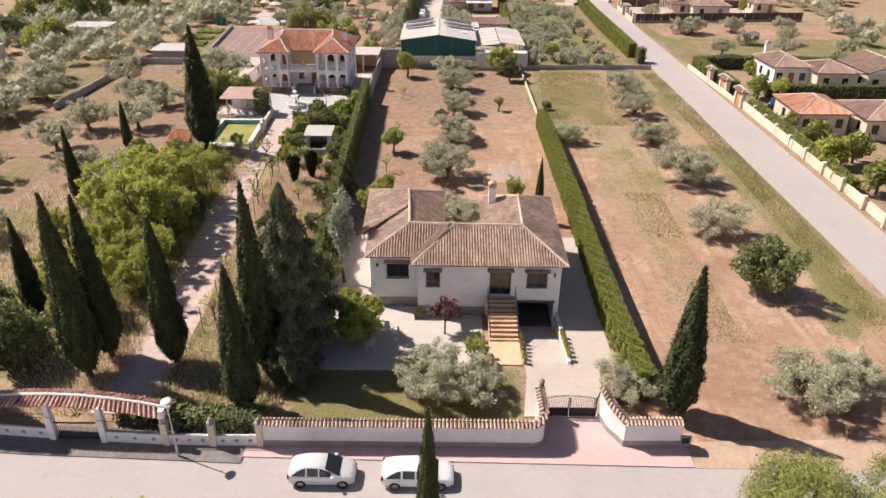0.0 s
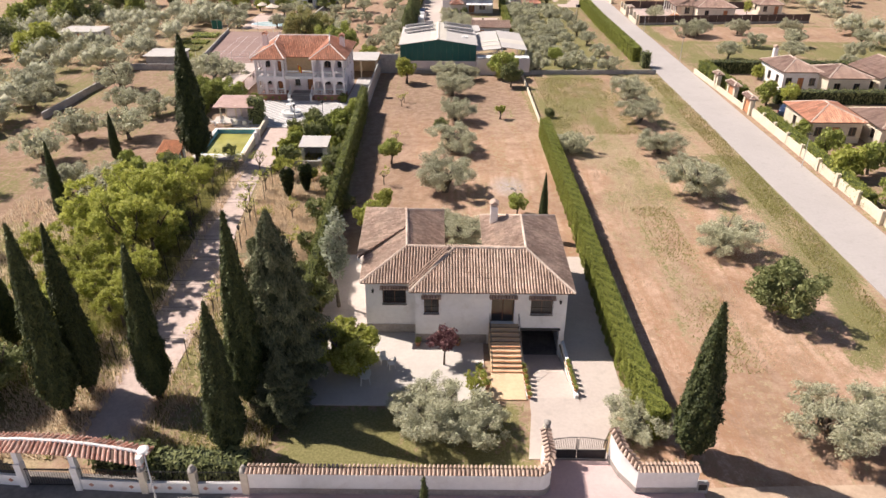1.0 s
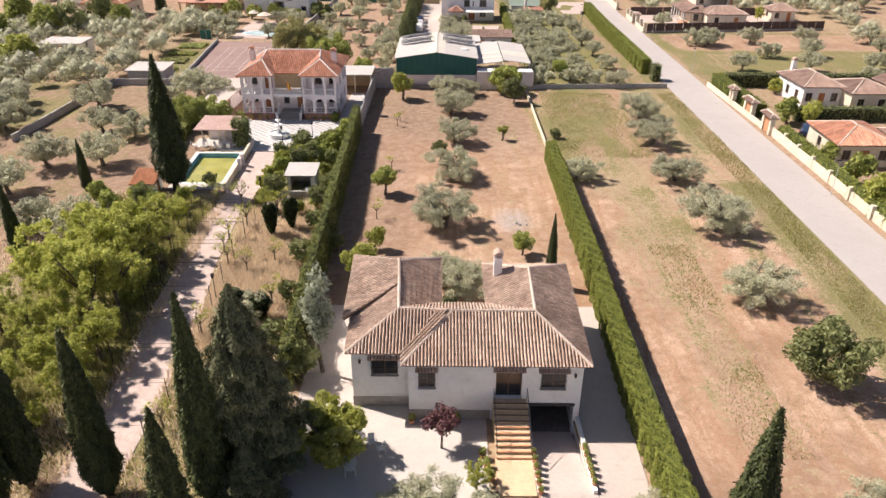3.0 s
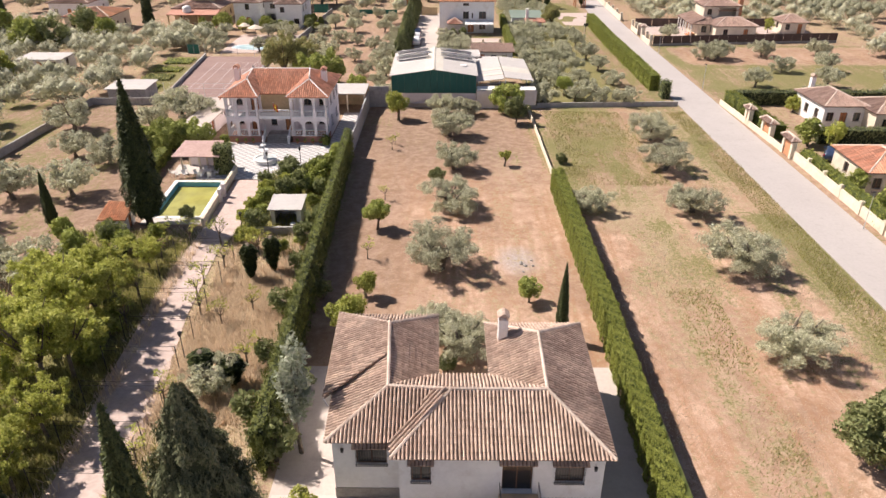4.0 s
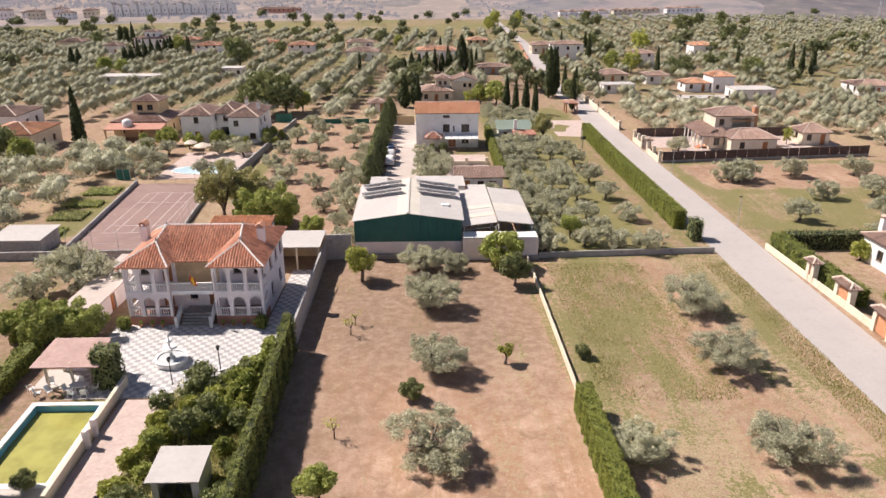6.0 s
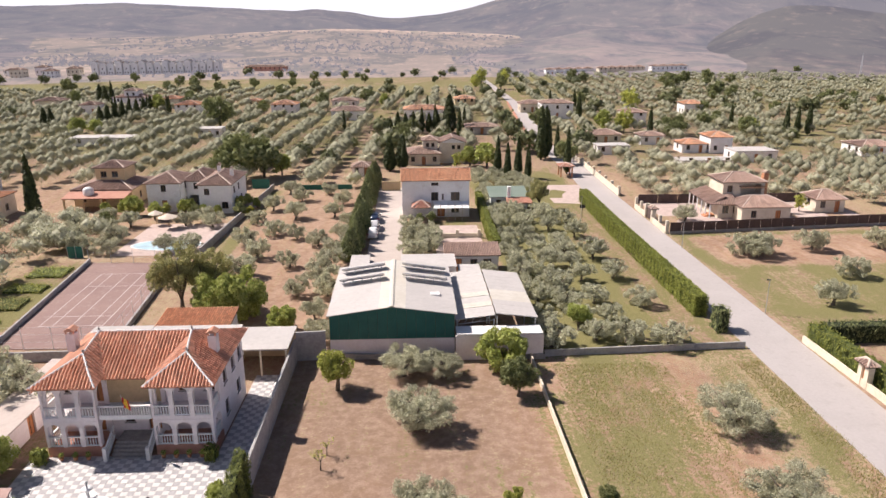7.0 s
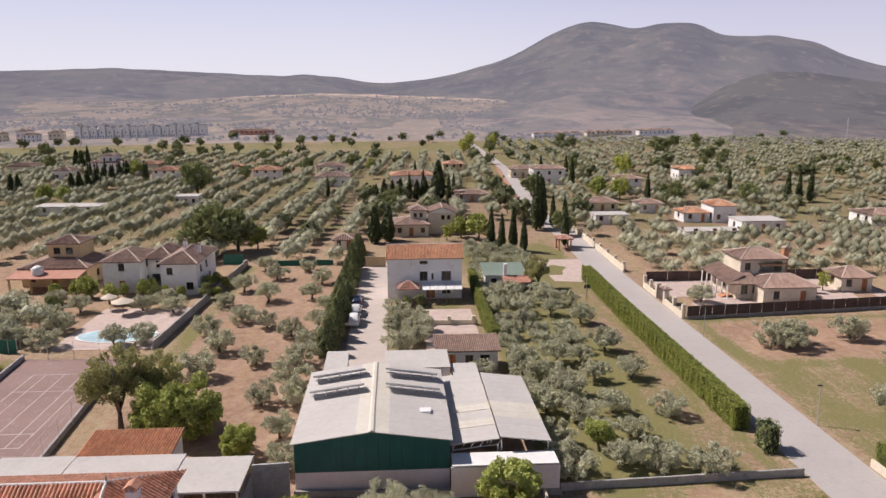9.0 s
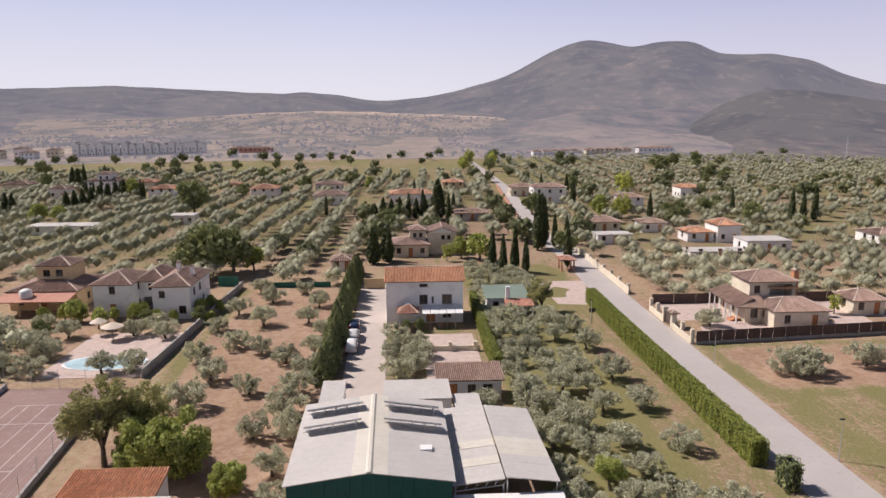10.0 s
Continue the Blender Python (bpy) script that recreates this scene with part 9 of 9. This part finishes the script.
# wire trellis over the drive
for k in range(9):
    y = 34.5 + 3.7 * k
    tr = site("vine_trellis", -21.6, y, "thin iron posts and wires of a vine trellis across the drive", "trellis", "trellis frames over the drive")
    for x in (-24.4, -19.0):
        Geo().tube([(x, y, 0), (x, y, 2.3)], 0.035, 5).part("post", "iron", tr)
    Geo().tube([(-24.4, y, 2.28), (-21.7, y, 2.2), (-19.0, y, 2.28)], 0.014, 4).part("wire", "iron", tr)
    Geo().tube([(-24.4, y, 1.9), (-21.7, y, 1.84), (-19.0, y, 1.9)], 0.012, 4).part("wire", "iron", tr)


def garden_lamp(x, y):
    root = empty("garden_lamp", x, y, 0, "black iron lamp post beside the drive", "lamp post", "lamp posts on the drive")
    Geo().turned([(0.09, 0), (0.05, 0.3), (0.035, 2.2)], n=8).part("post", "iron", root)
    Geo().prism([(-0.08, -0.08, 2.2), (0.08, -0.08, 2.2), (0.08, 0.08, 2.2), (-0.08, 0.08, 2.2)], [(-0.13, -0.13, 2.5), (0.13, -0.13, 2.5), (0.13, 0.13, 2.5), (-0.13, 0.13, 2.5)]).part("lantern", "glass", root)
    Geo().turned([(0.2, 2.5), (0.02, 2.68)], n=6).part("cap", "iron", root)


for x, y in ((-19.0, 50.6), (-19.3, 68.2), (-16.4, 85.2), (-20.0, 83.4)):
    garden_lamp(x, y)

# the trees on the near side of the street
PINE = tree_meshes(170, "tree", 8.6, 3.4, 42000, 0.17, 0.045, "pine", clumps=64, lump=0.7, hollow=0.35, trunk=0.25, low=0.35, spread=0.7, up=0.8)
plant("pine_tree", PINE, 17.6, 16.2, 1.06, 0.4, "broad yellow-green umbrella pine", "tree")
plant("pine_tree", PINE, 22.6, 16.6, 0.95, 2.4, "broad yellow-green umbrella pine", "tree")
plant("tree", ROUND["spring"][0], 3.4, 16.6, 0.6, 0.4, "airy yellow-green tree on the street's near side", "tree")
plant("tree", ROUND["spring"][1], -16.4, 16.6, 0.6, 0.4, "airy yellow-green tree on the street's near side", "tree")

# ---- orchards as far as the hills ----
BLOCK = [(-3, 18, 183, 222), (-36, -26, 186, 200), (-70, -28, 160, 186), (36, 46, 180, 236), (-9, 14, 120, 186), (-47.2, -10, 105, 160), (44, 90, 148, 172), (-3.5, 3, 280, 292)] + [(f[2] - 3, f[3] + 3, f[4] - 7, f[5] + 1.5) for f in FAR] + [(69, 97, 203, 214), (-102, -82, 236, 247), (-68, -59, 250, 260), (50, 64, 216, 226), (-77, -67, 124, 135), (-94, -78, 104, 116)]


def blocked(x, y):
    lane = 41.3 + max(0, y - 225) * 0.077
    return abs(x - lane) < 5.5 or any(b[0] < x < b[1] and b[2] < y < b[3] for b in BLOCK)


def orchard(name, label, mat, spots, leaves, size, seed):
    """Many small olive trees in one mesh: uneven inner clumps with leaf tufts all over each."""
    r = np.random.default_rng(seed)
    cs, ds = [], []
    for x, y, s in spots:
        d = r.normal(size=(leaves, 3))
        d /= np.linalg.norm(d, axis=1)[:, None]
        lump = 1 + 0.3 * np.sin(3 * d[:, 0] + x) * np.cos(4 * d[:, 1] + y)
        rad = s * r.uniform(0.6, 1.05, leaves) * lump
        cs.append(np.stack((x + d[:, 0] * rad, y + d[:, 1] * rad, s * 0.95 + d[:, 2] * rad * 0.72), 1))
        ds.append(d)
    v, q = leaf_arrays(r, np.concatenate(cs), np.concatenate(ds), size, size * 0.6, spread=0.6)
    vs, fs, base = [v], [q], len(v)
    for x, y, s in spots:
        for k in range(3):
            a = 2.1 * k + x
            knot = np.array(((1, 0, 0), (0, 1, 0), (-1, 0, 0), (0, -1, 0), (0, 0, 0.9), (0, 0, -0.9))) * s * r.uniform(0.44, 0.6, (6, 1)) + (x + 0.42 * s * math.cos(a), y + 0.42 * s * math.sin(a), s * (0.9 + 0.12 * k))
            vs.append(knot)
            fs.append(np.array(((0, 1, 4), (1, 2, 4), (2, 3, 4), (3, 0, 4), (1, 0, 5), (2, 1, 5), (3, 2, 5), (0, 3, 5))) + base)
            base += 6
    me = arrays(name, np.concatenate(vs), np.concatenate(fs), mat)
    me.shade_smooth()
    return tagged(new(name, me), label, "olive trees", "", "stuff")


ro = np.random.default_rng(11)
near_spots, mid_spots, far_spots = [], [], []


def rows(x0, x1, y0, y1, step, turn, miss=0.06, jit=0.6, s0=1.9, s1=2.6, gap=1.0):
    """Olive rows at a turn inside a rectangle of the plan."""
    ca, sa = math.cos(turn), math.sin(turn)
    cx, cy = (x0 + x1) / 2, (y0 + y1) / 2
    half = int(math.hypot(x1 - x0, y1 - y0) / step * gap / 2) + 1
    for i in range(-half, half + 1):
        for j in range(-half, half + 1):
            u, w = i * step * gap + ro.normal() * jit, j * step / gap + ro.normal() * jit
            x, y = cx + ca * u - sa * w, cy + sa * u + ca * w
            if not (x0 < x < x1 and y0 < y < y1) or ro.uniform() < miss or blocked(x, y):
                continue
            if abs(x - 1.8) > 0.86 * (y if y < 150 else y - 66) + 14:
                continue
            dist = math.hypot(x, y - 60)
            (near_spots if dist < 150 else mid_spots if dist < 260 else far_spots).append((x, y, ro.uniform(s0, s1) * (1.0 if dist < 150 else 1.14)))


rows(-92, -55.5, 108, 150, 5.0, 0.12, 0.06, 0.5, 2.0, 2.6)
rows(-56, -53, 118, 150, 4.0, 0.25, 0.03, 0.5, 2.0, 2.6)
rows(-100, -47, 143, 168, 5.5, 0.1, 0.25)
rows(-112, -57, 62, 106, 6.0, 0.2, 0.15, 0.7, 1.9, 2.6)
rows(-130, -9, 184, 300, 6.8, -0.05, 0.08, 0.45, 2.0, 2.7, 1.28)
rows(-9, 36, 222, 340, 7.0, -0.08, 0.2, 0.5, 1.9, 2.6, 1.2)
rows(47, 150, 172, 200, 5.8, 0.05, 0.12)
rows(47, 200, 200, 300, 7.0, -0.08, 0.2, 0.6, 1.8, 2.6, 1.15)
rows(86, 140, 100, 172, 6.5, 0.0, 0.2)
rows(-260, -130, 184, 330, 7.2, -0.05, 0.12, 0.5, 2.0, 2.7, 1.2)
rows(-260, 44, 300, 405, 7.4, -0.06, 0.2, 0.5, 1.9, 2.6, 1.25)
rows(52, 300, 300, 430, 7.2, -0.08, 0.12, 0.5, 1.7, 2.4, 1.2)
rows(60, 330, 430, 520, 8.0, -0.1, 0.12, 0.5, 1.5, 2.1, 1.2)
rows(120, 420, 520, 600, 9.0, -0.1, 0.15, 0.5, 1.2, 1.8, 1.2)
rows(330, 560, 430, 560, 9.0, -0.1, 0.12, 0.5, 1.3, 1.9, 1.2)
orchard("orchard_near", "rows of grey-green olive trees on dry ground", "olive", near_spots, 620, 0.34, 1)
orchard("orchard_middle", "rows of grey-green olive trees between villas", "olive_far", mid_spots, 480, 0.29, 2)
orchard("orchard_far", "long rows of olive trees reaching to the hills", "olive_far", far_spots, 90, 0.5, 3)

# scrub and groves on the hills
rh = np.random.default_rng(14)


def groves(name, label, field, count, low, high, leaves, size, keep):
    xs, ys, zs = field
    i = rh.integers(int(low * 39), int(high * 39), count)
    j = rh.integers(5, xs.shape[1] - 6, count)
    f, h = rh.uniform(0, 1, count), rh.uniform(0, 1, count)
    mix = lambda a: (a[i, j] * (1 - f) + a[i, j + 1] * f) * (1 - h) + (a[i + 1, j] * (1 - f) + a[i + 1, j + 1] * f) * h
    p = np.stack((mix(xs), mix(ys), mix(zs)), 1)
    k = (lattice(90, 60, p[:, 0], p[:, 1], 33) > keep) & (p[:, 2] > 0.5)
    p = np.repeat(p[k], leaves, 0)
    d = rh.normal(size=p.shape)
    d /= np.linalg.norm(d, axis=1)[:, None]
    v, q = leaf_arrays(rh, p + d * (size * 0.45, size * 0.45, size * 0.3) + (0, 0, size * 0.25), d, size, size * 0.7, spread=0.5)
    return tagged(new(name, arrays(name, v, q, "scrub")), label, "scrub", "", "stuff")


# scrub colour with painted haze: half of it is a plain grey glow
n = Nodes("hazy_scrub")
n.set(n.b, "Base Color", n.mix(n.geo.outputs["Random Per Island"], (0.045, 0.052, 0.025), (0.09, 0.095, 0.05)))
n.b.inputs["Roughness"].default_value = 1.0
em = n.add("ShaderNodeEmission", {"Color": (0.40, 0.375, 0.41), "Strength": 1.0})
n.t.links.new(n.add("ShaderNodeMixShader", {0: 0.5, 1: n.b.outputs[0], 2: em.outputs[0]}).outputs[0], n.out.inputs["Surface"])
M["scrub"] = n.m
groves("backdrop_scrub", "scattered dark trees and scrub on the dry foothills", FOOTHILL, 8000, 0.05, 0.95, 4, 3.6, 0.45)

woods = []
rw = np.random.default_rng(61)
for k in range(260):
    y = rw.uniform(200, 560)
    x = rw.uniform(-1, 1) * (0.8 * (y - 66)) + 2
    if not blocked(x, y) and lattice(60, 40, np.array([x]), np.array([y]), 71)[0] > 0.5:
        woods.append((x, y, rw.uniform(1.8, 4.2)))
M["woods"] = foliage("distant_leaf", (0.085, 0.10, 0.045), (0.19, 0.20, 0.09), objects=0)
orchard("distant_trees", "scattered dark green trees among the far orchards", "woods", woods, 130, 1.5, 9)

# ---- dry grass and weeds ----


def tufts(name, label, mat, count, areas, seed, tall=0.35, wide=0.1, away=None, bare=0.72):
    r = np.random.default_rng(seed)
    pts = []
    for x0, x1, y0, y1, share in areas:
        n = int(count * share)
        x, y = r.uniform(x0, x1, n), r.uniform(y0, y1, n)
        k = lattice(2.2, 2.2, x, y, seed) + 0.5 * lattice(6, 6, x, y, seed + 1) + 0.3 * r.normal(size=n) > bare
        pts.append(np.stack((x[k], y[k]), 1))
    p = np.concatenate(pts)
    if away:
        keep = np.ones(len(p), bool)
        for x0, x1, y0, y1 in away:
            keep &= ~((p[:, 0] > x0) & (p[:, 0] < x1) & (p[:, 1] > y0) & (p[:, 1] < y1))
        p = p[keep]
    n = len(p)
    h = tall * r.uniform(0.5, 1.4, n)
    a = r.uniform(0, 6.28, n)
    lean = r.normal(size=(n, 2)) * 0.35 * h[:, None]
    dx, dy = np.cos(a) * wide, np.sin(a) * wide
    z0 = np.full(n, -0.03)
    v = np.stack((np.stack((p[:, 0] - dx, p[:, 1] - dy, z0), 1), np.stack((p[:, 0] + dx, p[:, 1] + dy, z0), 1),
                  np.stack((p[:, 0] + lean[:, 0], p[:, 1] + lean[:, 1], h), 1)), 1).reshape(-1, 3)
    return tagged(new(name, arrays(name, v, np.arange(3 * n).reshape(-1, 3), mat)), label, "grass", "", "stuff")


DRIVE = [(-23.0, -20.2, 24, 84)]
DRY = DRIVE + [(-19.8, -11.4, 42, 68), (-34, -24.5, 25, 31)]
tufts("dry_grass", "tall dry straw-coloured grass in the neglected garden", "straw", 150000, [(-36, -11, 26, 69, 0.6), (-45, -27, 40, 60, 0.15), (-19.6, -11.6, 44, 68, 0.25)], 50, 0.5, 0.04, DRIVE + [(-36, -24.3, 38, 66)])
tufts("weeds", "patches of green weeds in the neglected garden", "weed", 100000, [(-36, -11, 26, 69, 0.55), (-20, -11, 68, 84, 0.15), (-36, -24.3, 36, 68, 0.3)], 60, 0.5, 0.05, DRY + [(-24.2, -19.6, 26, 84)])
tufts("field_grass", "sparse dry grass on the plot beside the lane", "straw", 120000, [(15.5, 37, 34, 108, 1.0)], 70, 0.1, 0.03, bare=0.75)
tufts("verge_weeds", "green weeds along the lane's verge", "weed", 60000, [(34.4, 37.2, 30, 108, 0.4), (15.5, 27, 80, 108, 0.4), (20, 24, 34, 60, 0.1)], 80, 0.14, 0.04, bare=0.6)
ash = np.random.default_rng(90)
for k in range(9):
    t = Geo().turned([(0.14, 0), (0.17, 0.04), (0.1, 0.1), (0.03, 0.13)], n=7).mesh("rubble_stone", "plinth")
    ob = tagged(new("rubble_stone", t), "grey stone in a small heap of ash", "stone", "stones in the ash heap")
    ob.matrix_world = Matrix.LocRotScale((7.8 + ash.normal() * 0.6, 63.6 + ash.normal() * 0.5, 0), Euler((0, 0, k)), (ash.uniform(0.5, 1.2),) * 3)

# ---- patio tiles: a chequered floor ----
M["tile_light"] = surface("white_floor_tile", (0.70, 0.68, 0.66), (0.62, 0.60, 0.58), 0.6, 5, 0.5, 0.1, objects=0.05)
M["tile_dark"] = surface("grey_floor_tile", (0.40, 0.385, 0.39), (0.46, 0.445, 0.45), 0.6, 5, 0.5, 0.1, objects=0.08)
S = 0.5
patio = strip("patio_floor", [(-28.6, 86.2), (-28.2, 81.4), (-19.2, 81.4), (-17.2, 84.0), (-15.2, 84.8), (-13.2, 88.0), (-12.6, 90), (-11.2, 90), (-11.0, 107), (-14.1, 107), (-14.1, 94.2), (-28.6, 94.2)], 0.02, "concrete", "grey mortar bed under a chequered patio floor", "pavement")
PATIO = [(-28.6, 86.2), (-28.2, 81.4), (-19.2, 81.4), (-17.2, 84.0), (-15.2, 84.8), (-13.2, 88.0), (-12.6, 90), (-11.2, 90), (-11.0, 107), (-14.1, 107), (-14.1, 94.2), (-28.6, 94.2)]
TILES = {k: Geo().prism([(-S / 2 + 0.008, -S / 2 + 0.008, 0), (S / 2 - 0.008, -S / 2 + 0.008, 0), (S / 2 - 0.008, S / 2 - 0.008, 0), (-S / 2 + 0.008, S / 2 - 0.008, 0)], [(-S / 2 + 0.014, -S / 2 + 0.014, 0.03), (S / 2 - 0.014, -S / 2 + 0.014, 0.03), (S / 2 - 0.014, S / 2 - 0.014, 0.03), (-S / 2 + 0.014, S / 2 - 0.014, 0.03)]).mesh("floor_tile", k) for k in ("tile_light", "tile_dark")}
rest = {"tile_light": Geo(), "tile_dark": Geo()}
count = 0
for j in range(54):
    for i in range(38):
        x, y = -29.0 + S * (i + 0.5), 81.0 + S * (j + 0.5)
        if not inside(PATIO, (x, y)):
            continue
        k = "tile_dark" if (i + j) % 2 else "tile_light"
        if count < 300:
            ob = new("floor_tile", TILES[k])
            ob.location = (x, y, 0.02)
            ob.parent = patio
            count += 1
        else:
            rest[k].box(x - S / 2 + 0.01, x + S / 2 - 0.01, y - S / 2 + 0.01, y + S / 2 - 0.01, 0.02, 0.05)
for k, g in rest.items():
    tagged(g.part("floor_tiles", k, patio), kind="stuff")


# ---- view fit: placed by an earlier camera, warped here to fit this camera's view ----
# first distance up the valley, fitted distance, scale across, shift across, scale upwards
PLAN = [
    (-300, -361.94, 1.031, 0.22, 0.944),
    (24.5, 22.70, 1.031, 0.22, 0.944),
    (37, 37.14, 0.998, -0.09, 1.006),
    (55, 56.61, 1.036, -0.35, 1.061),
    (75, 81.66, 1.056, -0.72, 1.064),
    (95, 103.17, 1.075, -1.12, 1.100),
    (115, 125.30, 1.051, -1.01, 1.129),
    (150, 166.68, 1.056, -1.69, 1.125),
    (200, 226.87, 1.065, -1.16, 1.119),
    (300, 354.05, 1.075, -1.86, 1.124),
    (450, 546.48, 1.084, -2.88, 1.135),
    (650, 807.69, 1.096, -4.26, 1.148),
    (1650, 1957.69, 1.096, -4.26, 1.148),
    (6650, 5457.69, 1.096, -4.26, 1.148),
]
FIT_COLUMNS = np.array(PLAN).T


def view_fitted(p):
    """Places warped to fit the camera's view, from an array of first places."""
    y = p[:, 1]
    col = [np.interp(y, FIT_COLUMNS[0], FIT_COLUMNS[k]) for k in range(1, 5)]
    return np.stack((p[:, 0] * col[1] + col[2], col[0], p[:, 2] * col[3]), 1)


def redraw(me, origin=(0, 0, 0), to=(0, 0, 0)):
    """Redraws a mesh that lies at origin on the first plan so that it fits the camera's view."""
    p = np.empty(3 * len(me.vertices), np.float32)
    me.vertices.foreach_get("co", p)
    q = view_fitted(p.reshape(-1, 3).astype(float) + np.array(origin)) - np.array(to)
    me.vertices.foreach_set("co", q.astype(np.float32).ravel())
    me.update()


def shift(ob, upright=True):
    """Moves and sizes a thing that has its own axes to fit the camera's view."""
    at = np.array(ob.location)
    step = np.array([at, at + (1, 0, 0), at + (0, 1, 0), at + (0, 0, 1)])
    a, bx, by, bz = view_fitted(step)
    ob.location = a
    turn = ob.rotation_euler.z
    sx, sy, sz = bx[0] - a[0], by[1] - a[1], bz[2] - a[2]
    if upright:
        sy = sx
    c, s = abs(math.cos(turn)), abs(math.sin(turn))
    ob.scale = (ob.scale[0] * math.hypot(c * sx, s * sy), ob.scale[1] * math.hypot(s * sx, c * sy), ob.scale[2] * sz)


def redraw_parts(ob):
    for part in ob.children:
        if part.matrix_basis == Matrix.Identity(4) and part.data:
            redraw(part.data)
            redraw_parts(part)
        else:
            shift(part, False)


for ob in [o for o in scene.objects if o.parent is None and o.type in ("MESH", "EMPTY") and not o.name.startswith("backdrop")]:
    if ob.name in BUILT_IN_PLACE:
        at = Vector(view_fitted(np.array([ob.location]))[0])
        redraw_parts(ob)
        for part in ob.children:
            part.matrix_parent_inverse = Matrix.Translation(-at)
        ob.location = at
    elif ob.type == "MESH" and ob.matrix_world == Matrix.Identity(4) and ob.matrix_basis == Matrix.Identity(4):
        redraw(ob.data)
        redraw_parts(ob)
    elif "hedge" in ob.name or ob.get("category") in ("hedge", "bed"):
        at = Vector(view_fitted(np.array([ob.location]))[0])
        for part in ob.children:
            redraw(part.data, ob.location, at)
        ob.location = at
    else:
        shift(ob)
